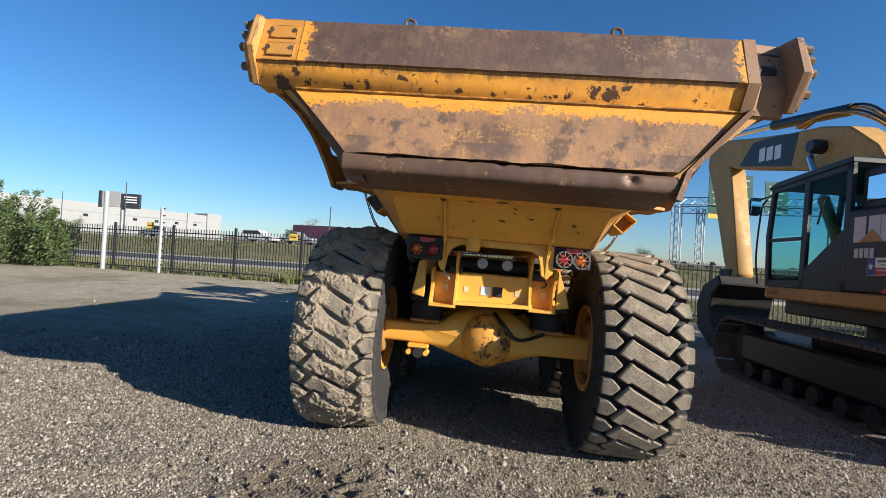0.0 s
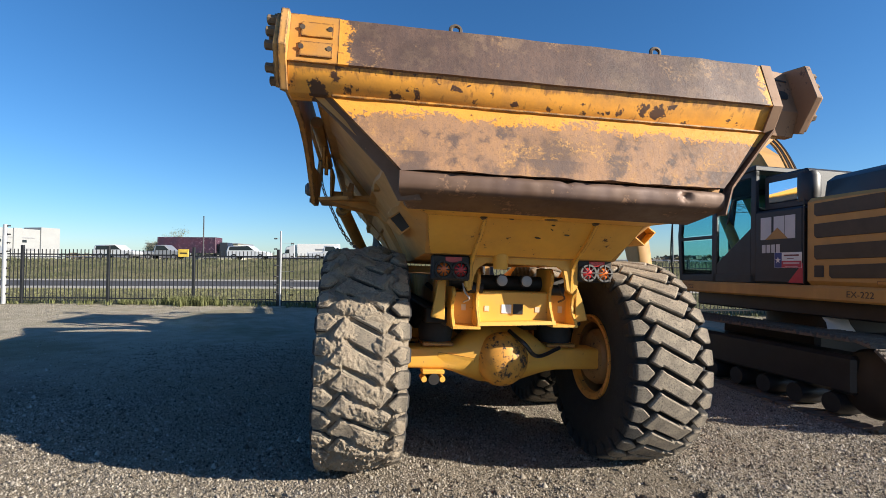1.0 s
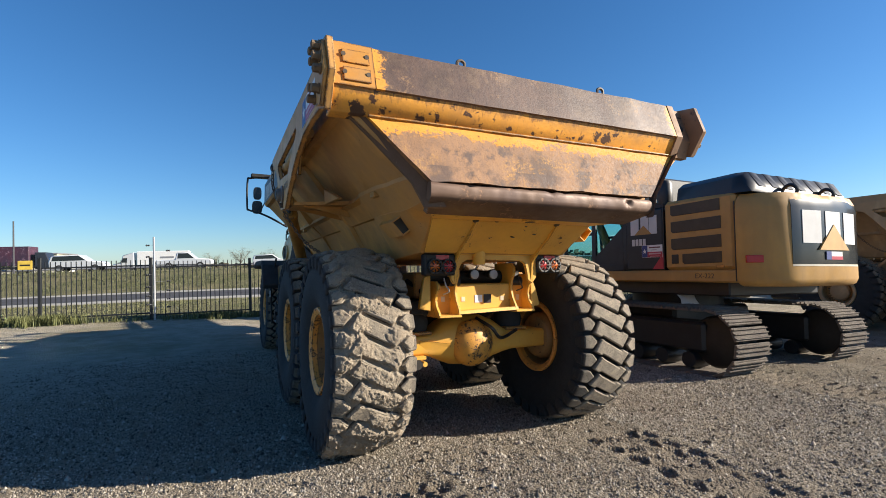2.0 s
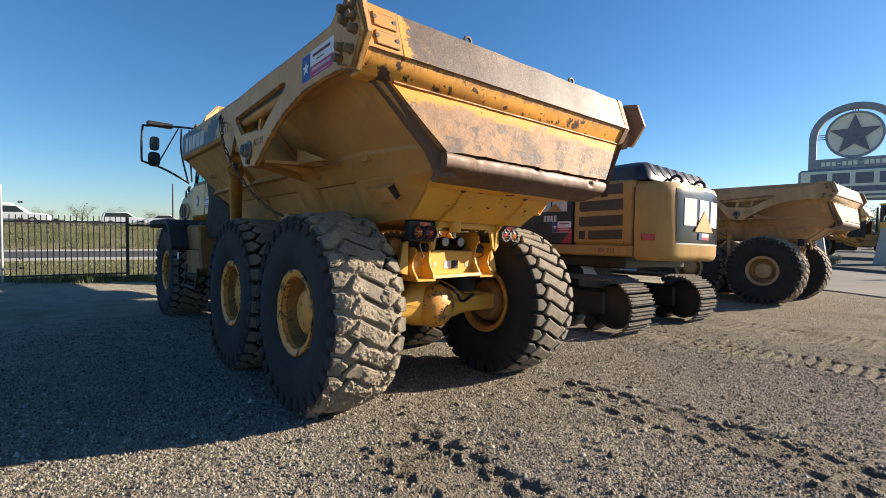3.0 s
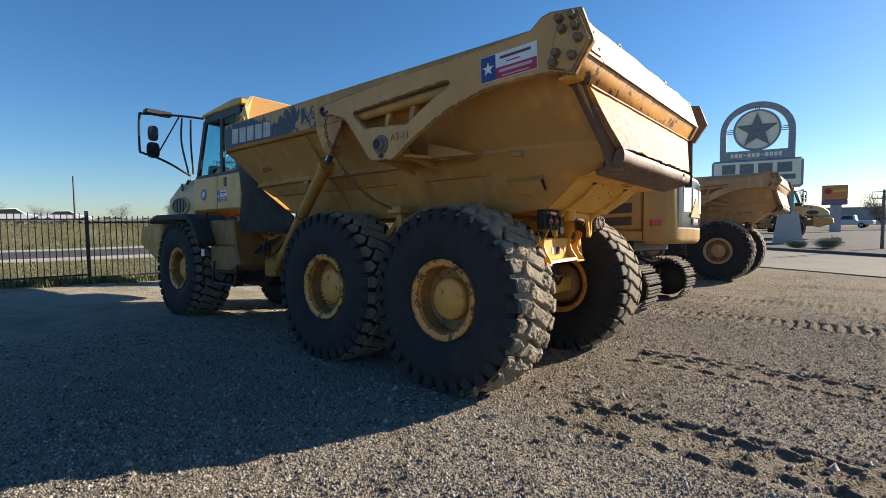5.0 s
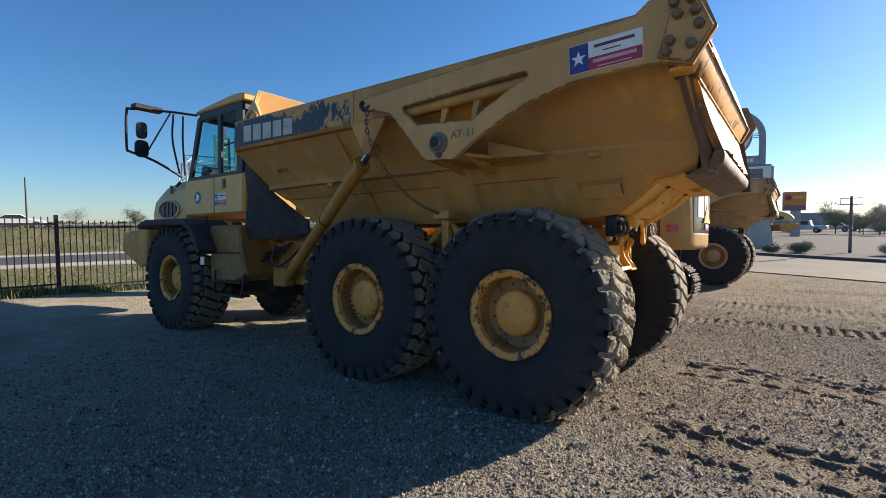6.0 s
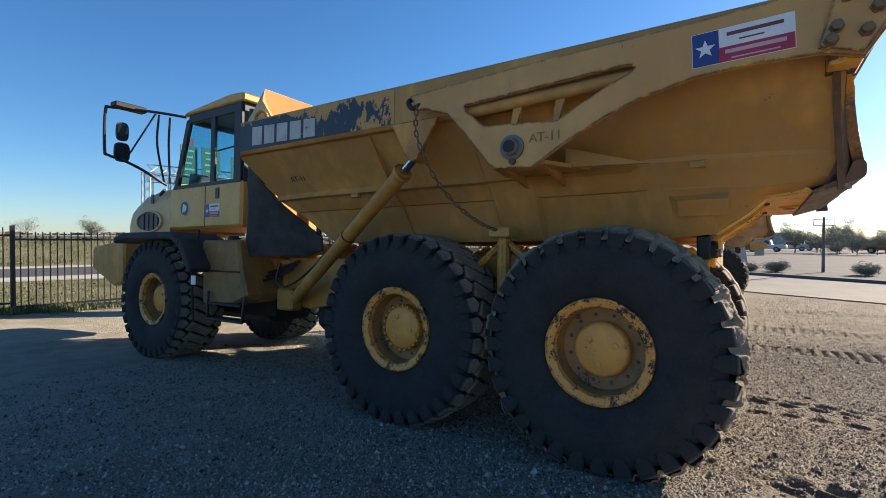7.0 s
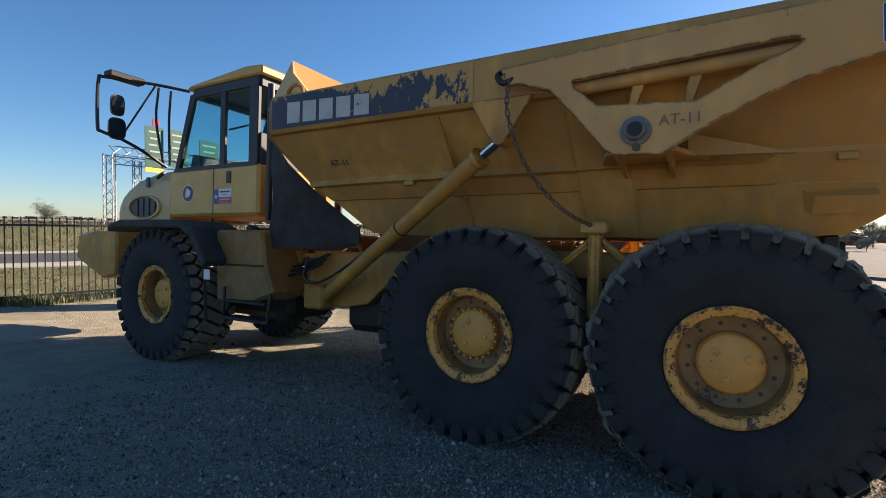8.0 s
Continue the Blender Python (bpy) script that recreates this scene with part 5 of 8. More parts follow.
        part("emblem_field", lathe([(0.105, x0), (0.105, x0 + s * 0.007), (0.0001, x0 + s * 0.008)], "x", 24, (0, 6.12, 2.06)), M_navy, cab, "round dark blue emblem")
        part("emblem_mark", prism([(6.17, 2.0), (6.08, 2.02), (6.06, 2.09), (6.14, 2.13), (6.16, 2.08)], "x", x0, x0 + s * 0.01), M_white, cab)
        ex = part("exhaust_pipe" if s > 0 else "rear_post", tube([(s * 0.6, 4.66, 1.7), (s * 0.6, 4.66, 3.3)], 0.055 if s > 0 else 0.04, 12), M_black, cab)
        part("fender", joined(prism([(5.0, 1.58), (5.22, 1.67), (6.45, 1.68), (6.7, 1.62), (6.72, 1.53), (6.5, 1.58), (5.24, 1.58), (5.04, 1.47)], "x", s * 0.72, s * 1.34, 0.02),
                              prism([(5.0, 1.58), (5.04, 1.47), (4.8, 1.16), (4.74, 1.24)], "x", s * 0.78, s * 1.34, 0.015)), M_rubber, truck, "dusty flat black front fender")
        # tank colour holds grime and the shade under the fender
        tank = part("tank_box", prism([(4.95, 1.57), (4.2, 1.57), (4.14, 1.2), (4.02, 0.9), (4.3, 0.8), (4.92, 0.77)], "x", s * 0.5, s * 1.08, 0.03), M_grimy_shaded, truck, "grimy yellow tank, colour darkened for shade, with a black ladder step")
        part("tank_cap", lathe([(0.07, 1.56), (0.075, 1.6), (0.06, 1.625)], "z", 18, (s * 0.9, 4.55, 0)), M_black, tank)
        part("tank_seam", box(*(sorted((s * 1.075, s * 1.088))), 4.16, 4.93, 1.18, 1.2, 0.003), M_dark, tank)
        part("fender_bracket", prism([(5.3, 1.57), (5.04, 1.57), (5.1, 1.5), (5.24, 1.48)], "x", s * 1.085, s * 1.1, 0.003), M_grey, tank)
        ladder = tube([(s * 1.12, 4.72, 0.95), (s * 1.14, 4.7, 0.62), (s * 1.14, 4.02, 0.62), (s * 1.12, 4.0, 0.92)], 0.02, 8)
        part("step_frame", ladder, M_black, tank)
        for z0 in (0.62, 0.8):
            part("step", box(*(sorted((s * 1.0, s * 1.15))), 4.05, 4.68, z0 - 0.012, z0 + 0.018, 0.006), M_dark, tank)
        for k in range(3):
            o = 0.05 * k
            part("hitch_hose", tube(arc([(s * (0.62 + o), 4.5, 1.36 - o), (s * (0.7 + o), 4.25, 1.18 - o), (s * (0.68 + o), 3.95, 1.22 - o), (s * (0.6 + o), 3.7, 1.33 - o)], 5), 0.017, 6), M_hose, tank)
        part("hitch_lug", lathe([(0.1, 0.82), (0.12, 0.86), (0.12, 1.0), (0.07, 1.02), (0.07, 1.26), (0.12, 1.28), (0.12, 1.33)], "z", 20, (s * 0.5, 4.02, 0)), M_yellow, tank)
        part("step_rail", tube(arc([(s * 1.16, 4.97, 0.55), (s * 1.18, 4.98, 1.2), (s * 1.1, 4.98, 1.7)]), 0.016, 6), M_dark, tank)
        part("tag", box(s * 1.2, s * 1.205, 4.86, 4.96, 1.02, 1.13, 0), M_white, tank, "white paper tag")
        # mirror frame
        mir = tube(arc([(s * 0.62, 6.2, 3.42), (s * 0.95, 6.4, 3.44), (s * 1.42, 6.62, 3.42), (s * 1.5, 6.64, 3.36), (s * 1.5, 6.64, 2.82), (s * 1.46, 6.63, 2.75), (s * 1.28, 6.58, 2.7)], 5), 0.02, 8)
        tube(arc([(s * 1.28, 6.58, 2.7), (s * 1.05, 6.55, 2.6), (s * 0.72, 6.52, 2.42)], 4), 0.02, 8, mir)
        tube([(s * 1.25, 6.6, 2.72), (s * 0.95, 6.42, 3.42)], 0.012, 6, mir)
        tube(arc([(s * 0.9, 6.42, 3.42), (s * 0.88, 6.5, 3.0), (s * 0.74, 6.55, 2.45)], 4), 0.016, 6, mir)
        tube(arc([(s * 0.78, 6.35, 3.4), (s * 0.74, 6.45, 3.0), (s * 0.68, 6.5, 2.45)], 4), 0.016, 6, mir)
        frame_m = part("mirror_frame", mir, M_black, cab, "black tubular mirror frame")
        part("mirror_visor", box(*(sorted((s * 1.02, s * 1.44))), 6.5, 6.66, 3.42, 3.5, 0.015), M_dark, frame_m)
        for zc, hh, ww in ((3.1, 0.13, 0.08), (2.81, 0.135, 0.1)):
            def oval(k):
                pts = []
                for a in range(20):
                    c, d = math.cos(a * math.pi / 10), math.sin(a * math.pi / 10)
                    pts.append((s * 1.31 + k * ww * math.copysign(abs(c) ** 0.6, c), zc + k * hh * math.copysign(abs(d) ** 0.6, d)))
                return pts
            shell = loft([[(x, y0, z) for x, z in oval(k)] for y0, k in ((6.57, 1.0), (6.6, 1.0), (6.64, 0.7))])
            part("mirror", shell, M_black, frame_m, smooth=50)
            # black glass stands in for the reflection of the dark hopper
            part("mirror_glass", prism(oval(0.86), "y", 6.564, 6.572), M_gloss_black, frame_m, "mirror glass coloured dark for its reflection")
    make_sticker(truck, pose(-0.664, 5.42, 2.0), 0.34, 0.19)
    return truck


# ---- ground ----
def stretch(core0, core1, step, reach, growth=1.12):
    """Coordinates that are close together between core0 and core1 and spread out towards the horizon."""
    out = list(np.arange(core0, core1 + step / 2, step))
    d, lo, hi = step, [], []
    a, b = core0, core1
    while a > -reach or b < reach:
        d *= growth
        a, b = a - d, b + d
        lo.append(a), hi.append(b)
    return np.array(lo[::-1] + out + hi)


def make_ground_material():
    m, n, l, b = shader("gravel_and_dirt", 0.95)
    b.inputs["Specular IOR Level"].default_value = 0.1
    tc = n.new("ShaderNodeTexCoord")
    v = tc.outputs["Object"]
    sx = n.new("ShaderNodeSeparateXYZ")
    l.new(v, sx.inputs[0])
    big = noise_tex(n, l, v, 0.35, 6, 0.6)
    mid = noise_tex(n, l, v, 3.0, 8, 0.65)
    fine = noise_tex(n, l, v, 45, 6, 0.75)
    vor = n.new("ShaderNodeTexVoronoi")
    vor.inputs["Scale"].default_value = 48
    l.new(v, vor.inputs["Vector"])
    vor2 = n.new("ShaderNodeTexVoronoi")
    vor2.inputs["Scale"].default_value = 130
    l.new(v, vor2.inputs["Vector"])
    bw = n.new("ShaderNodeRGBToBW")
    l.new(vor.outputs["Color"], bw.inputs[0])
    bw2 = n.new("ShaderNodeRGBToBW")
    l.new(vor2.outputs["Color"], bw2.inputs[0])
    pebble = mix(n, l, bw.outputs[0], (0.12, 0.1, 0.08), (0.47, 0.41, 0.335))
    pebble = mix(n, l, 0.5, pebble, mix(n, l, bw2.outputs[0], (0.1, 0.086, 0.069), (0.48, 0.42, 0.345)))
    dirt = mix(n, l, ramp(n, l, mid, 0.3, 0.7), (0.225, 0.185, 0.142), (0.345, 0.29, 0.222))
    dirt = mix(n, l, math_node(n, l, "MULTIPLY", fine, 0.5), dirt, (0.11, 0.089, 0.068))
    base = mix(n, l, ramp(n, l, math_node(n, l, "ADD", math_node(n, l, "MULTIPLY", mid, 0.6), math_node(n, l, "MULTIPLY", big, 0.4)), 0.47, 0.6), pebble, dirt)
    mud = noise_tex(n, l, v, 1.1, 8, 0.65)
    base = mix(n, l, math_node(n, l, "MULTIPLY", ramp(n, l, mud, 0.52, 0.68), 0.5), base, (0.12, 0.095, 0.068))
    base = mix(n, l, math_node(n, l, "MULTIPLY", ramp(n, l, mud, 0.46, 0.34), 0.35), base, (0.42, 0.36, 0.26))
    d = math_node(n, l, "ADD", sx.outputs["Y"], math_node(n, l, "MULTIPLY", sx.outputs["X"], 0.14))
    sandy = n.new("ShaderNodeMapRange")
    sandy.inputs["From Min"].default_value, sandy.inputs["From Max"].default_value = 2.5, 6.0
    l.new(math_node(n, l, "ADD", d, math_node(n, l, "MULTIPLY", mud, 3.0)), sandy.inputs["Value"])
    sand = mix(n, l, ramp(n, l, mid, 0.35, 0.65), (0.56, 0.5, 0.39), (0.42, 0.37, 0.28))
    sand = mix(n, l, math_node(n, l, "MULTIPLY", ramp(n, l, big, 0.5, 0.62), 0.5), sand, (0.2, 0.19, 0.09))
    base = mix(n, l, math_node(n, l, "MULTIPLY", sandy.outputs[0], 0.9), base, sand)
    # grass past the fence, greyer far land
    d = math_node(n, l, "ADD", sx.outputs["Y"], math_node(n, l, "MULTIPLY", sx.outputs["X"], 0.14))
    past = math_node(n, l, "ADD", d, math_node(n, l, "MULTIPLY", math_node(n, l, "SUBTRACT", mid, 0.5), 1.6))
    grass_mask = n.new("ShaderNodeMapRange")
    grass_mask.inputs["From Min"].default_value, grass_mask.inputs["From Max"].default_value = 10.9, 11.4
    l.new(past, grass_mask.inputs["Value"])
    grass = mix(n, l, ramp(n, l, mid, 0.35, 0.65), (0.175, 0.168, 0.085), (0.12, 0.128, 0.058))
    grass = mix(n, l, math_node(n, l, "MULTIPLY", ramp(n, l, big, 0.4, 0.6), 0.7), grass, (0.25, 0.22, 0.13))
    base = mix(n, l, grass_mask.outputs[0], base, grass)
    turned = n.new("ShaderNodeAttribute")
    turned.attribute_name = "turned"
    pressed = mix(n, l, ramp(n, l, fine, 0.35, 0.65), (0.31, 0.262, 0.205), (0.2, 0.166, 0.128))
    base = mix(n, l, math_node(n, l, "MULTIPLY", turned.outputs["Fac"], 0.7), base, pressed)
    damp = n.new("ShaderNodeAttribute")
    damp.attribute_name = "damp"
    base = mix(n, l, math_node(n, l, "MULTIPLY", damp.outputs["Fac"], 0.5), base, mix(n, l, fine, (0.07, 0.053, 0.036), (0.15, 0.115, 0.08)))
    l.new(base, b.inputs["Base Color"])
    h = math_node(n, l, "ADD", math_node(n, l, "MULTIPLY", vor.outputs["Distance"], -1.0), math_node(n, l, "MULTIPLY", fine, 0.8))
    bump(n, l, b, math_node(n, l, "ADD", h, math_node(n, l, "MULTIPLY", vor2.outputs["Distance"], -0.5)), 1.0, 0.035)
    return m


M_ground = make_ground_material()


def wave_noise(X, Y, scale, seed, octaves=4):
    """Cheap smooth noise: value noise on a lattice, several octaves."""
    rng = np.random.default_rng(seed)
    total, amp, norm = 0, 1.0, 0.0
    for o in range(octaves):
        table = rng.random((256, 256))
        u, v = X * scale * 2 ** o + 17 * o, Y * scale * 2 ** o + 31 * o
        i, j = np.floor(u).astype(int), np.floor(v).astype(int)
        fu, fv = u - i, v - j
        fu, fv = fu * fu * (3 - 2 * fu), fv * fv * (3 - 2 * fv)
        t = lambda a, c: table[a % 256, c % 256]
        total = total + amp * ((t(i, j) * (1 - fu) + t(i + 1, j) * fu) * (1 - fv) + (t(i, j + 1) * (1 - fu) + t(i + 1, j + 1) * fu) * fv)
        norm += amp
        amp *= 0.55
    return total / norm - 0.5


# prints pressed into the yard: start, end, width, pitch, depth, kind of tread
PRINTS = [((1.1, -0.35), (0.92, -6.0), 0.62, 0.23, 0.036, "tyre"), ((-1.05, -0.7), (-0.85, -6.0), 0.62, 0.23, 0.034, "tyre"),
          ((4.45, 0.3), (4.5, -9.0), 0.64, 0.15, 0.04, "track"), ((6.8, -0.2), (6.6, -9.0), 0.7, 0.15, 0.03, "track"), ((9.9, -1.2), (9.4, -9.0), 0.62, 0.23, 0.03, "tyre")]


def vec_prints(X, Y):
    z = np.zeros_like(X)
    patch = wave_noise(X, Y, 0.9, 77, 2)
    wobble = wave_noise(X, Y, 1.3, 78, 2)
    for (x0, y0), (x1, y1), width, pitch, depth, tread in PRINTS:
        L = math.hypot(x1 - x0, y1 - y0)
        ux, uy = (x1 - x0) / L, (y1 - y0) / L
        s = (X - x0) * ux + (Y - y0) * uy
        t = -(X - x0) * uy + (Y - y0) * ux + 0.05 * np.sin(s * 0.9 + x0) + 0.05 * wobble
        ends = np.clip(s / 0.4, 0, 1) * np.clip((L - s) / 0.8, 0, 1)
        inside = np.clip((width / 2 - abs(t)) / 0.03, 0, 1) * ends
        if tread == "tyre":
            press = np.clip(inside_bar(np.clip(t * 0.97, -0.309, 0.309), s / pitch) / 0.05 + 0.45, 0, 1)
        else:
            press = np.clip((0.3 - abs((s / pitch) % 1.0 - 0.5)) / 0.1, 0, 1)
        fade = np.clip(0.85 + 1.6 * patch, 0.35, 1.0)
        z += inside * fade * depth * (0.3 - press if tread == "tyre" else 0.5 - press)
        z += depth * 0.25 * fade * ends * np.exp(-((abs(t) - width / 2 - 0.05) / 0.045) ** 2)
    return z


def vec_turned(X, Y):
    """1 where a tread has pressed the gravel into dust, and 1 where damp dark soil has been turned up beside it."""
    pressed, damp = np.zeros_like(X), np.zeros_like(X)
    blot = wave_noise(X, Y, 1.5, 91, 4)
    for (x0, y0), (x1, y1), width, pitch, depth, tread in PRINTS:
        L = math.hypot(x1 - x0, y1 - y0)
        ux, uy = (x1 - x0) / L, (y1 - y0) / L
        s = (X - x0) * ux + (Y - y0) * uy
        t = abs(-(X - x0) * uy + (Y - y0) * ux)
        along = np.clip((s + 0.5) / 0.6, 0, 1) * np.clip((L - s) / 0.8, 0, 1)
        pressed = np.maximum(pressed, along * np.clip((width / 2 - t) / 0.06, 0, 1))
        damp = np.maximum(damp, along * np.exp(-(np.maximum(0, t - width * 0.3) / 0.28) ** 2) * np.clip(blot * 4 - 0.15, 0, 1))
    damp = np.maximum(damp, np.clip(wave_noise(X, Y, 0.8, 93, 5) * 6 - 1.25, 0, 1) * 0.6)
    near = 1 - np.clip((np.hypot(X - 1, Y + 0.5) - 9) / 5, 0, 1)
    return pressed * (1 - 0.6 * damp) * near, damp * near


def near_relief(X, Y):
    calm = 1 - np.clip((np.hypot(X - 1, Y + 0.5) - 10) / 6, 0, 1)
    under = np.exp(-((np.minimum(abs(X - 1.07), abs(X + 1.07))) / 0.5) ** 2) * (Y > -0.8) * (Y < 7)
    rough = 0.05 * wave_noise(X, Y, 0.8, 3, 3) + 0.022 * wave_noise(X, Y, 5.0, 5, 3) + 0.012 * wave_noise(X, Y, 22, 8, 2) - 0.09 * np.clip(wave_noise(X, Y, 3.2, 15, 3) - 0.17, 0, 1) + 0.035 * np.clip(wave_noise(X, Y, 9, 35, 2) - 0.16, 0, 1)
    return calm * (rough * (1 - 0.7 * under) + vec_prints(X, Y) * (1 - under))


gx, gy = stretch(-4.0, 7.3, 0.02, 2500, 1.1), stretch(-3.8, 2.0, 0.019, 2500, 1.1)
GX, GY = np.meshgrid(gx, gy)
GZ = vec_ground(GX, GY) + near_relief(GX, GY)
nx, ny = len(gx), len(gy)
me = bpy.data.meshes.new("ground")
idx = np.arange(nx * ny).reshape(ny, nx)
quads = np.stack([idx[:-1, :-1], idx[:-1, 1:], idx[1:, 1:], idx[1:, :-1]], -1).reshape(-1, 4)
me.vertices.add(nx * ny)
me.vertices.foreach_set("co", np.stack([GX, GY, GZ], -1).astype(np.float32).ravel())
me.loops.add(len(quads) * 4)
me.loops.foreach_set("vertex_index", quads.astype(np.int32).ravel())
me.polygons.add(len(quads))
me.polygons.foreach_set("loop_start", np.arange(0, len(quads) * 4, 4, dtype=np.int32))
me.update(calc_edges=True)
for name, values in zip(("turned", "damp"), vec_turned(GX, GY)):
    me.attributes.new(name, "FLOAT", "POINT").data.foreach_set("value", values.astype(np.float32).ravel())
me.shade_smooth()
me.materials.append(M_ground)
tagged(new("ground", me), "grey gravel and packed dirt yard with tyre prints", "ground", kind="structure")


# ---- the truck, and two more like it ----
truck = make_dump_truck("AT-11")
tagged(truck, "yellow articulated dump truck with a rusty tailgate, parked on gravel", "dump truck", "dump trucks")
truck.matrix_basis = TILT_M


# ---- tracked excavator beside the truck ----
def make_excavator():
    ex = new("excavator")
    xc, x0 = 5.56, 4.27          # middle, left side of the upper structure
    x1 = 2 * xc - x0
    # tracks
    shoe = box(-0.35, 0.35, -0.088, 0.088, 0, 0.03, 0.004)
    for k in (-0.06, 0.0, 0.06):
        box(-0.35, 0.35, k - 0.008, k + 0.008, 0.025, 0.055, 0, shoe)
    shoe_me = None
    y_a, y_b, r = 0.36, 3.75, 0.42
    for cx in (4.22, 6.7):
        fr = box(cx - 0.2, cx + 0.2, y_a + 0.1, y_b - 0.1, 0.28, 0.7, 0.04)
        for k in range(7):
            lathe([(0.11, cx - 0.2), (0.13, cx - 0.1), (0.13, cx + 0.1), (0.11, cx + 0.2)], "x", 14, (0, y_a + 0.35 + k * 0.45, 0.16), fr)
        track = part("track_frame", fr, M_black, ex, "muddy dark track frame")
        for yy, name in ((y_a, "sprocket"), (y_b, "idler")):
            wheel = lathe([(0.12, cx - 0.16), (0.33, cx - 0.1), (0.36, cx - 0.06), (0.36, cx + 0.06), (0.33, cx + 0.1), (0.12, cx + 0.16)], "x", 22, (0, yy, r + 0.02))
            part(name, wheel, M_dark, track)
        length = 2 * (y_b - y_a) + 2 * math.pi * r
        n = 46
        for k in range(n):
            s = (k + 0.5) * length / n
            straight = y_b - y_a
            if s < straight:
                m = pose(cx, y_a + s, r + 0.44, 0)
            elif s < straight + math.pi * r:
                a = (s - straight) / r
                m = pose(cx, y_b + (r + 0.0) * math.sin(a), r + 0.02 + (r + 0.0) * math.cos(a), -math.degrees(a))
            elif s < 2 * straight + math.pi * r:
                m = pose(cx, y_b - (s - straight - math.pi * r), 0.02, 180)
            else:
                a = math.pi + (s - 2 * straight - math.pi * r) / r
                m = pose(cx, y_a + r * math.sin(a), r + 0.02 + r * math.cos(a), -math.degrees(a))
            if shoe_me is None:
                ob = part("track_shoe", shoe, M_shoe, track)
                shoe_me = ob.data
            else:
                ob = new("track_shoe", shoe_me)
                ob.parent = track
            ob.matrix_basis = m
    part("carbody", joined(box(4.5, 6.4, 1.3, 2.9, 0.35, 0.85, 0.05), lathe([(0.75, 0.8), (0.75, 1.2)], "z", 30, (xc, 2.1, 0))), M_black, ex)
    part("belly_guard", box(4.45, 6.65, 0.35, 3.4, 1.05, 1.27, 0.02), M_black, ex)
    # deck with its lower skirt
    part("deck", box(x0, x1, 0.12, 3.62, 1.25, 1.43, 0.025), M_excav, ex, "yellow lower skirt of the deck")
    # engine housing
    side = part("engine_housing", box(x0 + 0.004, x1 - 0.004, 0.14, 1.28, 1.432, 2.5, 0.05), M_excav, ex, "yellow engine housing with dark louvres")
    for z0, z1, ya, yb in ((2.26, 2.44, 0.34, 1.14), (2.0, 2.19, 0.33, 1.14), (1.74, 1.93, 0.33, 1.14), (1.52, 1.69, 0.33, 0.95)):
        for s, xx in ((-1, x0), (1, x1)):
            part("louvre", prism([(ya, z0 + 0.012), (yb - 0.03, z0), (yb, z0 + 0.03), (yb, z1 - 0.02), (ya, z1)], "x", xx - 0.006, xx + 0.012, 0.003), M_louvre, side)
    for xx in (x0,):
        part("hatch_latch", box(xx - 0.006, xx + 0.01, 1.02, 1.14, 1.53, 1.67, 0.006), M_black, side)
        part("warning_decal", box(xx - 0.002, xx + 0.01, 0.3, 0.42, 1.46, 1.5, 0), M_yellow, side)
        part("panel_gap", box(xx - 0.002, xx + 0.01, 1.272, 1.286, 1.44, 2.5, 0), M_black, side)
        part("panel_gap", box(xx - 0.002, xx + 0.01, 0.13, 0.142, 1.27, 2.36, 0), M_black, side)
    black = part("mark_panel", box(x0 + 0.002, x1 - 0.002, 1.29, 2.05, 1.432, 2.42, 0.03), M_cabframe, ex, "black side panel with a white mark")
    for ya, yb in ((1.93, 1.76), (1.72, 1.56), (1.55, 1.4)):
        part("letter_block", box(x0 - 0.003, x0 + 0.01, yb, ya, 2.02, 2.32, 0), M_mark, black)
    part("mark_triangle", prism([(1.85, 2.02), (1.5, 2.02), (1.66, 2.17)], "x", x0 - 0.006, x0 + 0.01), M_excav, black)
    for k in range(4):
        part("type_block", box(x0 - 0.003, x0 + 0.01, 1.85 - k * 0.075, 1.905 - k * 0.075, 1.84, 1.95, 0), M_mark, black)
    part("red_corner", prism([(1.29, 1.45), (1.5, 1.45), (1.29, 1.7)], "x", x0 - 0.003, x0 + 0.01), M_red, black)
    make_sticker(ex, pose(x0 - 0.005, 1.5, 1.74), 0.4, 0.2)
    lettering("fleet_mark", "EX-222", 0.1, pose(x0 - 0.004, 0.6, 1.34) @ pose(0, 0, 0, 0, 0, -90) @ pose(0, 0, 0, 90, 0, 0), M_bolt, ex)
    lettering("fleet_mark", "EX-222", 0.09, pose(x0 - 0.004, 3.4, 1.34) @ pose(0, 0, 0, 0, 0, -90) @ pose(0, 0, 0, 90, 0, 0), M_bolt, ex)
    # counterweight, rounded in plan
    def plan(inset):
        pts = []
        for k in range(33):
            u = -1 + 2 * k / 32
            y = float(np.interp(abs(u), (0, 0.3, 0.55, 0.66, 0.75, 0.85, 0.93, 0.98, 1.0), (-0.4, -0.385, -0.34, -0.3, -0.24, -0.14, -0.04, 0.04, 0.11)))
            pts.append((xc + ((x1 - x0) / 2 - inset) * u, y + inset * (1 - abs(u))))
        return pts
    rows = []
    for inset, z in ((0.14, 1.2), (0.05, 1.23), (0.0, 1.3), (0.0, 2.25), (0.03, 2.38), (0.1, 2.46)):
        p = plan(inset)
        rows.append([(x, y, z) for x, y in p] + [(x1 - inset, 0.125, z), (x0 + inset, 0.125, z)])
    cw = part("counterweight", loft(rows), M_excav, ex, "rounded yellow counterweight", smooth=50)
    pl = [q for q in plan(0.0) if abs(q[0] - xc) < 0.83]
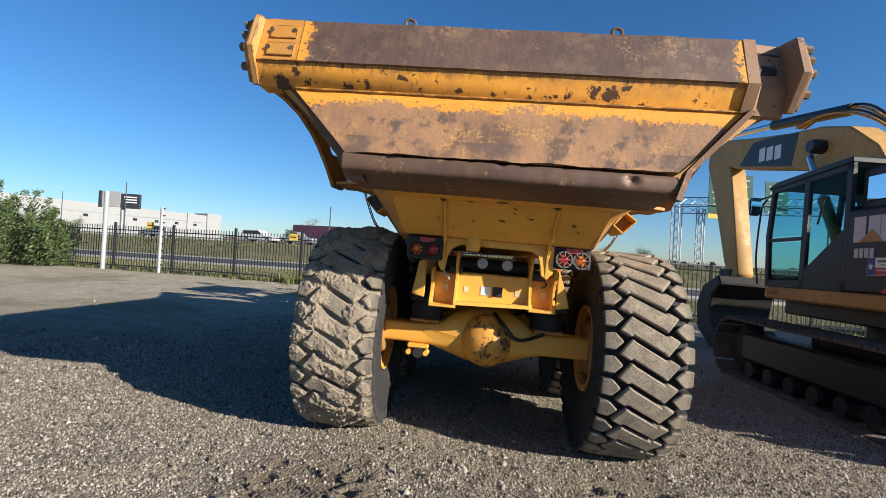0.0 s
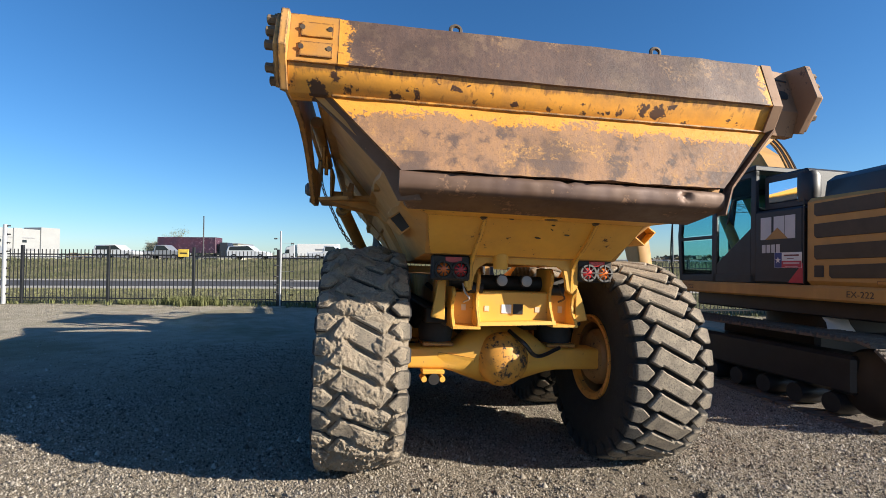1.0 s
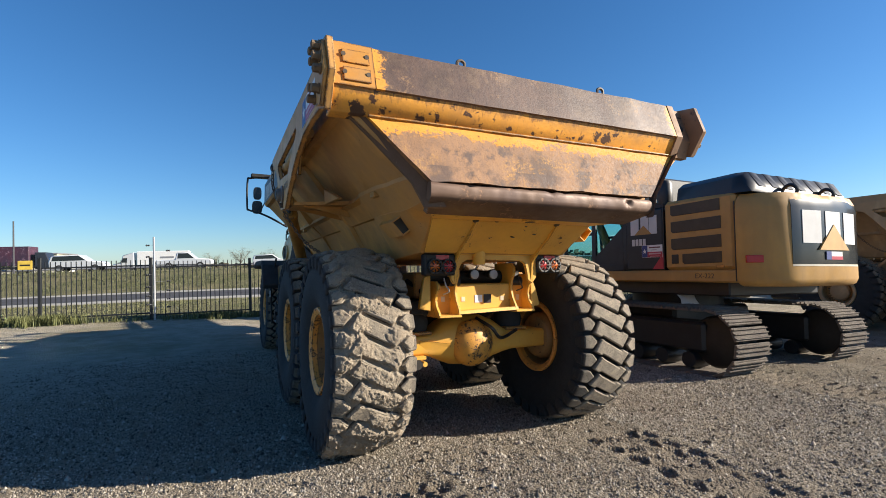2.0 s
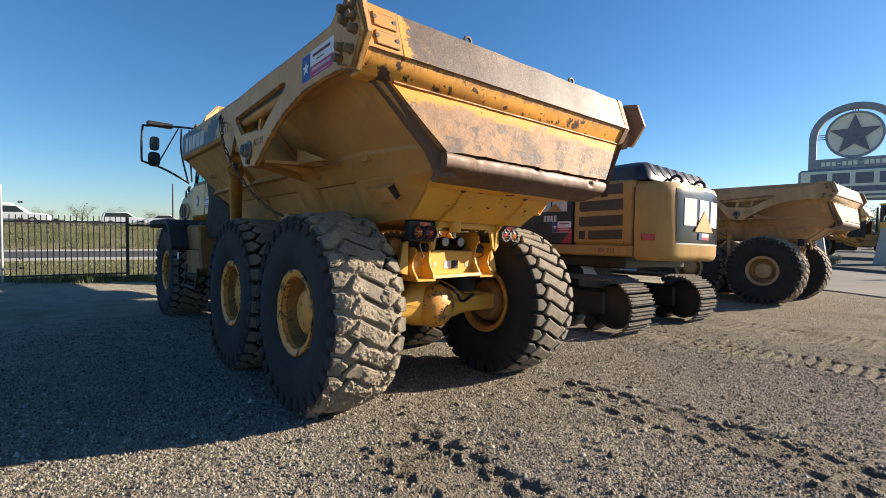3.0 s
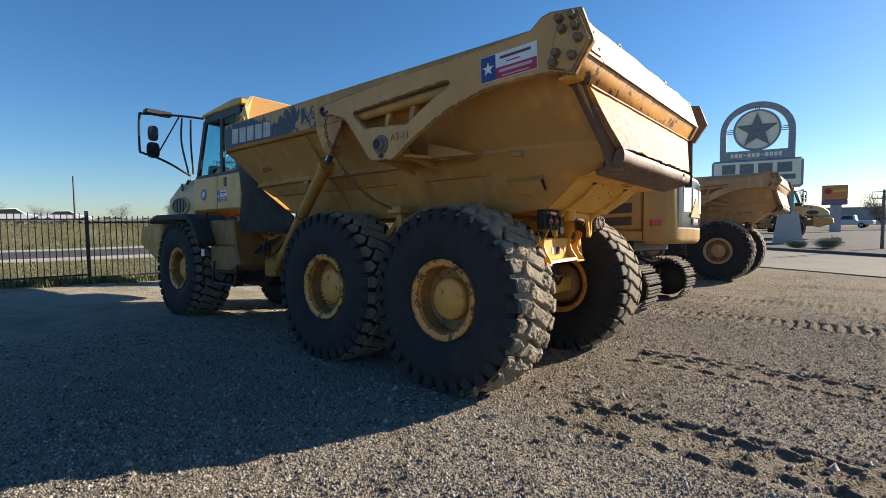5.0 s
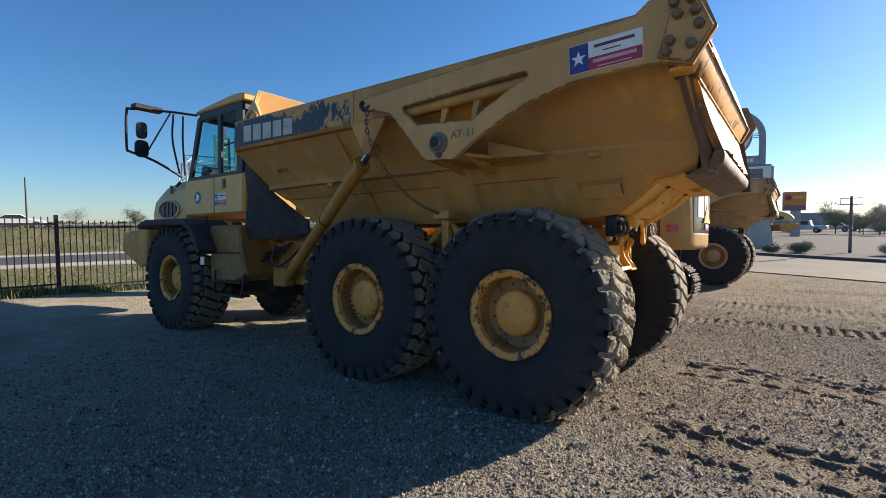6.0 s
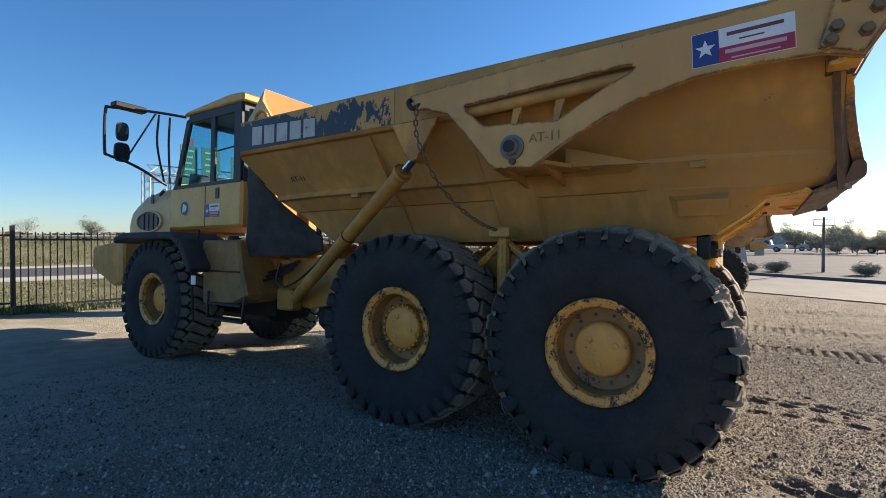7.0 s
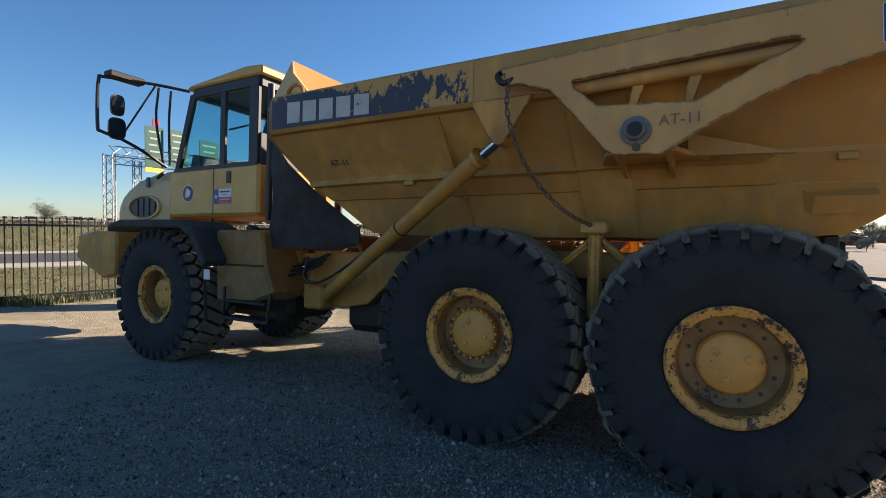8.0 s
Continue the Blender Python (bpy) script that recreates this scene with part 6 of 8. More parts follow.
    bm = loft([[(x, y - 0.006, 1.5) for x, y in pl] + [(x, y + 0.01, 1.5) for x, y in reversed(pl)], [(x, y - 0.006, 2.27) for x, y in pl] + [(x, y + 0.01, 2.27) for x, y in reversed(pl)],
               [(x, y + 0.02, 2.385) for x, y in pl] + [(x, y + 0.05, 2.385) for x, y in reversed(pl)]])
    rear = part("rear_panel", bm, M_gloss_black, cw, "black rear panel with a pale border")
    pl2 = [q for q in plan(0.0) if abs(q[0] - xc) < 0.85]
    part("panel_border", loft([[(x, y - 0.003, 1.47) for x, y in pl2] + [(x, y + 0.01, 1.47) for x, y in reversed(pl2)], [(x, y - 0.003, 2.27) for x, y in pl2] + [(x, y + 0.01, 2.27) for x, y in reversed(pl2)]]), M_border, cw)
    for a in (-0.46, 0.0, 0.46):
        mark = box(xc + a - 0.18, xc + a + 0.18, -0.014, 0.02, 1.78, 2.22, 0)
        for v in mark.verts:
            v.co.y += float(np.interp(abs(v.co.x - xc) / 1.29, (0, 0.3, 0.55), (-0.4, -0.385, -0.34)))
        part("letter_block", mark, M_mark, rear)
    part("mark_triangle", prism([(xc - 0.36, 1.69), (xc + 0.36, 1.69), (xc, 2.04)], "y", -0.419, -0.35), M_excav, rear)
    part("rear_decal", box(xc - 0.2, xc + 0.2, -0.41, -0.35, 1.56, 1.67, 0), M_mark, rear)
    part("rear_decal_field", box(xc - 0.2, xc - 0.08, -0.413, -0.35, 1.56, 1.67, 0), M_blue, rear)
    part("rear_decal_stripe", box(xc - 0.08, xc + 0.2, -0.413, -0.35, 1.56, 1.605, 0), M_red, rear)
    lettering("fleet_mark", "EX-222", 0.09, pose(xc + 0.7, -0.318, 1.37, 90, 0, 17), M_bolt, ex)
    part("reflector", prism([(x0 + 0.02, -0.0), (x0 + 0.18, -0.13), (x0 + 0.2, -0.1), (x0 + 0.04, 0.03)], "z", 1.52, 1.62, 0.006), M_red_lens, cw, "red side reflector")
    for xx in (xc - 0.5, xc + 0.4):
        part("lifting_eye", tube(arc([(xx, -0.22, 2.44), (xx, -0.24, 2.54), (xx, -0.15, 2.6), (xx, -0.06, 2.54), (xx, -0.08, 2.44)], 4), 0.025, 8), M_black, cw)
    # dark moulded hood
    rows = []
    for yy, zt, ins in ((1.1, 2.7, 0.1), (1.05, 2.76, 0.06), (0.2, 2.78, 0.04), (0.08, 2.77, 0.05), (-0.06, 2.55, 0.08)):
        rows.append([(x0 + ins, yy, 2.48), (x0 + ins + 0.02, yy, zt - 0.08), (x0 + ins + 0.14, yy, zt), (x1 - ins - 0.14, yy, zt), (x1 - ins - 0.02, yy, zt - 0.08), (x1 - ins, yy, 2.48)])
    hood = part("engine_hood", loft(rows), M_hood, ex, "glossy dark engine hood", smooth=50)
    for k in range(7):
        xx = x0 + 0.25 + k * 0.32
        part("hood_rib", prism([(0.4, 2.76), (0.4, 2.787), (0.08, 2.779), (-0.066, 2.563), (-0.04, 2.54), (0.08, 2.74)], "x", xx, xx + 0.16, 0.008), M_hood, hood)
    part("precleaner", lathe([(0.12, 2.5), (0.13, 2.6), (0.13, 2.82), (0.1, 2.88), (0.03, 2.9)], "z", 18, (x0 + 0.22, 1.42, 0)), M_black, ex)
    part("rear_box", box(x0 + 0.12, x0 + 1.0, 1.35, 2.02, 2.42, 2.92, 0.03), M_cabframe, ex)
    part("rear_box_window", box(x0 + 0.105, x0 + 0.125, 1.46, 1.92, 2.52, 2.82, 0.02), M_mirror, ex, "small pale reflecting side window")
    # cab
    cx1 = x0 + 0.98
    cab = part("cab", box(x0 + 0.02, cx1 + 0.05, 2.04, 3.56, 1.42, 1.47, 0.01), M_cabframe, ex, "dark glazed operator cab")
    for xx in (x0 + 0.01, cx1):
        for name, pts in (("cab_post", [(2.03, 1.43), (2.12, 1.43), (2.12, 3.0), (2.03, 3.0)]), ("cab_post", [(2.78, 1.43), (2.88, 1.43), (2.88, 2.97), (2.78, 2.97)]),
                          ("cab_post", [(3.56, 1.43), (3.64, 1.43), (3.7, 2.2), (3.62, 2.92), (3.54, 2.92), (3.62, 2.2)]), ("cab_rail", [(2.03, 2.92), (3.6, 2.84), (3.58, 2.95), (2.03, 3.03)]),
                          ("cab_rail", [(2.03, 1.43), (3.58, 1.43), (3.6, 1.53), (2.03, 1.56)]), ("cab_rail", [(2.84, 2.1), (3.64, 2.1), (3.64, 2.15), (2.84, 2.15)])):
            part(name, prism(pts, "x", xx, xx + 0.06, 0.008), M_cabframe, cab)
    part("door_panel", prism([(2.12, 1.5), (2.78, 1.5), (2.78, 1.7), (2.12, 2.2)], "x", x0 + 0.015, x0 + 0.05, 0.006), M_cabframe, cab)
    part("cab_back", box(x0 + 0.02, cx1 + 0.05, 2.03, 2.08, 1.43, 2.35, 0.01), M_cabframe, cab)
    part("cab_sill", box(x0 + 0.02, cx1 + 0.05, 3.57, 3.64, 1.43, 1.62, 0.01), M_cabframe, cab)
    part("cab_roof", prism([(2.02, 3.0), (3.66, 2.9), (3.68, 2.95), (3.5, 3.0), (2.02, 3.08)], "x", x0 - 0.01, cx1 + 0.08, 0.015), M_cabframe, cab)
    for xx in (x0 + 0.035, cx1 + 0.03):
        for pts in ([(2.14, 1.58), (2.77, 1.56), (2.77, 2.9), (2.14, 2.93)], [(2.9, 2.17), (3.6, 2.17), (3.54, 2.84), (2.9, 2.88)], [(2.9, 1.55), (3.57, 1.55), (3.62, 2.08), (2.9, 2.08)]):
            p = part("cab_window", prism(pts, "x", xx - 0.003, xx + 0.003), M_glass, cab, "tinted cab window")
            p.visible_shadow = False
    p = part("windshield", prism([(3.6, 1.63), (3.605, 1.63), (3.665, 2.2), (3.6, 2.88), (3.59, 2.88), (3.655, 2.2)], "x", x0 + 0.07, cx1), M_glass, cab)
    p.visible_shadow = False
    part("rear_window", box(x0 + 0.08, cx1, 2.05, 2.056, 2.36, 2.95, 0), M_glass, cab).visible_shadow = False
    part("operator_seat", joined(box(x0 + 0.3, x0 + 0.8, 2.3, 2.45, 1.7, 2.55, 0.05), box(x0 + 0.3, x0 + 0.8, 2.35, 2.9, 1.75, 1.92, 0.05)), M_black, cab)
    part("grab_rail", tube(arc([(x0 - 0.06, 3.6, 2.75), (x0 - 0.09, 3.68, 2.6), (x0 - 0.09, 3.74, 1.9), (x0 - 0.06, 3.7, 1.45)], 4), 0.014, 6), M_black, cab)
    mir = part("mirror", box(x0 - 0.26, x0 - 0.1, 3.68, 3.75, 2.5, 2.78, 0.03), M_black, cab)
    part("mirror_glass", box(x0 - 0.25, x0 - 0.11, 3.672, 3.679, 2.52, 2.76, 0), M_mirror, mir)
    part("mirror_arm", tube([(x0 - 0.18, 3.7, 2.72), (x0 + 0.02, 3.6, 2.82)], 0.012, 6), M_black, mir)
    part("inner_handle", tube(arc([(x0 - 0.01, 2.55, 2.3), (x0 - 0.03, 2.5, 2.32), (x0 - 0.03, 2.42, 2.6), (x0 - 0.01, 2.4, 2.62)], 4), 0.012, 6), M_black, cab)
    # boom, stick, bucket
    bx0, bx1 = 5.42, 5.86
    boom = part("boom", prism([(2.3, 1.75), (2.55, 1.5), (2.9, 1.7), (3.6, 2.9), (4.3, 3.42), (5.2, 3.62), (7.0, 3.98), (7.9, 4.3), (8.15, 4.62), (8.0, 4.85), (7.7, 4.8), (6.4, 4.52), (5.2, 4.3), (4.4, 4.2), (3.75, 4.02), (3.2, 3.6), (2.7, 2.8)], "x", bx0, bx1, 0.03), M_excav, ex, "pale yellow cranked boom")
    part("mark_field", prism([(6.9, 4.02), (5.1, 3.66), (4.95, 4.25), (5.6, 4.35), (6.4, 4.42)], "x", bx0 - 0.004, bx0 + 0.01), M_cabframe, boom)
    for k in range(3):
        part("letter_block", box(bx0 - 0.008, bx0, 5.95 - k * 0.26, 6.15 - k * 0.26, 3.95 - k * 0.03, 4.22 - k * 0.03, 0), M_white, boom)
    part("boom_decal", box(bx0 - 0.005, bx0, 4.25, 4.62, 3.72, 3.94, 0), M_white, boom, "small red, white and blue decal")
    part("boom_decal_field", box(bx0 - 0.007, bx0, 4.5, 4.62, 3.72, 3.94, 0), M_blue, boom)
    for s in (0, 1):
        part("boom_cylinder", tube([(5.25 + s * 0.75, 3.3, 1.7), (5.25 + s * 0.75, 3.95, 2.9)], 0.085, 14), M_excav, ex)
        part("cylinder_rod", tube([(5.25 + s * 0.75, 3.95, 2.9), (5.25 + s * 0.75, 4.35, 3.65)], 0.05, 12), M_chrome, ex)
    part("work_lamp", lathe([(0.1, 5.2), (0.12, 5.28), (0.12, 5.42)], "x", 14, (0, 4.3, 3.82)), M_black, boom)
    part("stick_cylinder", tube([(5.64, 4.0, 4.38), (5.64, 6.1, 4.72)], 0.1, 14), M_black, boom, "dark hydraulic cylinder")
    part("stick_rod", tube([(5.64, 6.1, 4.72), (5.64, 8.0, 4.98)], 0.055, 12), M_chrome, boom)
    for k in range(4):
        o = 0.05 * k
        part("boom_hose", tube(arc([(5.5 + o, 2.6, 3.0), (5.48 + o, 3.0, 3.72), (5.5 + o, 3.7, 4.2 + o), (5.5 + o, 4.5, 4.42 + 0.6 * o), (5.52 + o, 5.2, 4.4)], 6), 0.022, 6), M_hose if k % 2 else M_yellow, boom)
    stick = part("stick", prism([(8.45, 4.9), (8.2, 5.1), (7.85, 4.75), (7.35, 4.0), (6.72, 1.65), (6.82, 1.5), (7.1, 1.55), (7.35, 1.9), (8.1, 3.6), (8.5, 4.3)], "x", 5.47, 5.81, 0.025), M_excav, ex, "pale yellow stick hanging down")
    part("bucket_cylinder", tube([(5.64, 8.35, 4.1), (5.64, 7.75, 2.5)], 0.08, 12), M_black, stick)
    part("bucket_rod", tube([(5.64, 7.75, 2.5), (5.64, 7.45, 1.7)], 0.05, 12), M_chrome, stick)
    part("bucket_link", prism([(6.95, 1.75), (7.5, 1.75), (7.45, 1.3), (7.1, 1.2)], "x", 5.45, 5.83, 0.02), M_dark, stick)
    bucket = part("bucket", prism([(6.6, 1.6), (7.25, 1.35), (7.5, 0.9), (7.35, 0.35), (6.8, 0.05), (6.0, 0.12), (5.85, 0.2), (6.6, 0.42), (6.9, 0.75), (6.8, 1.15), (6.45, 1.42)], "x", 5.0, 6.3, 0.03), M_dark, ex, "dark digging bucket resting on the ground")
    for k in range(5):
        part("bucket_tooth", prism([(6.0, 0.2), (5.98, 0.12), (5.72, 0.13)], "x", 5.02 + k * 0.29, 5.12 + k * 0.29, 0.01), M_dark, bucket)
    tagged(new_paper(), "crumpled white sheet of paper on the track", "paper")
    return ex


def new_paper():
    bm = loft([[(-0.16, -0.12, 0), (0.16, -0.12, 0.03), (0.16, -0.12, 0.032), (-0.16, -0.12, 0.004)], [(-0.15, 0.02, 0.05), (0.15, 0.03, 0.02), (0.15, 0.03, 0.024), (-0.15, 0.02, 0.054)], [(-0.14, 0.13, 0.02), (0.15, 0.12, 0.04), (0.15, 0.12, 0.044), (-0.14, 0.13, 0.024)]])
    ob = part("paper", bm, M_white)
    ob.matrix_basis = TILT_M @ pose(4.6, 1.14, 0.96, 50, 0, -12)
    return ob


M_shoe = make_mud_material("worn_track_steel", (0.2, 0.17, 0.14), (0.11, 0.09, 0.075))
M_louvre = plain("dark_louvre", (0.06, 0.045, 0.025), 0.6)
M_hood = plain("glossy_black_hood", (0.018, 0.021, 0.026), 0.42)
excavator = make_excavator()
tagged(excavator, "yellow and black tracked excavator with its bucket on the ground", "excavator")
excavator.matrix_basis = Matrix.Translation((0, 0, 0.02)) @ TILT_M
second = copy_thing(truck, Matrix.Translation((11.45, 0.05, -0.2)) @ TILT_M)
# dusty paint, its base further paled to put haze into the colour
M_dusty_hazed = worn("dusty_hazed_paint", (0.58, 0.39, 0.2), (0.5, 0.32, 0.16), dirt=(0.4, 0.31, 0.21), dirt_amount=0.6, chips=0.66, rough=0.7, grime=0.4)
swap = {M_yellow.name: M_dusty_hazed, M_arm.name: M_dusty_hazed, M_panel.name: M_dusty_hazed, M_band.name: M_dusty_hazed, M_stained.name: M_dusty_hazed, M_hopper.name: M_dusty_hazed, M_tailpaint.name: M_dusty_hazed, M_diff.name: M_dusty_hazed, M_rim.name: M_dusty_hazed, M_hub.name: M_dusty_hazed, M_bleached.name: M_dusty_hazed}
for ob in [o for o in second.children_recursive if o.name.startswith("sticker")]:
    bpy.data.objects.remove(ob)
for ob in second.children_recursive:
    if ob.type == "MESH" and ob.material_slots and ob.material_slots[0].material.name in swap:
        slot = ob.material_slots[0]
        fresh = swap[slot.material.name]
        slot.link = "OBJECT"
        slot.material = fresh
tagged(second, "dusty yellow articulated dump truck parked past the excavator", "dump truck", "dump trucks")
third = copy_thing(truck, pose(38.5, 6.5, -0.05, 0, 0, 180))
tagged(third, "yellow articulated dump truck across the driveway", "dump truck", "dump trucks")


# ---- fence along the far side of the yard ----
def fence_y(x):
    return 11.4 - 0.14 * x


M_fence = plain("black_fence_steel", (0.014, 0.015, 0.017), 0.5)
M_galv = plain("weathered_white_post", (0.38, 0.39, 0.4), 0.5, 0.2, 0.15)
picket_me = post_me = None
for k in range(-11, 14):
    xa = -1.06 + 2.59 * k
    xb = xa + 2.59
    za, zb = ground_z(xa, fence_y(xa)), ground_z(xb, fence_y(xb))
    panel = new("picket_fence")
    ang = math.atan2(fence_y(xb) - fence_y(xa), xb - xa)
    length = math.hypot(xb - xa, fence_y(xb) - fence_y(xa))
    if picket_me is None:
        pk = box(-0.0095, 0.0095, -0.0095, 0.0095, 0.05, 1.66, 0)
        own = part("picket", pk, M_fence, panel, smooth=0)
        picket_me = own.data
        own.location = (0.12, 0, 0)
        po = box(-0.038, 0.038, -0.038, 0.038, -0.1, 1.78, 0.004)
        pp = part("post", po, M_fence, panel)
        post_me = pp.data
        rail_me = part("rail", box(0, length, -0.016, 0.016, -0.02, 0.02, 0), M_fence, panel).data
        for o in list(panel.children):
            bpy.data.objects.remove(o)
    for name, me_, loc in [("post", post_me, (0, 0, 0)), ("rail", rail_me, (0, 0, 1.5)), ("rail", rail_me, (0, 0, 0.15))] + [("picket", picket_me, (0.12 + 0.1178 * j, 0, 0)) for j in range(21)]:
        o = new(name, me_)
        o.parent = panel
        o.location = loc
    panel.matrix_basis = pose(xa, fence_y(xa), (za + zb) / 2 + 0.02, 0, 0, math.degrees(ang))
    tagged(panel, "black steel picket fence panel at the yard's edge", "fence", "fence panels")
for x, h, r in ((-14.35, 2.95, 0.085), (-11.85, 2.4, 0.06), (-3.55, 2.32, 0.028)):
    yy = fence_y(x) - 0.16
    pole = part("fence_pole", lathe([(r, -0.1), (r, h), (r * 0.9, h + 0.02)], "z", 14, (0, 0, 0)), M_galv)
    pole.location = (x, yy, ground_z(x, yy))
    tagged(pole, "pale metal pole standing against the picket fence", "pole")
    if r < 0.08:
        ins = lathe([(0.016, 0.0), (0.03, 0.02), (0.016, 0.05), (0.028, 0.08), (0.012, 0.1)], "x", 8)
        ime = None
        if r > 0.05:
            spots = [(r * 0.8, 0.3 + 0.26 * k) for k in range(9)]
        else:
            spots = [(-0.2, z) for z in (2.1, 1.78, 1.27, 0.93, 0.68, 0.44, 0.2)] + [(0.3, z) for z in (1.95, 1.55, 1.08, 0.82, 0.58, 0.35)]
        for dx, z in spots:
            if ime is None:
                o = part("insulator", ins, M_black, pole)
                ime = o.data
            else:
                o = new("insulator", ime)
                o.parent = pole
            o.location = (dx, 0, z)
            if r < 0.05:
                part("insulator_rod", tube([(0, 0, z), (dx + 0.02, 0, z)], 0.003, 4), M_galv, pole)
for x, up in ((-12.43, 1.96), (-6.55, 1.79)):
    yy = fence_y(x) - 0.03
    s = part("yellow_sign", box(-0.16, 0.16, -0.006, 0.006, -0.12, 0.12, 0.004), M_signyellow := plain("yellow_sign", (0.75, 0.52, 0.08), 0.5), None) if up > 1.9 else new("yellow_sign", s.data)
    s.location = (x, yy, up)
    s.rotation_euler.z = -0.14
    tagged(s, "small yellow warning sign on the picket fence", "sign", "fence signs")
    part("sign_bar", box(-0.11, 0.11, -0.009, -0.004, -0.02, 0.02, 0), M_dark, s)

# ---- weeds, grass and the bush at the fence ----
M_leaf = plain("green_leaves", (0.058, 0.09, 0.026), 0.6, vary=0.45, scale=2.5, relief=0)
# far leaves: the haze of distance is mixed into this paler green
M_leaf_far = plain("haze_paled_far_leaves", (0.2, 0.22, 0.165), 0.7, vary=0.3, scale=1.0, relief=0)
M_drygrass = plain("dry_grass", (0.175, 0.177, 0.08), 0.8, vary=0.4, scale=3, relief=0)
M_bankgrass = plain("rough_bank_grass", (0.125, 0.13, 0.066), 0.8, vary=0.4, scale=1, relief=0)
M_weed = plain("dry_green_weeds", (0.125, 0.135, 0.045), 0.7, vary=0.45, scale=2.5, relief=0)
M_bark = plain("bark", (0.12, 0.09, 0.065), 0.9, vary=0.3)


def blades(name, spots, height, material, label, category, seed):
    """Tufts of narrow bent blades."""
    rng = random.Random(seed)
    vs, fs = [], []
    for x, y, z, h in spots:
        for _ in range(9):
            a, lean = rng.uniform(0, 6.28), rng.uniform(0.1, 0.6)
            w = rng.uniform(0.006, 0.014)
            hh = h * height * rng.uniform(0.5, 1.1)
            bx, by = x + rng.gauss(0, 0.05), y + rng.gauss(0, 0.05)
            dx, dy = math.cos(a), math.sin(a)
            i = len(vs)
            vs += [(bx - dy * w, by + dx * w, z - 0.02), (bx + dy * w, by - dx * w, z - 0.02), (bx + dx * lean * hh * 0.4 + dy * w * 0.7, by + dy * lean * hh * 0.4 - dx * w * 0.7, z + hh * 0.6), (bx + dx * lean * hh * 0.4 - dy * w * 0.7, by + dy * lean * hh * 0.4 + dx * w * 0.7, z + hh * 0.6), (bx + dx * lean * hh, by + dy * lean * hh, z + hh)]
            fs += [(i, i + 1, i + 2, i + 3), (i + 3, i + 2, i + 4)]
    me = bpy.data.meshes.new(name)
    me.from_pydata(vs, [], fs)
    me.materials.append(material)
    return tagged(new(name, me), label, category, kind="stuff")


rng = random.Random(11)
spots = []
for _ in range(330):
    x = rng.uniform(-22, 12)
    y = fence_y(x) + rng.gauss(0.05, 0.22)
    thick = 1.0 + 1.3 * max(0, noise.noise(Vector((x * 0.6, 3, 1))))
    spots.append((x, y, ground_z(x, y), thick))
for cx, n, h in ((-6.3, 160, 2.2), (-1.7, 90, 1.7), (-0.6, 60, 1.5), (-8.0, 40, 1.3)):
    for _ in range(n):
        x = cx + rng.gauss(0, 0.45)
        y = fence_y(x) - 0.15 + rng.gauss(0, 0.18)
        spots.append((x, y, ground_z(x, y), h))
blades("weeds", spots, 0.13, M_weed, "green weeds growing along the foot of the fence", "weeds", 3)
spots = []
for _ in range(5200):
    x = rng.uniform(-40, 26)
    y = fence_y(x) + rng.uniform(0.3, 11)
    spots.append((x, y, ground_z(x, y), 1.0))
blades("grass", spots, 0.06, M_drygrass, "dry yellow-green grass beyond the fence", "grass", 4)
spots = []
for _ in range(4200):
    x = rng.uniform(-60, 40)
    y = 37 - 0.14 * x + rng.uniform(0, 13)
    spots.append((x, y, ground_z(x, y), 2.6 * max(0.35, 0.7 + noise.noise(Vector((x * 0.15, y * 0.2, 0))))))
blades("bank_grass", spots, 0.15, M_bankgrass, "tall rough grass on the road bank", "grass", 5)


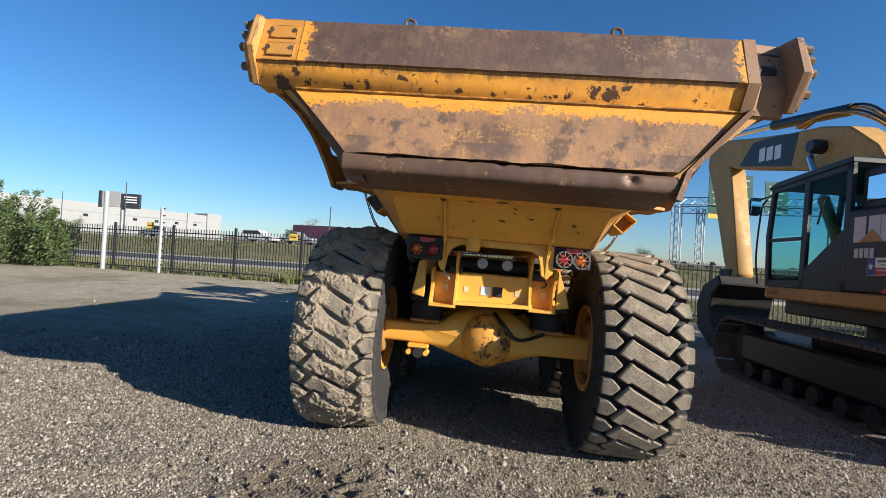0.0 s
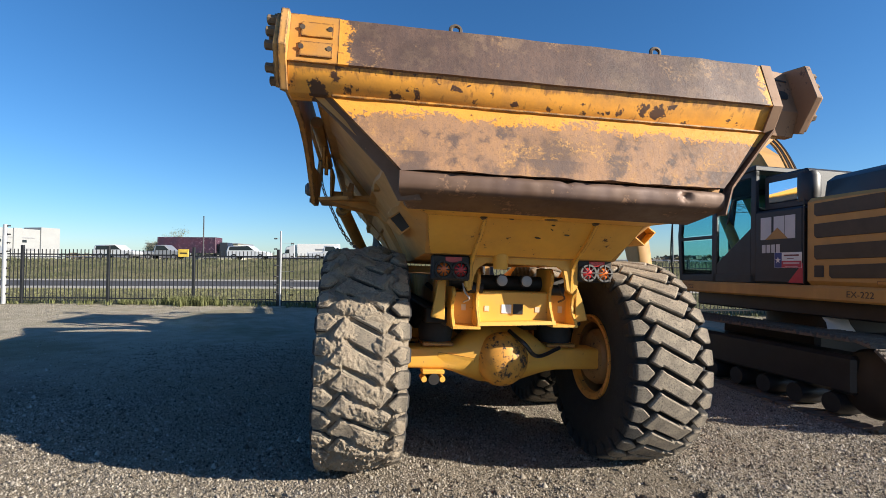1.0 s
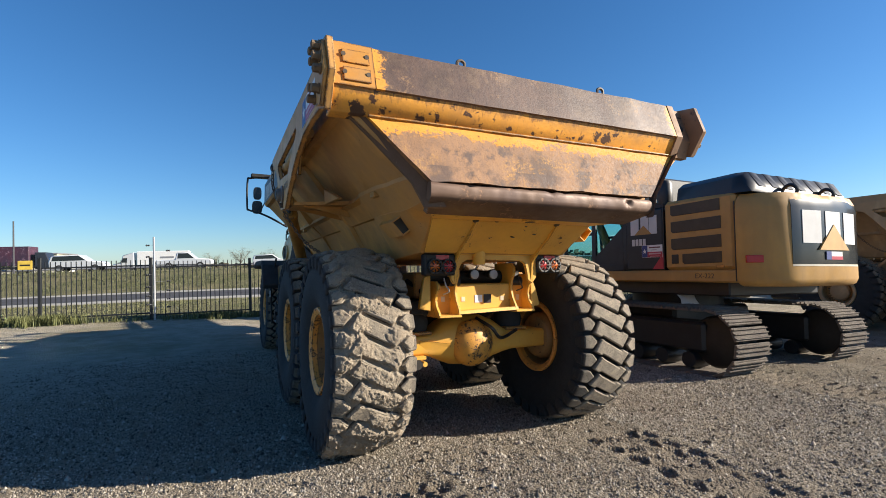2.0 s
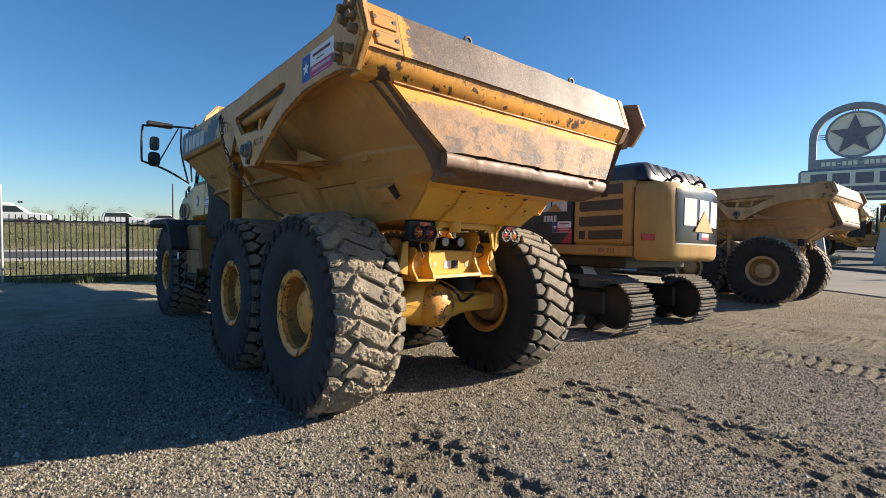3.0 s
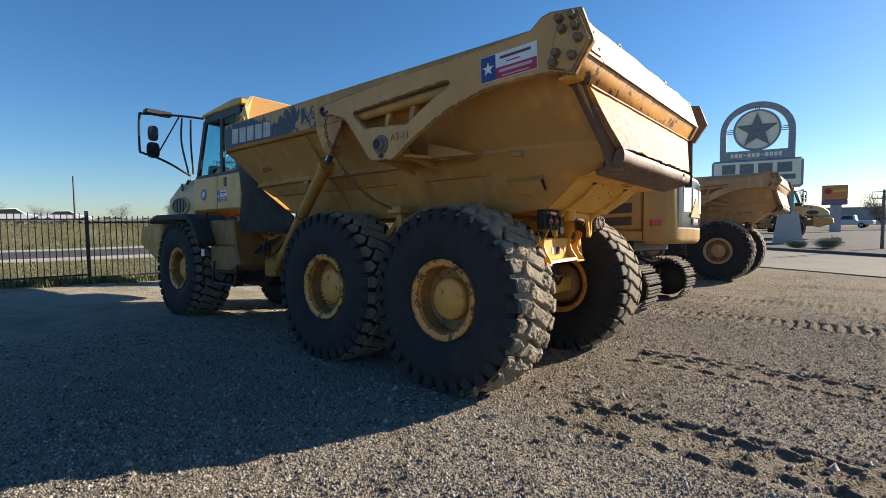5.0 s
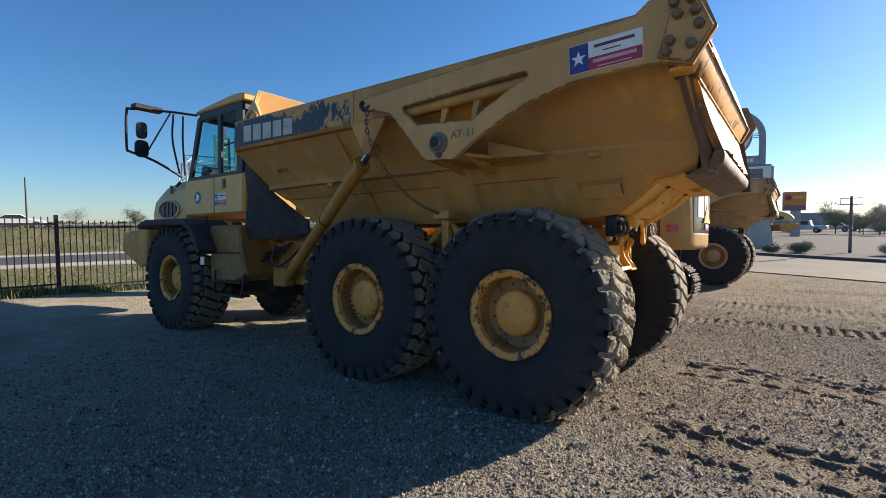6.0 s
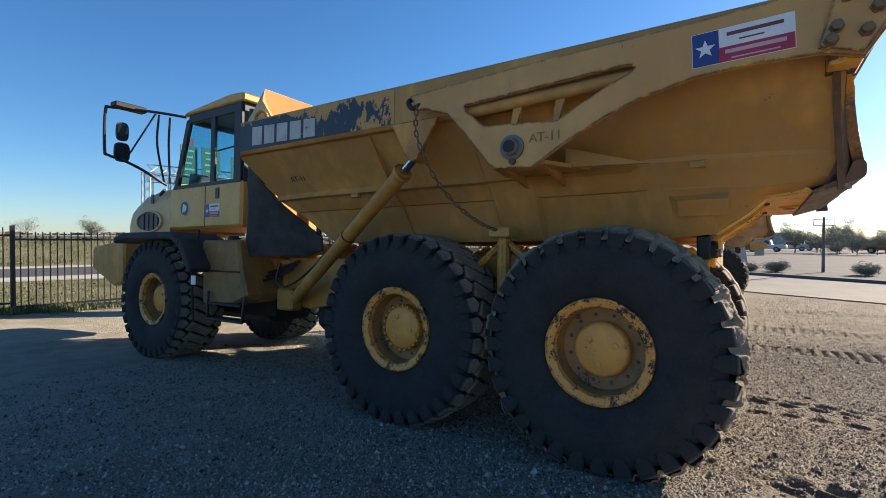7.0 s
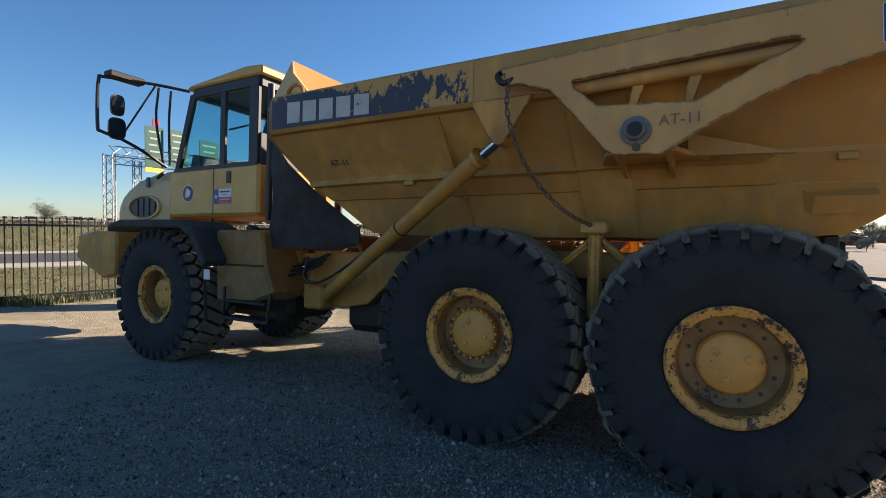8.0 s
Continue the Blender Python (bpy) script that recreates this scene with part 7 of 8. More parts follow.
def make_plant(name, height, spread, trunk_r, leaf, count, seed, leafmat, bare=0.25, limbs=7):
    """A tree or bush: tapered trunk, limbs, and many small leaves gathered round the limb ends."""
    rng = random.Random(seed)
    bm = bmesh.new()
    tips = []
    fork = height * bare
    tube(arc([(0, 0, -0.1), (rng.uniform(-.1, .1), rng.uniform(-.1, .1), fork), (rng.uniform(-.2, .2) * spread, rng.uniform(-.2, .2) * spread, height * 0.75)], 4), trunk_r, 8, bm, 0.25)
    for k in range(limbs):
        a = k * 2.4 + rng.uniform(-0.4, 0.4)
        z0 = fork * rng.uniform(0.6, 1.3)
        reach = spread * rng.uniform(0.55, 1.0)
        top = height * rng.uniform(0.55, 0.98)
        mid = (reach * 0.45 * math.cos(a), reach * 0.45 * math.sin(a), z0 + (top - z0) * 0.45)
        end = (reach * math.cos(a), reach * math.sin(a), top)
        tube(arc([(0, 0, z0), mid, end], 4), trunk_r * 0.45, 6, bm, 0.2)
        for t in (0.35, 0.55, 0.75, 0.9, 1.0):
            p = Vector(mid).lerp(Vector(end), (t - 0.35) / 0.65)
            tips.append(p)
            for _ in range(2):
                q = p + Vector((rng.gauss(0, 0.22), rng.gauss(0, 0.22), rng.gauss(0.05, 0.16))) * spread
                tips.append(q)
                tube([p, q], trunk_r * 0.12, 4, bm, 0.4)
    vs, fs = [], []
    for _ in range(count):
        c = rng.choice(tips)
        p = c + Vector((rng.gauss(0, 1), rng.gauss(0, 1), rng.gauss(0, 0.8))) * spread * 0.13
        if p.z < 0.05:
            continue
        n = Vector((rng.gauss(0, 1), rng.gauss(0, 1), rng.gauss(0.4, 1))).normalized()
        u = n.orthogonal().normalized() * leaf * rng.uniform(0.6, 1.3)
        w = n.cross(u) * 0.36
        i = len(vs)
        vs += [p - u, p + w, p + u, p - w]
        fs.append((i, i + 1, i + 2, i + 3))
    trunk = part("trunk", bm, M_bark)
    me = bpy.data.meshes.new("crown")
    me.from_pydata(vs, [], fs)
    me.materials.append(leafmat)
    top = new(name)
    trunk.parent = top
    crown = new("crown", me)
    crown.parent = top
    return top


def make_bush(height, spread, seed):
    """Many upright shoots from one stool, leafy from the ground up, thinning at their tips."""
    rng = random.Random(seed)
    bm, vs, fs = bmesh.new(), [], []
    for k in range(34):
        a, r = rng.uniform(0, 2 * math.pi), spread * math.sqrt(rng.random())
        tall = height * rng.uniform(0.45, 1.0) * (1.0 - 0.35 * r / spread)
        foot = Vector((0.35 * r * math.cos(a), 0.35 * r * math.sin(a), -0.05))
        tip = Vector((r * math.cos(a), r * math.sin(a), tall))
        bend = foot.lerp(tip, 0.5) + Vector((rng.gauss(0, 0.12), rng.gauss(0, 0.12), 0.15))
        path = arc([foot, bend, tip], 5)
        tube(path, 0.018, 5, bm, 0.25)
        for _ in range(int(620 * tall / height)):
            u = rng.random() ** 0.85
            c = path[min(int(u * len(path)), len(path) - 1)]
            p = c + Vector((rng.gauss(0, 1), rng.gauss(0, 1), rng.gauss(0, 1))) * (0.42 * (1 - u) + 0.1) * 0.6
            if p.z < 0.03:
                continue
            nrm = Vector((rng.gauss(0, 1), rng.gauss(0, 1), rng.gauss(0.5, 0.8))).normalized()
            w1 = nrm.orthogonal().normalized() * 0.06 * rng.uniform(0.6, 1.3)
            w2 = nrm.cross(w1) * 0.42
            i = len(vs)
            vs += [p - w1, p + w2, p + w1, p - w2]
            fs.append((i, i + 1, i + 2, i + 3))
    top = new("bush")
    part("trunk", bm, M_bark, top)
    me = bpy.data.meshes.new("crown")
    me.from_pydata(vs, [], fs)
    me.materials.append(M_leaf)
    crown = new("crown", me)
    crown.parent = top
    return top


for x, y, h, s, seed in ((-18.2, 13.1, 3.7, 1.5, 1), (-20.3, 13.4, 4.4, 1.9, 2), (-16.6, 13.2, 2.3, 1.0, 3)):
    b = make_bush(h, s, seed)
    b.location = (x, y, ground_z(x, y))
    tagged(b, "leafy green bush with upright shoots beside the fence", "bush", "bushes at the fence")


# ---- roads and driveway ----
def draped(name, corners, material, lift, nu, nv, label):
    """A strip between four corners, laid over the ground."""
    a, b, c, d = (Vector((*p, 0)) for p in corners)
    bm = bmesh.new()
    grid = []
    for i in range(nu + 1):
        row = []
        for j in range(nv + 1):
            p = a.lerp(b, i / nu).lerp(d.lerp(c, i / nu), j / nv)
            row.append(bm.verts.new((p.x, p.y, ground_z(p.x, p.y) + lift)))
        grid.append(row)
    for i in range(nu):
        for j in range(nv):
            bm.faces.new((grid[i][j], grid[i + 1][j], grid[i + 1][j + 1], grid[i][j + 1]))
    got = bmesh.ops.extrude_face_region(bm, geom=bm.faces[:])
    for v in got["geom"]:
        if isinstance(v, bmesh.types.BMVert):
            v.co.z -= 0.25
    return tagged(part(name, bm, material), label, kind="structure")


def paving(name, a, c, scale=0.6):
    m, n, l, b = shader(name, 0.95)
    b.inputs["Specular IOR Level"].default_value = 0.1
    v = coords(n, l)
    big, mid, fine = noise_tex(n, l, v, scale, 6), noise_tex(n, l, v, scale * 6, 8, 0.7), noise_tex(n, l, v, 60, 4)
    col = mix(n, l, ramp(n, l, big, 0.35, 0.65), a, c)
    col = mix(n, l, math_node(n, l, "MULTIPLY", ramp(n, l, mid, 0.5, 0.75), 0.4), col, tuple(x * 0.55 for x in a))
    col = mix(n, l, math_node(n, l, "MULTIPLY", fine, 0.25), col, tuple(x * 0.6 for x in c))
    l.new(col, b.inputs["Base Color"])
    bump(n, l, b, fine, 0.2, 0.004)
    return m


M_concrete = paving("worn_concrete", (0.3, 0.275, 0.235), (0.25, 0.228, 0.195))
M_shoulder = paving("pale_road_shoulder", (0.43, 0.41, 0.36), (0.36, 0.34, 0.3))
M_asphalt = paving("asphalt", (0.07, 0.07, 0.075), (0.095, 0.092, 0.095))
M_lot = paving("old_parking_asphalt", (0.105, 0.1, 0.095), (0.14, 0.132, 0.125))
M_kerb = paving("dark_kerb", (0.12, 0.115, 0.11), (0.16, 0.15, 0.14))


def across(d, x):
    return (x, d - 0.14 * x)


draped("frontage_shoulder_near", (across(22.6, -160), across(22.6, 120), across(24.6, 120), across(24.6, -160)), M_shoulder, 0.05, 140, 1, "pale concrete road shoulder")
draped("frontage_road", (across(24.6, -160), across(24.6, 120), across(32.6, 120), across(32.6, -160)), M_asphalt, 0.045, 140, 3, "grey asphalt frontage road")
draped("frontage_shoulder_far", (across(32.6, -160), across(32.6, 120), across(35.2, 120), across(35.2, -160)), M_shoulder, 0.05, 140, 1, "pale concrete road shoulder")
draped("highway", (across(52.5, -300), across(52.5, 240), across(79, 240), across(79, -300)), M_lot, 0.06, 160, 2, "pale grey highway on a low bank")
# driveway beside the yard, with a kerb and the lot behind it
draped("driveway", ((-14.0, -46.0), (26.5, 18.0), (34.5, 18.0), (-6.0, -46.0)), M_concrete, 0.035, 60, 8, "pale worn concrete driveway")
draped("kerb", ((-6.0, -46.0), (34.5, 18.0), (34.9, 18.0), (-5.6, -46.0)), M_kerb, 0.15, 60, 1, "low dark kerb along the driveway")
draped("parking_lot", ((-5.6, -46.0), (34.9, 18.0), (120, 18.0), (120, -70.0)), M_lot, 0.06, 40, 40, "old grey asphalt lot")
# guard rail along the highway
gr = bmesh.new()
for k in range(-60, 40):
    xx = k * 4.0
    yy = 60.5 - 0.14 * xx
    box(xx - 0.06, xx + 0.06, yy - 0.06, yy + 0.06, ground_z(xx, yy) - 0.2, ground_z(xx, yy) + 0.48, 0, gr)
rail_z = [Vector((k * 8.0, 60.4 - 0.14 * k * 8.0, ground_z(k * 8.0, 60.4 - 0.14 * k * 8.0) + 0.4)) for k in range(-30, 20)]
tube(rail_z, 0.09, 6, gr)
tagged(part("guard_rail", gr, M_grey), "grey steel guard rail along the highway", "guard rail", kind="stuff")


# ---- pylon sign ----
# frame and letters are dark tones lightened to hold the haze
M_signgrey = plain("hazed_sign_frame", (0.27, 0.3, 0.33), 0.6)
M_signface = plain("pale_sign_face", (0.8, 0.8, 0.62), 0.4, vary=0.06)
M_signtext = plain("hazed_sign_letters", (0.16, 0.18, 0.195), 0.6)


M_pedestal = paving("pale_cast_concrete", (0.55, 0.52, 0.46), (0.47, 0.44, 0.39))


def make_pylon():
    top = new("pylon_sign")
    # local: the board looks to -y
    for px in (-1.5, 1.5):
        part("pedestal", loft([[(px - 0.75, -0.4, -0.3), (px + 0.75, -0.4, -0.3), (px + 0.75, 0.4, -0.3), (px - 0.75, 0.4, -0.3)], [(px - 0.42, -0.3, 2.0), (px + 0.42, -0.3, 2.0), (px + 0.42, 0.3, 2.0), (px - 0.42, 0.3, 2.0)]]), M_pedestal, top, "tapered pale concrete pedestal", smooth=10)
        part("post", box(px - 0.18, px + 0.22, -0.15, 0.15, 1.9, 3.4, 0.02), M_signgrey, top)
    board = part("sign_board", box(-2.1, 2.1, -0.28, 0.28, 3.3, 4.85, 0.12), M_signgrey, top)
    part("sign_face", box(-1.98, 1.98, -0.3, -0.27, 3.4, 4.75, 0.1), M_signface, board, "pale sign face with dark blocks of lettering")
    for k in range(4):
        part("letter_block", box(-1.6 + k * 0.85, -0.95 + k * 0.85, -0.315, -0.29, 4.1, 4.62, 0.02), M_signtext, board)
    part("letter_block", box(-0.9, 1.75, -0.315, -0.29, 3.72, 3.98, 0.02), M_signtext, board)
    part("letter_block", box(-0.7, 1.2, -0.315, -0.29, 3.5, 3.6, 0.01), M_signtext, board)
    # arch with the disc and star
    outer = [(-1.72, 4.85), (-1.72, 6.35)] + [(-1.72 * math.cos(a), 6.35 + 1.6 * math.sin(a)) for a in [k * math.pi / 20 for k in range(1, 20)]] + [(1.72, 6.35), (1.72, 4.85)]
    inner = [(-1.42, 5.35), (-1.42, 6.35)] + [(-1.42 * math.cos(a), 6.35 + 1.33 * math.sin(a)) for a in [k * math.pi / 20 for k in range(1, 20)]] + [(1.42, 6.35), (1.42, 5.35)]
    arch = part("arch", prism(outer, "y", -0.2, 0.2, 0.02, holes=(inner,)), M_signgrey, top, "dark arched frame")
    for k in range(12):
        if k not in (3, 7):
            part("number_block", box(-1.2 + 0.2 * k, -1.05 + 0.2 * k, -0.215, -0.19, 5.0, 5.2, 0.005), M_signface, arch)
        else:
            part("number_block", box(-1.18 + 0.2 * k, -1.07 + 0.2 * k, -0.215, -0.19, 5.08, 5.12, 0.005), M_signface, arch)
    disc = part("disc", lathe([(0.98, -0.1), (1.06, -0.12), (1.06, 0.12), (0.98, 0.1)], "y", 40, (0, 0, 6.45)), M_signface, arch, "grey disc")
    part("disc_rim", lathe([(1.0, -0.14), (1.1, -0.14), (1.1, 0.14), (1.0, 0.14)], "y", 40, (0, 0, 6.45), closed=True), M_signgrey, arch)
    star = []
    for k in range(10):
        r = 0.98 if k % 2 == 0 else 0.4
        star.append((r * math.sin(k * math.pi / 5), 6.42 + r * math.cos(k * math.pi / 5)))
    part("star", prism(star, "y", -0.17, -0.1, 0.01), M_signtext, arch, "dark five-pointed star")
    for dx, dz in ((1, 0), (-1, 0), (0, 1), (0, -1)):
        for o in (-0.1, 0.0, 0.1):
            a = (dx * 1.05 + (o if dx == 0 else 0), 0, 6.45 + dz * 1.05 + (o if dz == 0 else 0))
            b = (dx * 1.45 + (o if dx == 0 else 0), 0, 6.45 + dz * 1.25 + (o if dz == 0 else 0))
            part("spoke", tube([a, b], 0.02, 6), M_signgrey, arch)
    top.matrix_basis = pose(29.4, 1.7, -0.3, 0, 0, -82) @ Matrix.Scale(1.08, 4)
    return tagged(top, "tall pylon sign with an arch, a star and a lettered board", "sign")


make_pylon()


# ---- vehicles on the highway and in the lot ----
M_cars = {"white": plain("white_car_paint", (0.56, 0.58, 0.6), 0.25, vary=0.04), "red": plain("dark_red_car_paint", (0.22, 0.02, 0.025), 0.25, vary=0.05),
          "dark": plain("dark_car_paint", (0.03, 0.035, 0.045), 0.25, vary=0.05), "silver": plain("silver_car_paint", (0.35, 0.36, 0.37), 0.3, 0.4, 0.05)}
M_carglass = plain("dark_car_glass", (0.015, 0.02, 0.025), 0.08, vary=0.1)
M_cartyre = plain("car_tyre", (0.02, 0.02, 0.02), 0.8)


def make_car(kind, paint):
    """A car seen from afar; nose towards +x."""
    top = new(kind)
    if kind == "pickup_truck":
        prof = [(-2.7, 0.45), (-2.72, 1.0), (-0.9, 1.02), (-0.75, 1.75), (0.45, 1.78), (1.15, 1.12), (2.55, 1.02), (2.72, 0.8), (2.7, 0.42)]
        glass = [(-0.65, 1.12), (-0.58, 1.66), (0.38, 1.68), (0.95, 1.14)]
    elif kind == "suv":
        prof = [(-2.35, 0.4), (-2.4, 1.0), (-2.2, 1.62), (0.2, 1.74), (1.0, 1.12), (2.2, 0.98), (2.4, 0.75), (2.38, 0.38)]
        glass = [(-2.1, 1.12), (-1.98, 1.55), (0.12, 1.64), (0.78, 1.14)]
    else:
        prof = [(-2.35, 0.35), (-2.4, 0.92), (-1.6, 1.02), (-0.9, 1.42), (0.35, 1.46), (1.15, 0.98), (2.2, 0.85), (2.38, 0.62), (2.36, 0.33)]
        glass = [(-1.4, 1.02), (-0.85, 1.36), (0.3, 1.39), (0.92, 1.0)]
    body = part("body", prism(prof, "y", -0.9, 0.9, 0.09), M_cars[paint], top)
    for s in (-1, 1):
        part("side_glass", prism(glass, "y", s * 0.9, s * 0.906), M_carglass, body)
    a, b = prof[-5] if kind == "pickup_truck" else prof[-5], prof[-4]
    part("windscreen", prism([(glass[2][0] + 0.1, glass[2][1]), (glass[3][0] + 0.12, glass[3][1]), (glass[3][0] + 0.17, glass[3][1]), (glass[2][0] + 0.15, glass[2][1])], "y", -0.75, 0.75), M_carglass, body)
    for wx in (-1.5, 1.55):
        for s in (-1, 1):
            w = part("wheel", lathe([(0.2, s * 0.93), (0.34, s * 0.93), (0.36, s * 0.88), (0.36, s * 0.7), (0.2, s * 0.7)], "y", 18, (wx, 0, 0.36)), M_cartyre, top)
            part("rim", lathe([(0.21, s * 0.935), (0.19, s * 0.92), (0.0001, s * 0.93)], "y", 12, (wx, 0, 0.36)), M_grey, w)
    part("lamp", box(2.3, 2.4, -0.8, -0.5, 0.68, 0.8, 0.02), M_lampglass, body)
    return top


def make_semi(paint, trailer_mat):
    top = new("semi_truck")
    cabp = part("tractor", prism([(5.2, 0.6), (5.2, 1.5), (6.6, 1.7), (7.0, 3.3), (9.0, 3.9), (9.1, 0.6)], "y", -1.2, 1.2, 0.12), M_cars[paint], top)
    for s in (-1, 1):
        part("side_glass", prism([(6.75, 1.8), (7.0, 2.7), (7.8, 2.75), (7.8, 1.8)], "y", s * 1.2, s * 1.207), M_carglass, cabp)
    part("trailer", box(9.6, 19.2, -1.28, 1.28, 1.2, 4.05, 0.06), trailer_mat, top, "boxy semi trailer")
    part("trailer_mark", box(13.8, 16.4, -1.29, -1.28, 2.5, 2.9, 0), M_grey, top)
    part("trailer_skirt", box(12.5, 19.5, -1.2, -1.1, 0.5, 1.2, 0.02), M_grey, top)
    for wx in (5.9, 8.5, 9.7, 16.9, 18.0):
        for s in (-1, 1):
            part("wheel", lathe([(0.25, s * 1.25), (0.5, s * 1.25), (0.52, s * 1.15), (0.52, s * 0.7), (0.25, s * 0.7)], "y", 18, (wx, 0, 0.5)), M_cartyre, top)
    return top


def on_highway(ob, x, d, flip=False):
    y = d - 0.14 * x
    ob.matrix_basis = pose(x, y, ground_z(x, y) + 0.06, 0, 0, -8 + (180 if flip else 0))
    return ob


cars = {}
for kind, paint, x, d, flip in (("suv", "white", -29.3, 54, False), ("pickup_truck", "silver", -24.8, 56, False), ("suv", "white", -14.2, 54, False), ("pickup_truck", "white", -4.7, 55, False),
                                ("suv", "white", 5.3, 67, False), ("sedan", "white", 9.2, 65, False), ("suv", "silver", -47, 56, True)):
    key = (kind, paint)
    if key in cars:
        c = copy_thing(cars[key], Matrix())
    else:
        c = cars[key] = make_car(kind, paint)
    on_highway(c, x, d, flip)
    tagged(c, f"{paint} {kind.replace('_', ' ')} on the highway", {"suv": "car", "sedan": "car", "pickup_truck": "pickup truck"}[kind], "highway traffic")
semi = on_highway(make_semi("white", M_white), -25.5, 112)
tagged(semi, "white semi truck with a long white trailer on the highway", "truck", "highway traffic")
M_redtrailer = worn("dark_red_trailer", (0.075, 0.025, 0.04), (0.025, 0.022, 0.04), rust=(0.26, 0.16, 0.2), chips=0.56, dirt=(0.05, 0.03, 0.06), dirt_amount=0.6, scale=0.35)
box_t = new("box_trailer")
part("trailer_body", box(-4.5, 4.5, -1.25, 1.25, 1.1, 3.6, 0.05), M_redtrailer, box_t)
for wx in (-3.4, -2.3, 3.2):
    part("wheel", lathe([(0.25, -1.25), (0.5, -1.25), (0.5, 1.25), (0.25, 1.25)], "y", 18, (wx, 0, 0.5)), M_cartyre, box_t)
part("tractor", prism([(5.0, 0.6), (5.0, 2.8), (6.2, 2.8), (6.6, 1.7), (7.6, 1.5), (7.6, 0.6)], "y", -1.1, 1.1, 0.1), M_cars["dark"], box_t)
tagged(on_highway(box_t, -28.0, 74), "dark red printed box truck on the highway", "truck", "highway traffic")
for kind, paint, x, y, a in (("suv", "red", 78, -15.5, 75), ("pickup_truck", "white", 82, -2.5, 80), ("sedan", "silver", 90, -6.0, 85), ("suv", "white", 96, -10.5, 80)):
    key = (kind, paint)
    if key in cars:
        c = copy_thing(cars[key], Matrix())
    else:
        c = cars[key] = make_car(kind, paint)
    c.matrix_basis = pose(x, y, ground_z(x, y) + 0.06, 0, 0, a)
    tagged(c, f"{paint} {kind.replace('_', ' ')} parked in the lot", {"suv": "car", "sedan": "car", "pickup_truck": "pickup truck"}[kind], "parked cars")


# ---- road sign gantry ----
M_signgreen = plain("green_road_sign", (0.008, 0.08, 0.062), 0.5, vary=0.1)
M_signletter = plain("pale_road_sign_letters", (0.3, 0.4, 0.38), 0.6, vary=0.05)
gan = new("sign_gantry")
tr = bmesh.new()
gx0, gx1, gyy = 27.6, 62.0, 66.1
def lattice(p, q, w, n, bm):
    p, q = Vector(p), Vector(q)
    way = (q - p).normalized()
    s1 = way.orthogonal().normalized() * w
    s2 = way.cross(s1)
    corners = (s1 + s2, s1 - s2, -s1 - s2, -s1 + s2)
    for c in corners:
        tube([p + c, q + c], 0.07, 5, bm)
    for k in range(n):
        a, b = p.lerp(q, k / n), p.lerp(q, (k + 1) / n)
        for i in range(4):
            tube([a + corners[i], b + corners[(i + 1) % 4]], 0.04, 4, bm)
lattice((gx0, gyy, 1.6), (gx0, gyy, 10.5), 0.5, 7, tr)
lattice((gx0 + 3.1, gyy - 0.4, 1.6), (gx0 + 3.1, gyy - 0.4, 10.0), 0.4, 7, tr)
lattice((gx0, gyy, 10.4), (gx1, gyy - 4.8, 10.8), 0.8, 24, tr)
part("truss", tr, M_grey, gan, "grey lattice truss")
for a, b, z0, z1, mat in ((31.1, 33.5, 9.3, 14.6, M_signgreen), (33.9, 36.7, 9.6, 14.6, M_signgreen), (38.0, 41.0, 9.6, 13.8, M_signgreen), (31.1, 33.5, 8.6, 9.25, M_signyellow)):
    yb = gyy - 0.14 * (a - gx0) - 1.1
    panel = part("road_sign", prism([(a, z0), (b, z0), (b, z1), (a, z1)], "y", yb, yb + 0.1, 0.02), mat, gan)
    if mat is M_signgreen:
        for k in range(5):
            zz = z1 - 0.7 - k * 0.85
            part("word_bar", box(a + 0.45 + 0.15 * (k % 2), b - 0.45 - 0.2 * (k % 3), yb - 0.02, yb, zz - 0.11, zz + 0.11, 0), M_signletter, panel)
part("route_shield", box(32.0, 32.9, gyy - 1.7, gyy - 1.62, 14.7, 15.6, 0.02), M_red, gan)
tagged(gan, "lattice gantry with green road signs over the highway", "road sign")

# ---- warehouse, billboards, poles, far buildings ----
ware = new("warehouse")
M_warewall = plain("pale_warehouse_wall", (0.29, 0.3, 0.305), 0.8, vary=0.06, scale=0.3)
wb = part("wall", box(0, 150, -40, 0, -1, 11.8, 0.05), M_warewall, ware)
part("tower", box(-0.6, 7, -8, 0.6, -1, 12.8, 0.05), M_warewall, ware)
part("stripe", box(9, 150, 0.0, 0.08, 8.2, 8.6, 0), M_grey, wb)
part("stripe", box(9, 150, 0.0, 0.08, 3.6, 4.4, 0), M_grey, wb)
for k in range(15):
    part("window", box(12 + k * 9, 13.6 + k * 9, 0.0, 0.09, 6.6, 7.6, 0), M_carglass, wb)
for k in range(4):
    part("pilaster", box(14 + k * 34, 17 + k * 34, 0, 0.5, -1, 12.0, 0.03), M_warewall, wb)
ware.matrix_basis = pose(-123.8, 215, 1.8, 0, 0, -110.5)
tagged(ware, "long pale warehouse with a dark stripe far behind the highway", "warehouse")
bb = new("billboard")
for k, (z0, mat) in enumerate(((0, M_cars["dark"]),)):
    p = part("panel", box(-1.9, 2.4, -0.3, 0.3, 6.2, 9.6, 0.05), mat, bb, "dark advertising panel")
    for j in range(3):
        part("word_bar", box(-1.2 + j * 0.2, 1.7, -0.36, -0.3, 8.7 - j * 0.6, 8.95 - j * 0.6, 0), M_white, p)
part("panel", box(-6.1, -2.0, -0.3, 0.3, 6.4, 10.0, 0.05), M_warewall, bb, "pale advertising panel")
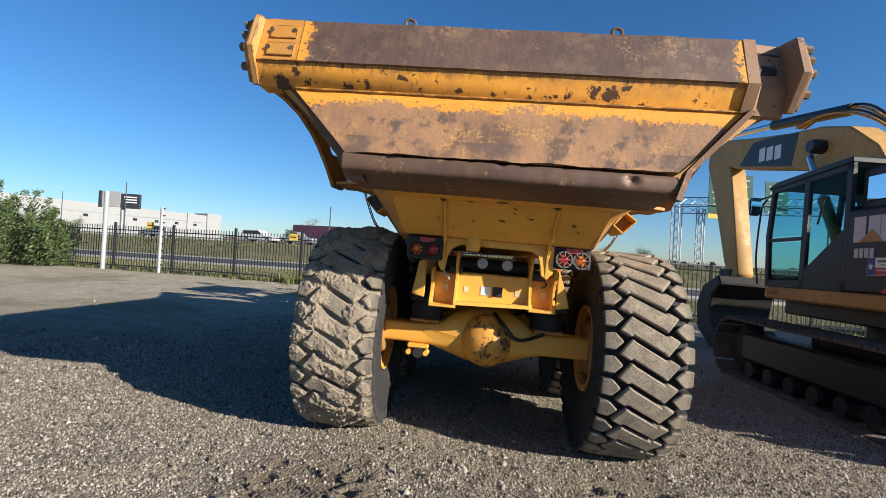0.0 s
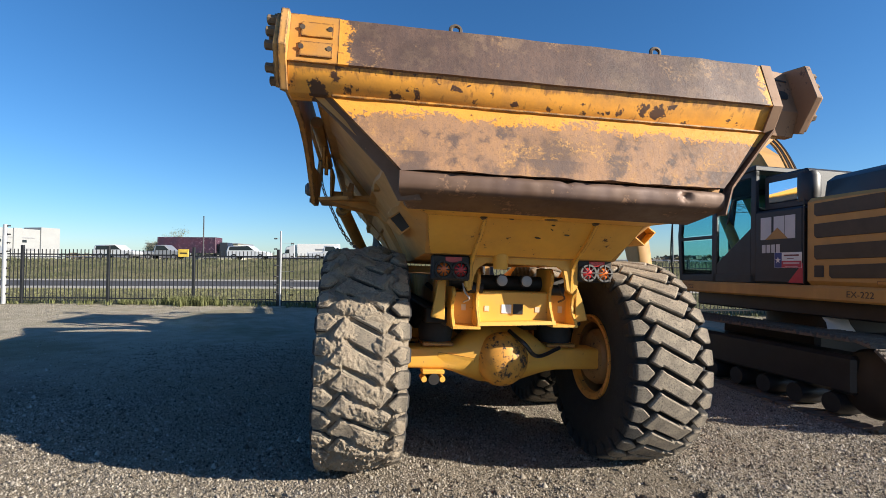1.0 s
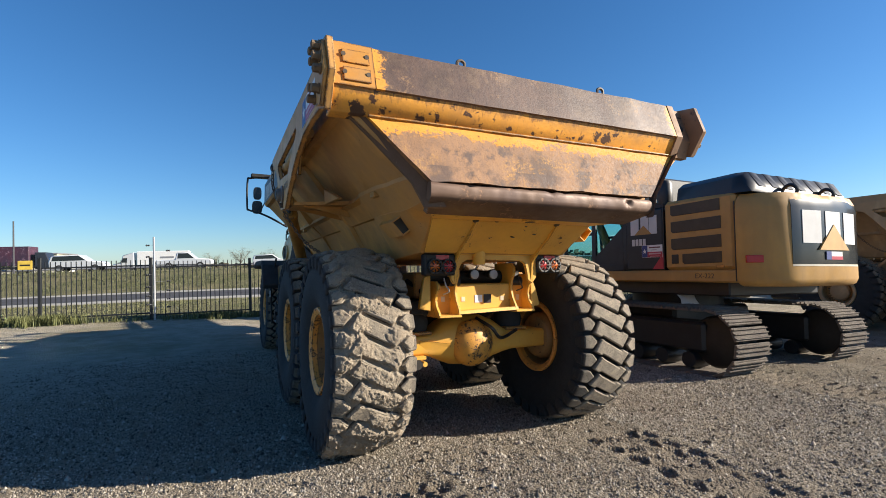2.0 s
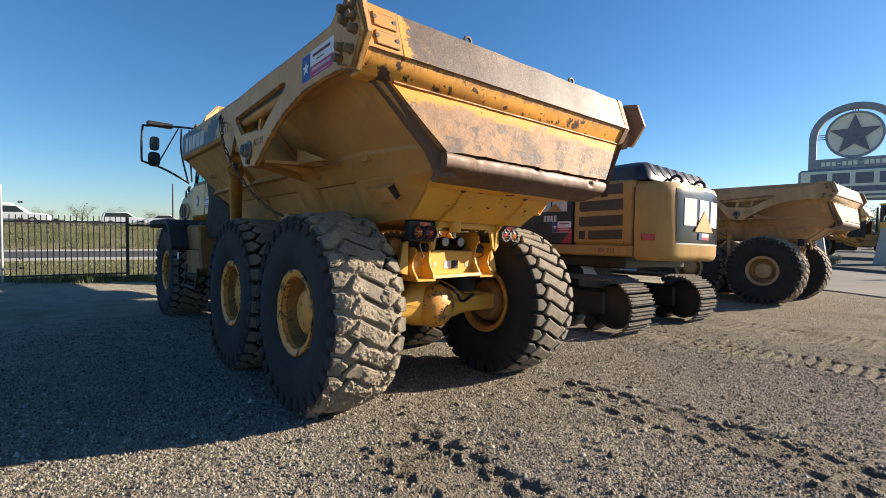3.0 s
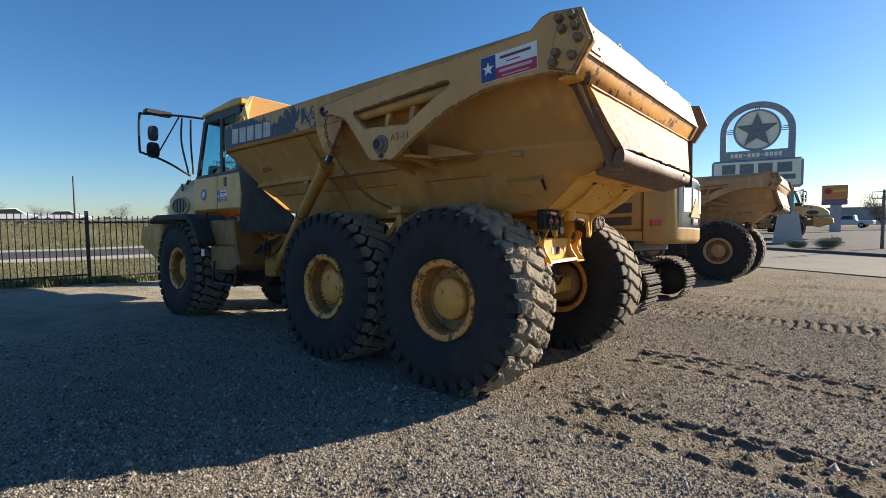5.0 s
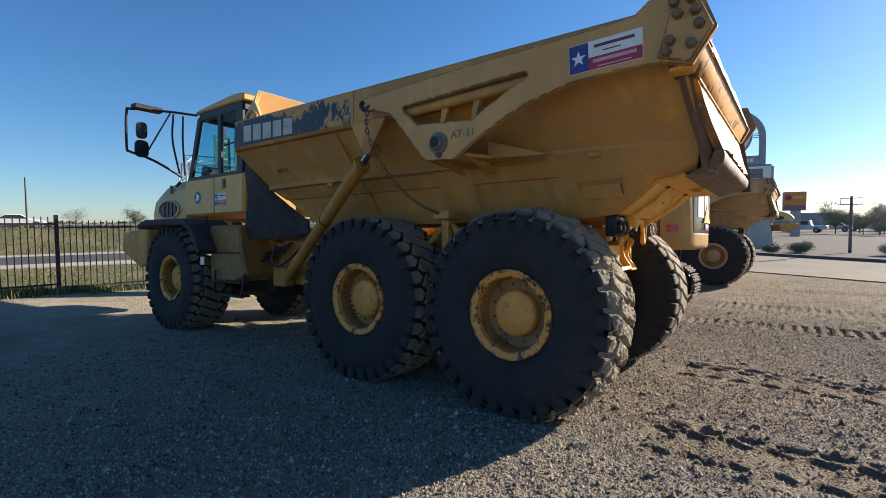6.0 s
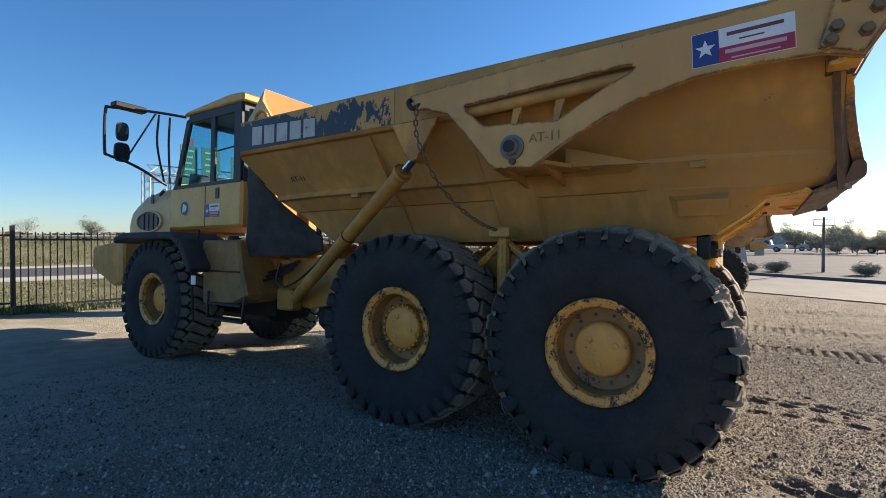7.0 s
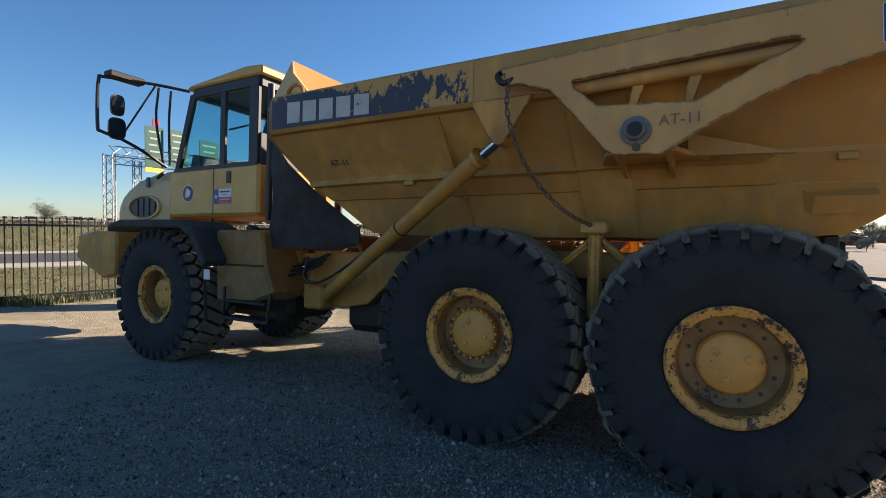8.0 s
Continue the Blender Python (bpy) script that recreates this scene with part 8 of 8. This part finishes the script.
part("panel_edge", box(-6.9, -6.2, -0.3, 0.3, 6.2, 10.0, 0.05), M_cars["dark"], bb)
part("post", lathe([(0.4, -3), (0.4, 6.4)], "z", 14, (-1.9, 0.6, 0)), M_grey, bb)
bb.matrix_basis = pose(-81.5, 101.5, 2, 0, 0, 8)
tagged(bb, "billboard with a dark printed panel beyond the highway", "billboard")
for x, d, h in ((-21.5, 60, 5.8), (9.0, 60, 5.0), (-56.3, 60, 8.6), (-90, 80, 9), (40, 60, 7)):
    pole = part("light_pole", lathe([(0.1, -0.2), (0.07, h)], "z", 8), M_galvdark if x != -21.5 else (M_galvdark := plain("dark_pole", (0.06, 0.06, 0.065), 0.6)))
    y = d - 0.14 * x
    pole.location = (x, y, ground_z(x, y))
    tagged(pole, "thin dark pole beside the highway", "pole", "poles")
def block(name, x, y, w, dp, h, rot, mat, label, cat):
    top = new(name)
    wl = part("wall", box(-w / 2, w / 2, -dp / 2, dp / 2, 0, h, 0.03), mat, top)
    part("roof", box(-w / 2 - 0.2, w / 2 + 0.2, -dp / 2 - 0.2, dp / 2 + 0.2, h, h + 0.25, 0.02), M_grey, top)
    for k in range(int(w // 4)):
        part("window", box(-w / 2 + 1 + k * 4, -w / 2 + 3 + k * 4, -dp / 2 - 0.03, -dp / 2 + 0.02, h * 0.35, h * 0.65, 0), M_carglass, wl)
    top.matrix_basis = pose(x, y, ground_z(x, y), 0, 0, rot)
    return tagged(top, label, cat)
M_tan = plain("tan_wall", (0.5, 0.47, 0.38), 0.7, vary=0.08, scale=0.5)
block("low_building", -43, 132, 23, 10, 4.3, -8, M_tan, "low tan building beyond the highway", "building")
block("low_building", 150, -3, 10, 12, 3.6, 8, M_warewall, "low pale building across the lot", "building")
block("low_building", 160, -50, 10, 16, 4.0, 8, M_cars["silver"], "grey metal building across the lot", "building")
# orange roadside sign on a pole
gs = new("roadside_sign")
pn = part("panel", box(-1.0, 1.0, -0.3, 0.3, 3.45, 4.9, 0.05), plain("orange_sign_face", (0.72, 0.24, 0.07), 0.5, vary=0.1), gs, "orange and mauve sign panel")
part("panel_foot", box(-1.0, 1.0, -0.32, 0.32, 2.95, 3.45, 0.05), plain("mauve_sign_foot", (0.22, 0.15, 0.2), 0.5, vary=0.1), pn)
part("mark", lathe([(0.3, -0.34), (0.3, -0.3)], "y", 20, (-0.55, 0, 4.3)), M_red, pn)
part("word_bar", box(-0.15, 0.85, -0.34, -0.3, 4.2, 4.45, 0), M_signyellow, pn)
part("post", box(-0.3, 0.55, -0.25, 0.25, -0.5, 2.97, 0.03), M_grey, gs)
gs.matrix_basis = pose(58, -1.4, -0.2, 0, 0, -82)
tagged(gs, "orange roadside sign on a broad grey post", "sign")
# pole with a lamp frame across the driveway
M_pole_wood = plain("weathered_pole", (0.17, 0.14, 0.12), 0.85, vary=0.4, scale=4)
ps = new("utility_pole")
part("shaft", lathe([(0.075, -0.3), (0.062, 2.6), (0.045, 2.95)], "z", 10), M_pole_wood, ps)
part("cross_frame", joined(tube([(-0.42, 0, 2.55), (0.42, 0, 2.55), (0.42, 0, 2.85), (-0.42, 0, 2.85), (-0.42, 0, 2.55)], 0.022, 6), tube([(0, 0.09, 2.55), (0, 0.09, 2.85)], 0.02, 6)), M_grey, ps)
ps.matrix_basis = pose(25.6, -3.8, -0.2, 0, 0, -80)
tagged(ps, "weathered brown pole with a small metal frame across the driveway", "pole")

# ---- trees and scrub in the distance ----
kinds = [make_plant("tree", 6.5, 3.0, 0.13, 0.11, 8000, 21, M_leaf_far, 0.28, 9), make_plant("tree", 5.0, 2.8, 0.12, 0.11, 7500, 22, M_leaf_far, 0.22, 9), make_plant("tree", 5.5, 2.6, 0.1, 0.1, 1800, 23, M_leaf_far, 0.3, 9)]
placed = [(1, 64, -10.5, 0.4), (0, 66, -12.5, 0.42), (1, 62, -8.6, 0.3), (1, 75, -8, 0.5), (0, 78, -12, 0.52), (1, 63, -14.5, 0.36), (0, 72, -5.5, 0.62), (1, 70, -9.8, 0.55), (2, 68, -7.8, 0.5), (1, 82, -16, 0.65), (0, 90, -21, 0.75), (1, 76, -22, 0.65), (0, 98, -13, 0.8), (0, 54, 3.6, 0.6), (1, 57, 7.5, 0.6), (1, 66, -22, 0.65), (0, 85, -30, 0.85),
          (0, -46, 120, 1.1), (1, -50, 122, 1.0), (1, -40, 125, 0.9), (2, 4, 118, 0.9), (2, 10, 120, 0.8), (2, 16, 116, 0.7), (2, -2, 122, 0.7), (1, -120, 118, 0.9), (0, -128, 120, 1.0), (1, -108, 116, 0.8), (1, 40, 115, 0.8), (2, 30, 118, 0.8)]
first = set()
for k, x, y, s in placed:
    m = pose(x, y, ground_z(x, y), 0, 0, 37 * x) @ Matrix.Scale(s, 4)
    if k not in first:
        first.add(k)
        t = kinds[k]
    else:
        t = copy_thing(kinds[k], Matrix())
    t.matrix_basis = m
    tagged(t, "bare-twigged small tree in the distance" if k == 2 else "green tree with an uneven crown, paled for haze", "tree", "distant trees")
rng = random.Random(8)
vs, fs = [], []
for k in range(15000):
    if k < 9000:
        x = rng.uniform(-330, 300)
        y = rng.uniform(150, 175) - 0.14 * x
        rise = 3.2 * max(0.15, 0.5 + noise.noise(Vector((x * 0.03, 0, 2))))
    else:
        y = rng.uniform(-150, 130)
        x = rng.uniform(175, 200)
        rise = 4.6 * max(0.2, 0.55 + noise.noise(Vector((y * 0.05, 7, 2))))
    if -260 < x < -95:
        continue
    p = Vector((x, y, (1.6 if k < 9000 else 0.0) + rise * rng.random() ** 0.6))
    n = Vector((rng.gauss(0, 1), rng.gauss(0, 1), rng.gauss(0, 1))).normalized()
    u = n.orthogonal() * rng.uniform(0.4, 0.9)
    w = n.cross(u) * 0.8
    i = len(vs)
    vs += [p - u, p + w, p + u, p - w]
    fs.append((i, i + 1, i + 2, i + 3))
me = bpy.data.meshes.new("far_scrub")
me.from_pydata(vs, [], fs)
me.materials.append(plain("grey_brown_scrub", (0.13, 0.11, 0.075), 0.9, vary=0.3, scale=0.2, relief=0))
tagged(new("far_scrub", me), "grey-brown scrub along the horizon", "scrub", kind="stuff")
for k, (x, y, s) in enumerate(((24.4, -0.7, 0.42), (25.0, -1.9, 0.5), (25.6, 1.9, 0.5), (24.0, -5.2, 0.5))):
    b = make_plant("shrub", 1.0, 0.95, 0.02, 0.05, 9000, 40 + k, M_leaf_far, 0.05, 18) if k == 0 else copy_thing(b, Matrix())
    b.matrix_basis = pose(x, y, ground_z(x, y), 0, 0, 50 * k) @ Matrix.Scale(s, 4)
    tagged(b, "small rounded shrub by the driveway kerb", "shrub", "shrubs by the kerb")


# ---- loose gravel ----
def scatter(name, count, x_range, y_range, size, material, label, seed):
    rng = np.random.default_rng(seed)
    X, Y = rng.uniform(*x_range, count), rng.uniform(*y_range, count)
    inset = np.minimum(np.minimum(X - x_range[0], x_range[1] - X), np.minimum(Y - y_range[0], y_range[1] - Y))
    keep = rng.random(count) < np.clip(inset / 1.8 + 0.6 * wave_noise(X, Y, 0.7, seed + 50, 3), 0, 1) * np.where(abs(vec_prints(X, Y)) > 0.004, 0.18, 1.0)
    X, Y = X[keep], Y[keep]
    count = len(X)
    Z = vec_ground(X, Y) + near_relief(X, Y)
    S = size * rng.uniform(0.5, 1.0, count) ** 1.0 * (1 + (rng.random(count) > 0.97) * rng.uniform(0.3, 1.6, count))
    base = np.array([(1, 0, -0.15), (0, 1, -0.15), (-1, 0, -0.15), (0, -1, -0.15), (0.15, 0.1, 1.15)], float)
    tri = np.array([(0, 1, 4), (1, 2, 4), (2, 3, 4), (3, 0, 4)])
    a = rng.uniform(0, 6.28, count)
    jit = rng.uniform(0.55, 1.35, (count, 5, 3))
    P = base[None] * jit
    ca, sa = np.cos(a)[:, None], np.sin(a)[:, None]
    V = np.stack([P[..., 0] * ca - P[..., 1] * sa, P[..., 0] * sa + P[..., 1] * ca, P[..., 2]], -1) * S[:, None, None] + np.stack([X, Y, Z], -1)[:, None]
    F = (tri[None] + 5 * np.arange(count)[:, None, None]).reshape(-1, 3)
    me = bpy.data.meshes.new(name)
    me.vertices.add(count * 5)
    me.vertices.foreach_set("co", V.astype(np.float32).ravel())
    me.loops.add(len(F) * 3)
    me.loops.foreach_set("vertex_index", F.astype(np.int32).ravel())
    me.polygons.add(len(F))
    me.polygons.foreach_set("loop_start", np.arange(0, len(F) * 3, 3, dtype=np.int32))
    me.update(calc_edges=True)
    me.materials.append(material)
    return tagged(new(name, me), label, "gravel", kind="stuff")


def make_stone_material():
    m, n, l, b = shader("gravel_stone", 0.95)
    b.inputs["Specular IOR Level"].default_value = 0.15
    g = n.new("ShaderNodeNewGeometry")
    r = n.new("ShaderNodeValToRGB")
    r.color_ramp.elements[0].color, r.color_ramp.elements[1].color = (0.05, 0.043, 0.034, 1), (0.52, 0.47, 0.39, 1)
    e = r.color_ramp.elements.new(0.5)
    e.color = (0.24, 0.205, 0.158, 1)
    l.new(g.outputs["Random Per Island"], r.inputs["Fac"])
    l.new(r.outputs["Color"], b.inputs["Base Color"])
    return m


M_stone = make_stone_material()
scatter("gravel", 260000, (-6.5, 6.5), (-6.0, 2.4), 0.0085, M_stone, "loose grey gravel strewn over the yard", 9)
scatter("gravel", 90000, (-5.8, 5.5), (-6.0, 1.8), 0.0125, M_stone, "coarse loose gravel strewn over the yard", 12)
scatter("gravel", 110000, (-5.0, 4.0), (0.2, 6.0), 0.0105, M_stone, "loose grey gravel strewn over the yard", 14)
scatter("gravel", 16000, (-9.0, 12.0), (-5.0, 6.0), 0.014, M_stone, "loose grey gravel strewn over the yard", 10)


# clods of dark soil thrown up beside the ruts and the wheels
def scatter_clods(count, seed):
    rng = np.random.default_rng(seed)
    X, Y = rng.uniform(-3.5, 6.0, count), rng.uniform(-3.6, 0.6, count)
    pressed, damp = vec_turned(X, Y)
    keep = rng.random(count) < np.clip(0.03 + 0.35 * damp, 0, 1)
    X, Y = X[keep], Y[keep]
    Z = vec_ground(X, Y) + near_relief(X, Y)
    vs, fs = [], []
    for x, y, z in zip(X, Y, Z):
        r = 0.009 + 0.028 * rng.random() ** 4
        ring = []
        for level, k, n in ((-0.3, 0.9, 5), (0.25, 1.0, 5), (0.7, 0.55, 5)):
            a0 = rng.random() * 6
            ring.append([len(vs) + j for j in range(n)])
            for j in range(n):
                q = r * k * rng.uniform(0.7, 1.25)
                vs.append((x + q * math.cos(a0 + j * 1.2566), y + q * math.sin(a0 + j * 1.2566), z + r * level * rng.uniform(0.75, 1.2)))
        for p, q in zip(ring, ring[1:]):
            fs += [(p[j], p[(j + 1) % 5], q[(j + 1) % 5], q[j]) for j in range(5)]
        fs.append(tuple(ring[-1]))
    me = bpy.data.meshes.new("clods")
    me.from_pydata(vs, [], fs)
    me.materials.append(make_mud_material("dark_clod_soil", (0.26, 0.21, 0.155), (0.14, 0.11, 0.08)))
    tagged(new("clods", me), "crumbled clods of dark soil beside the ruts", "soil", kind="stuff")


scatter_clods(15000, 31)
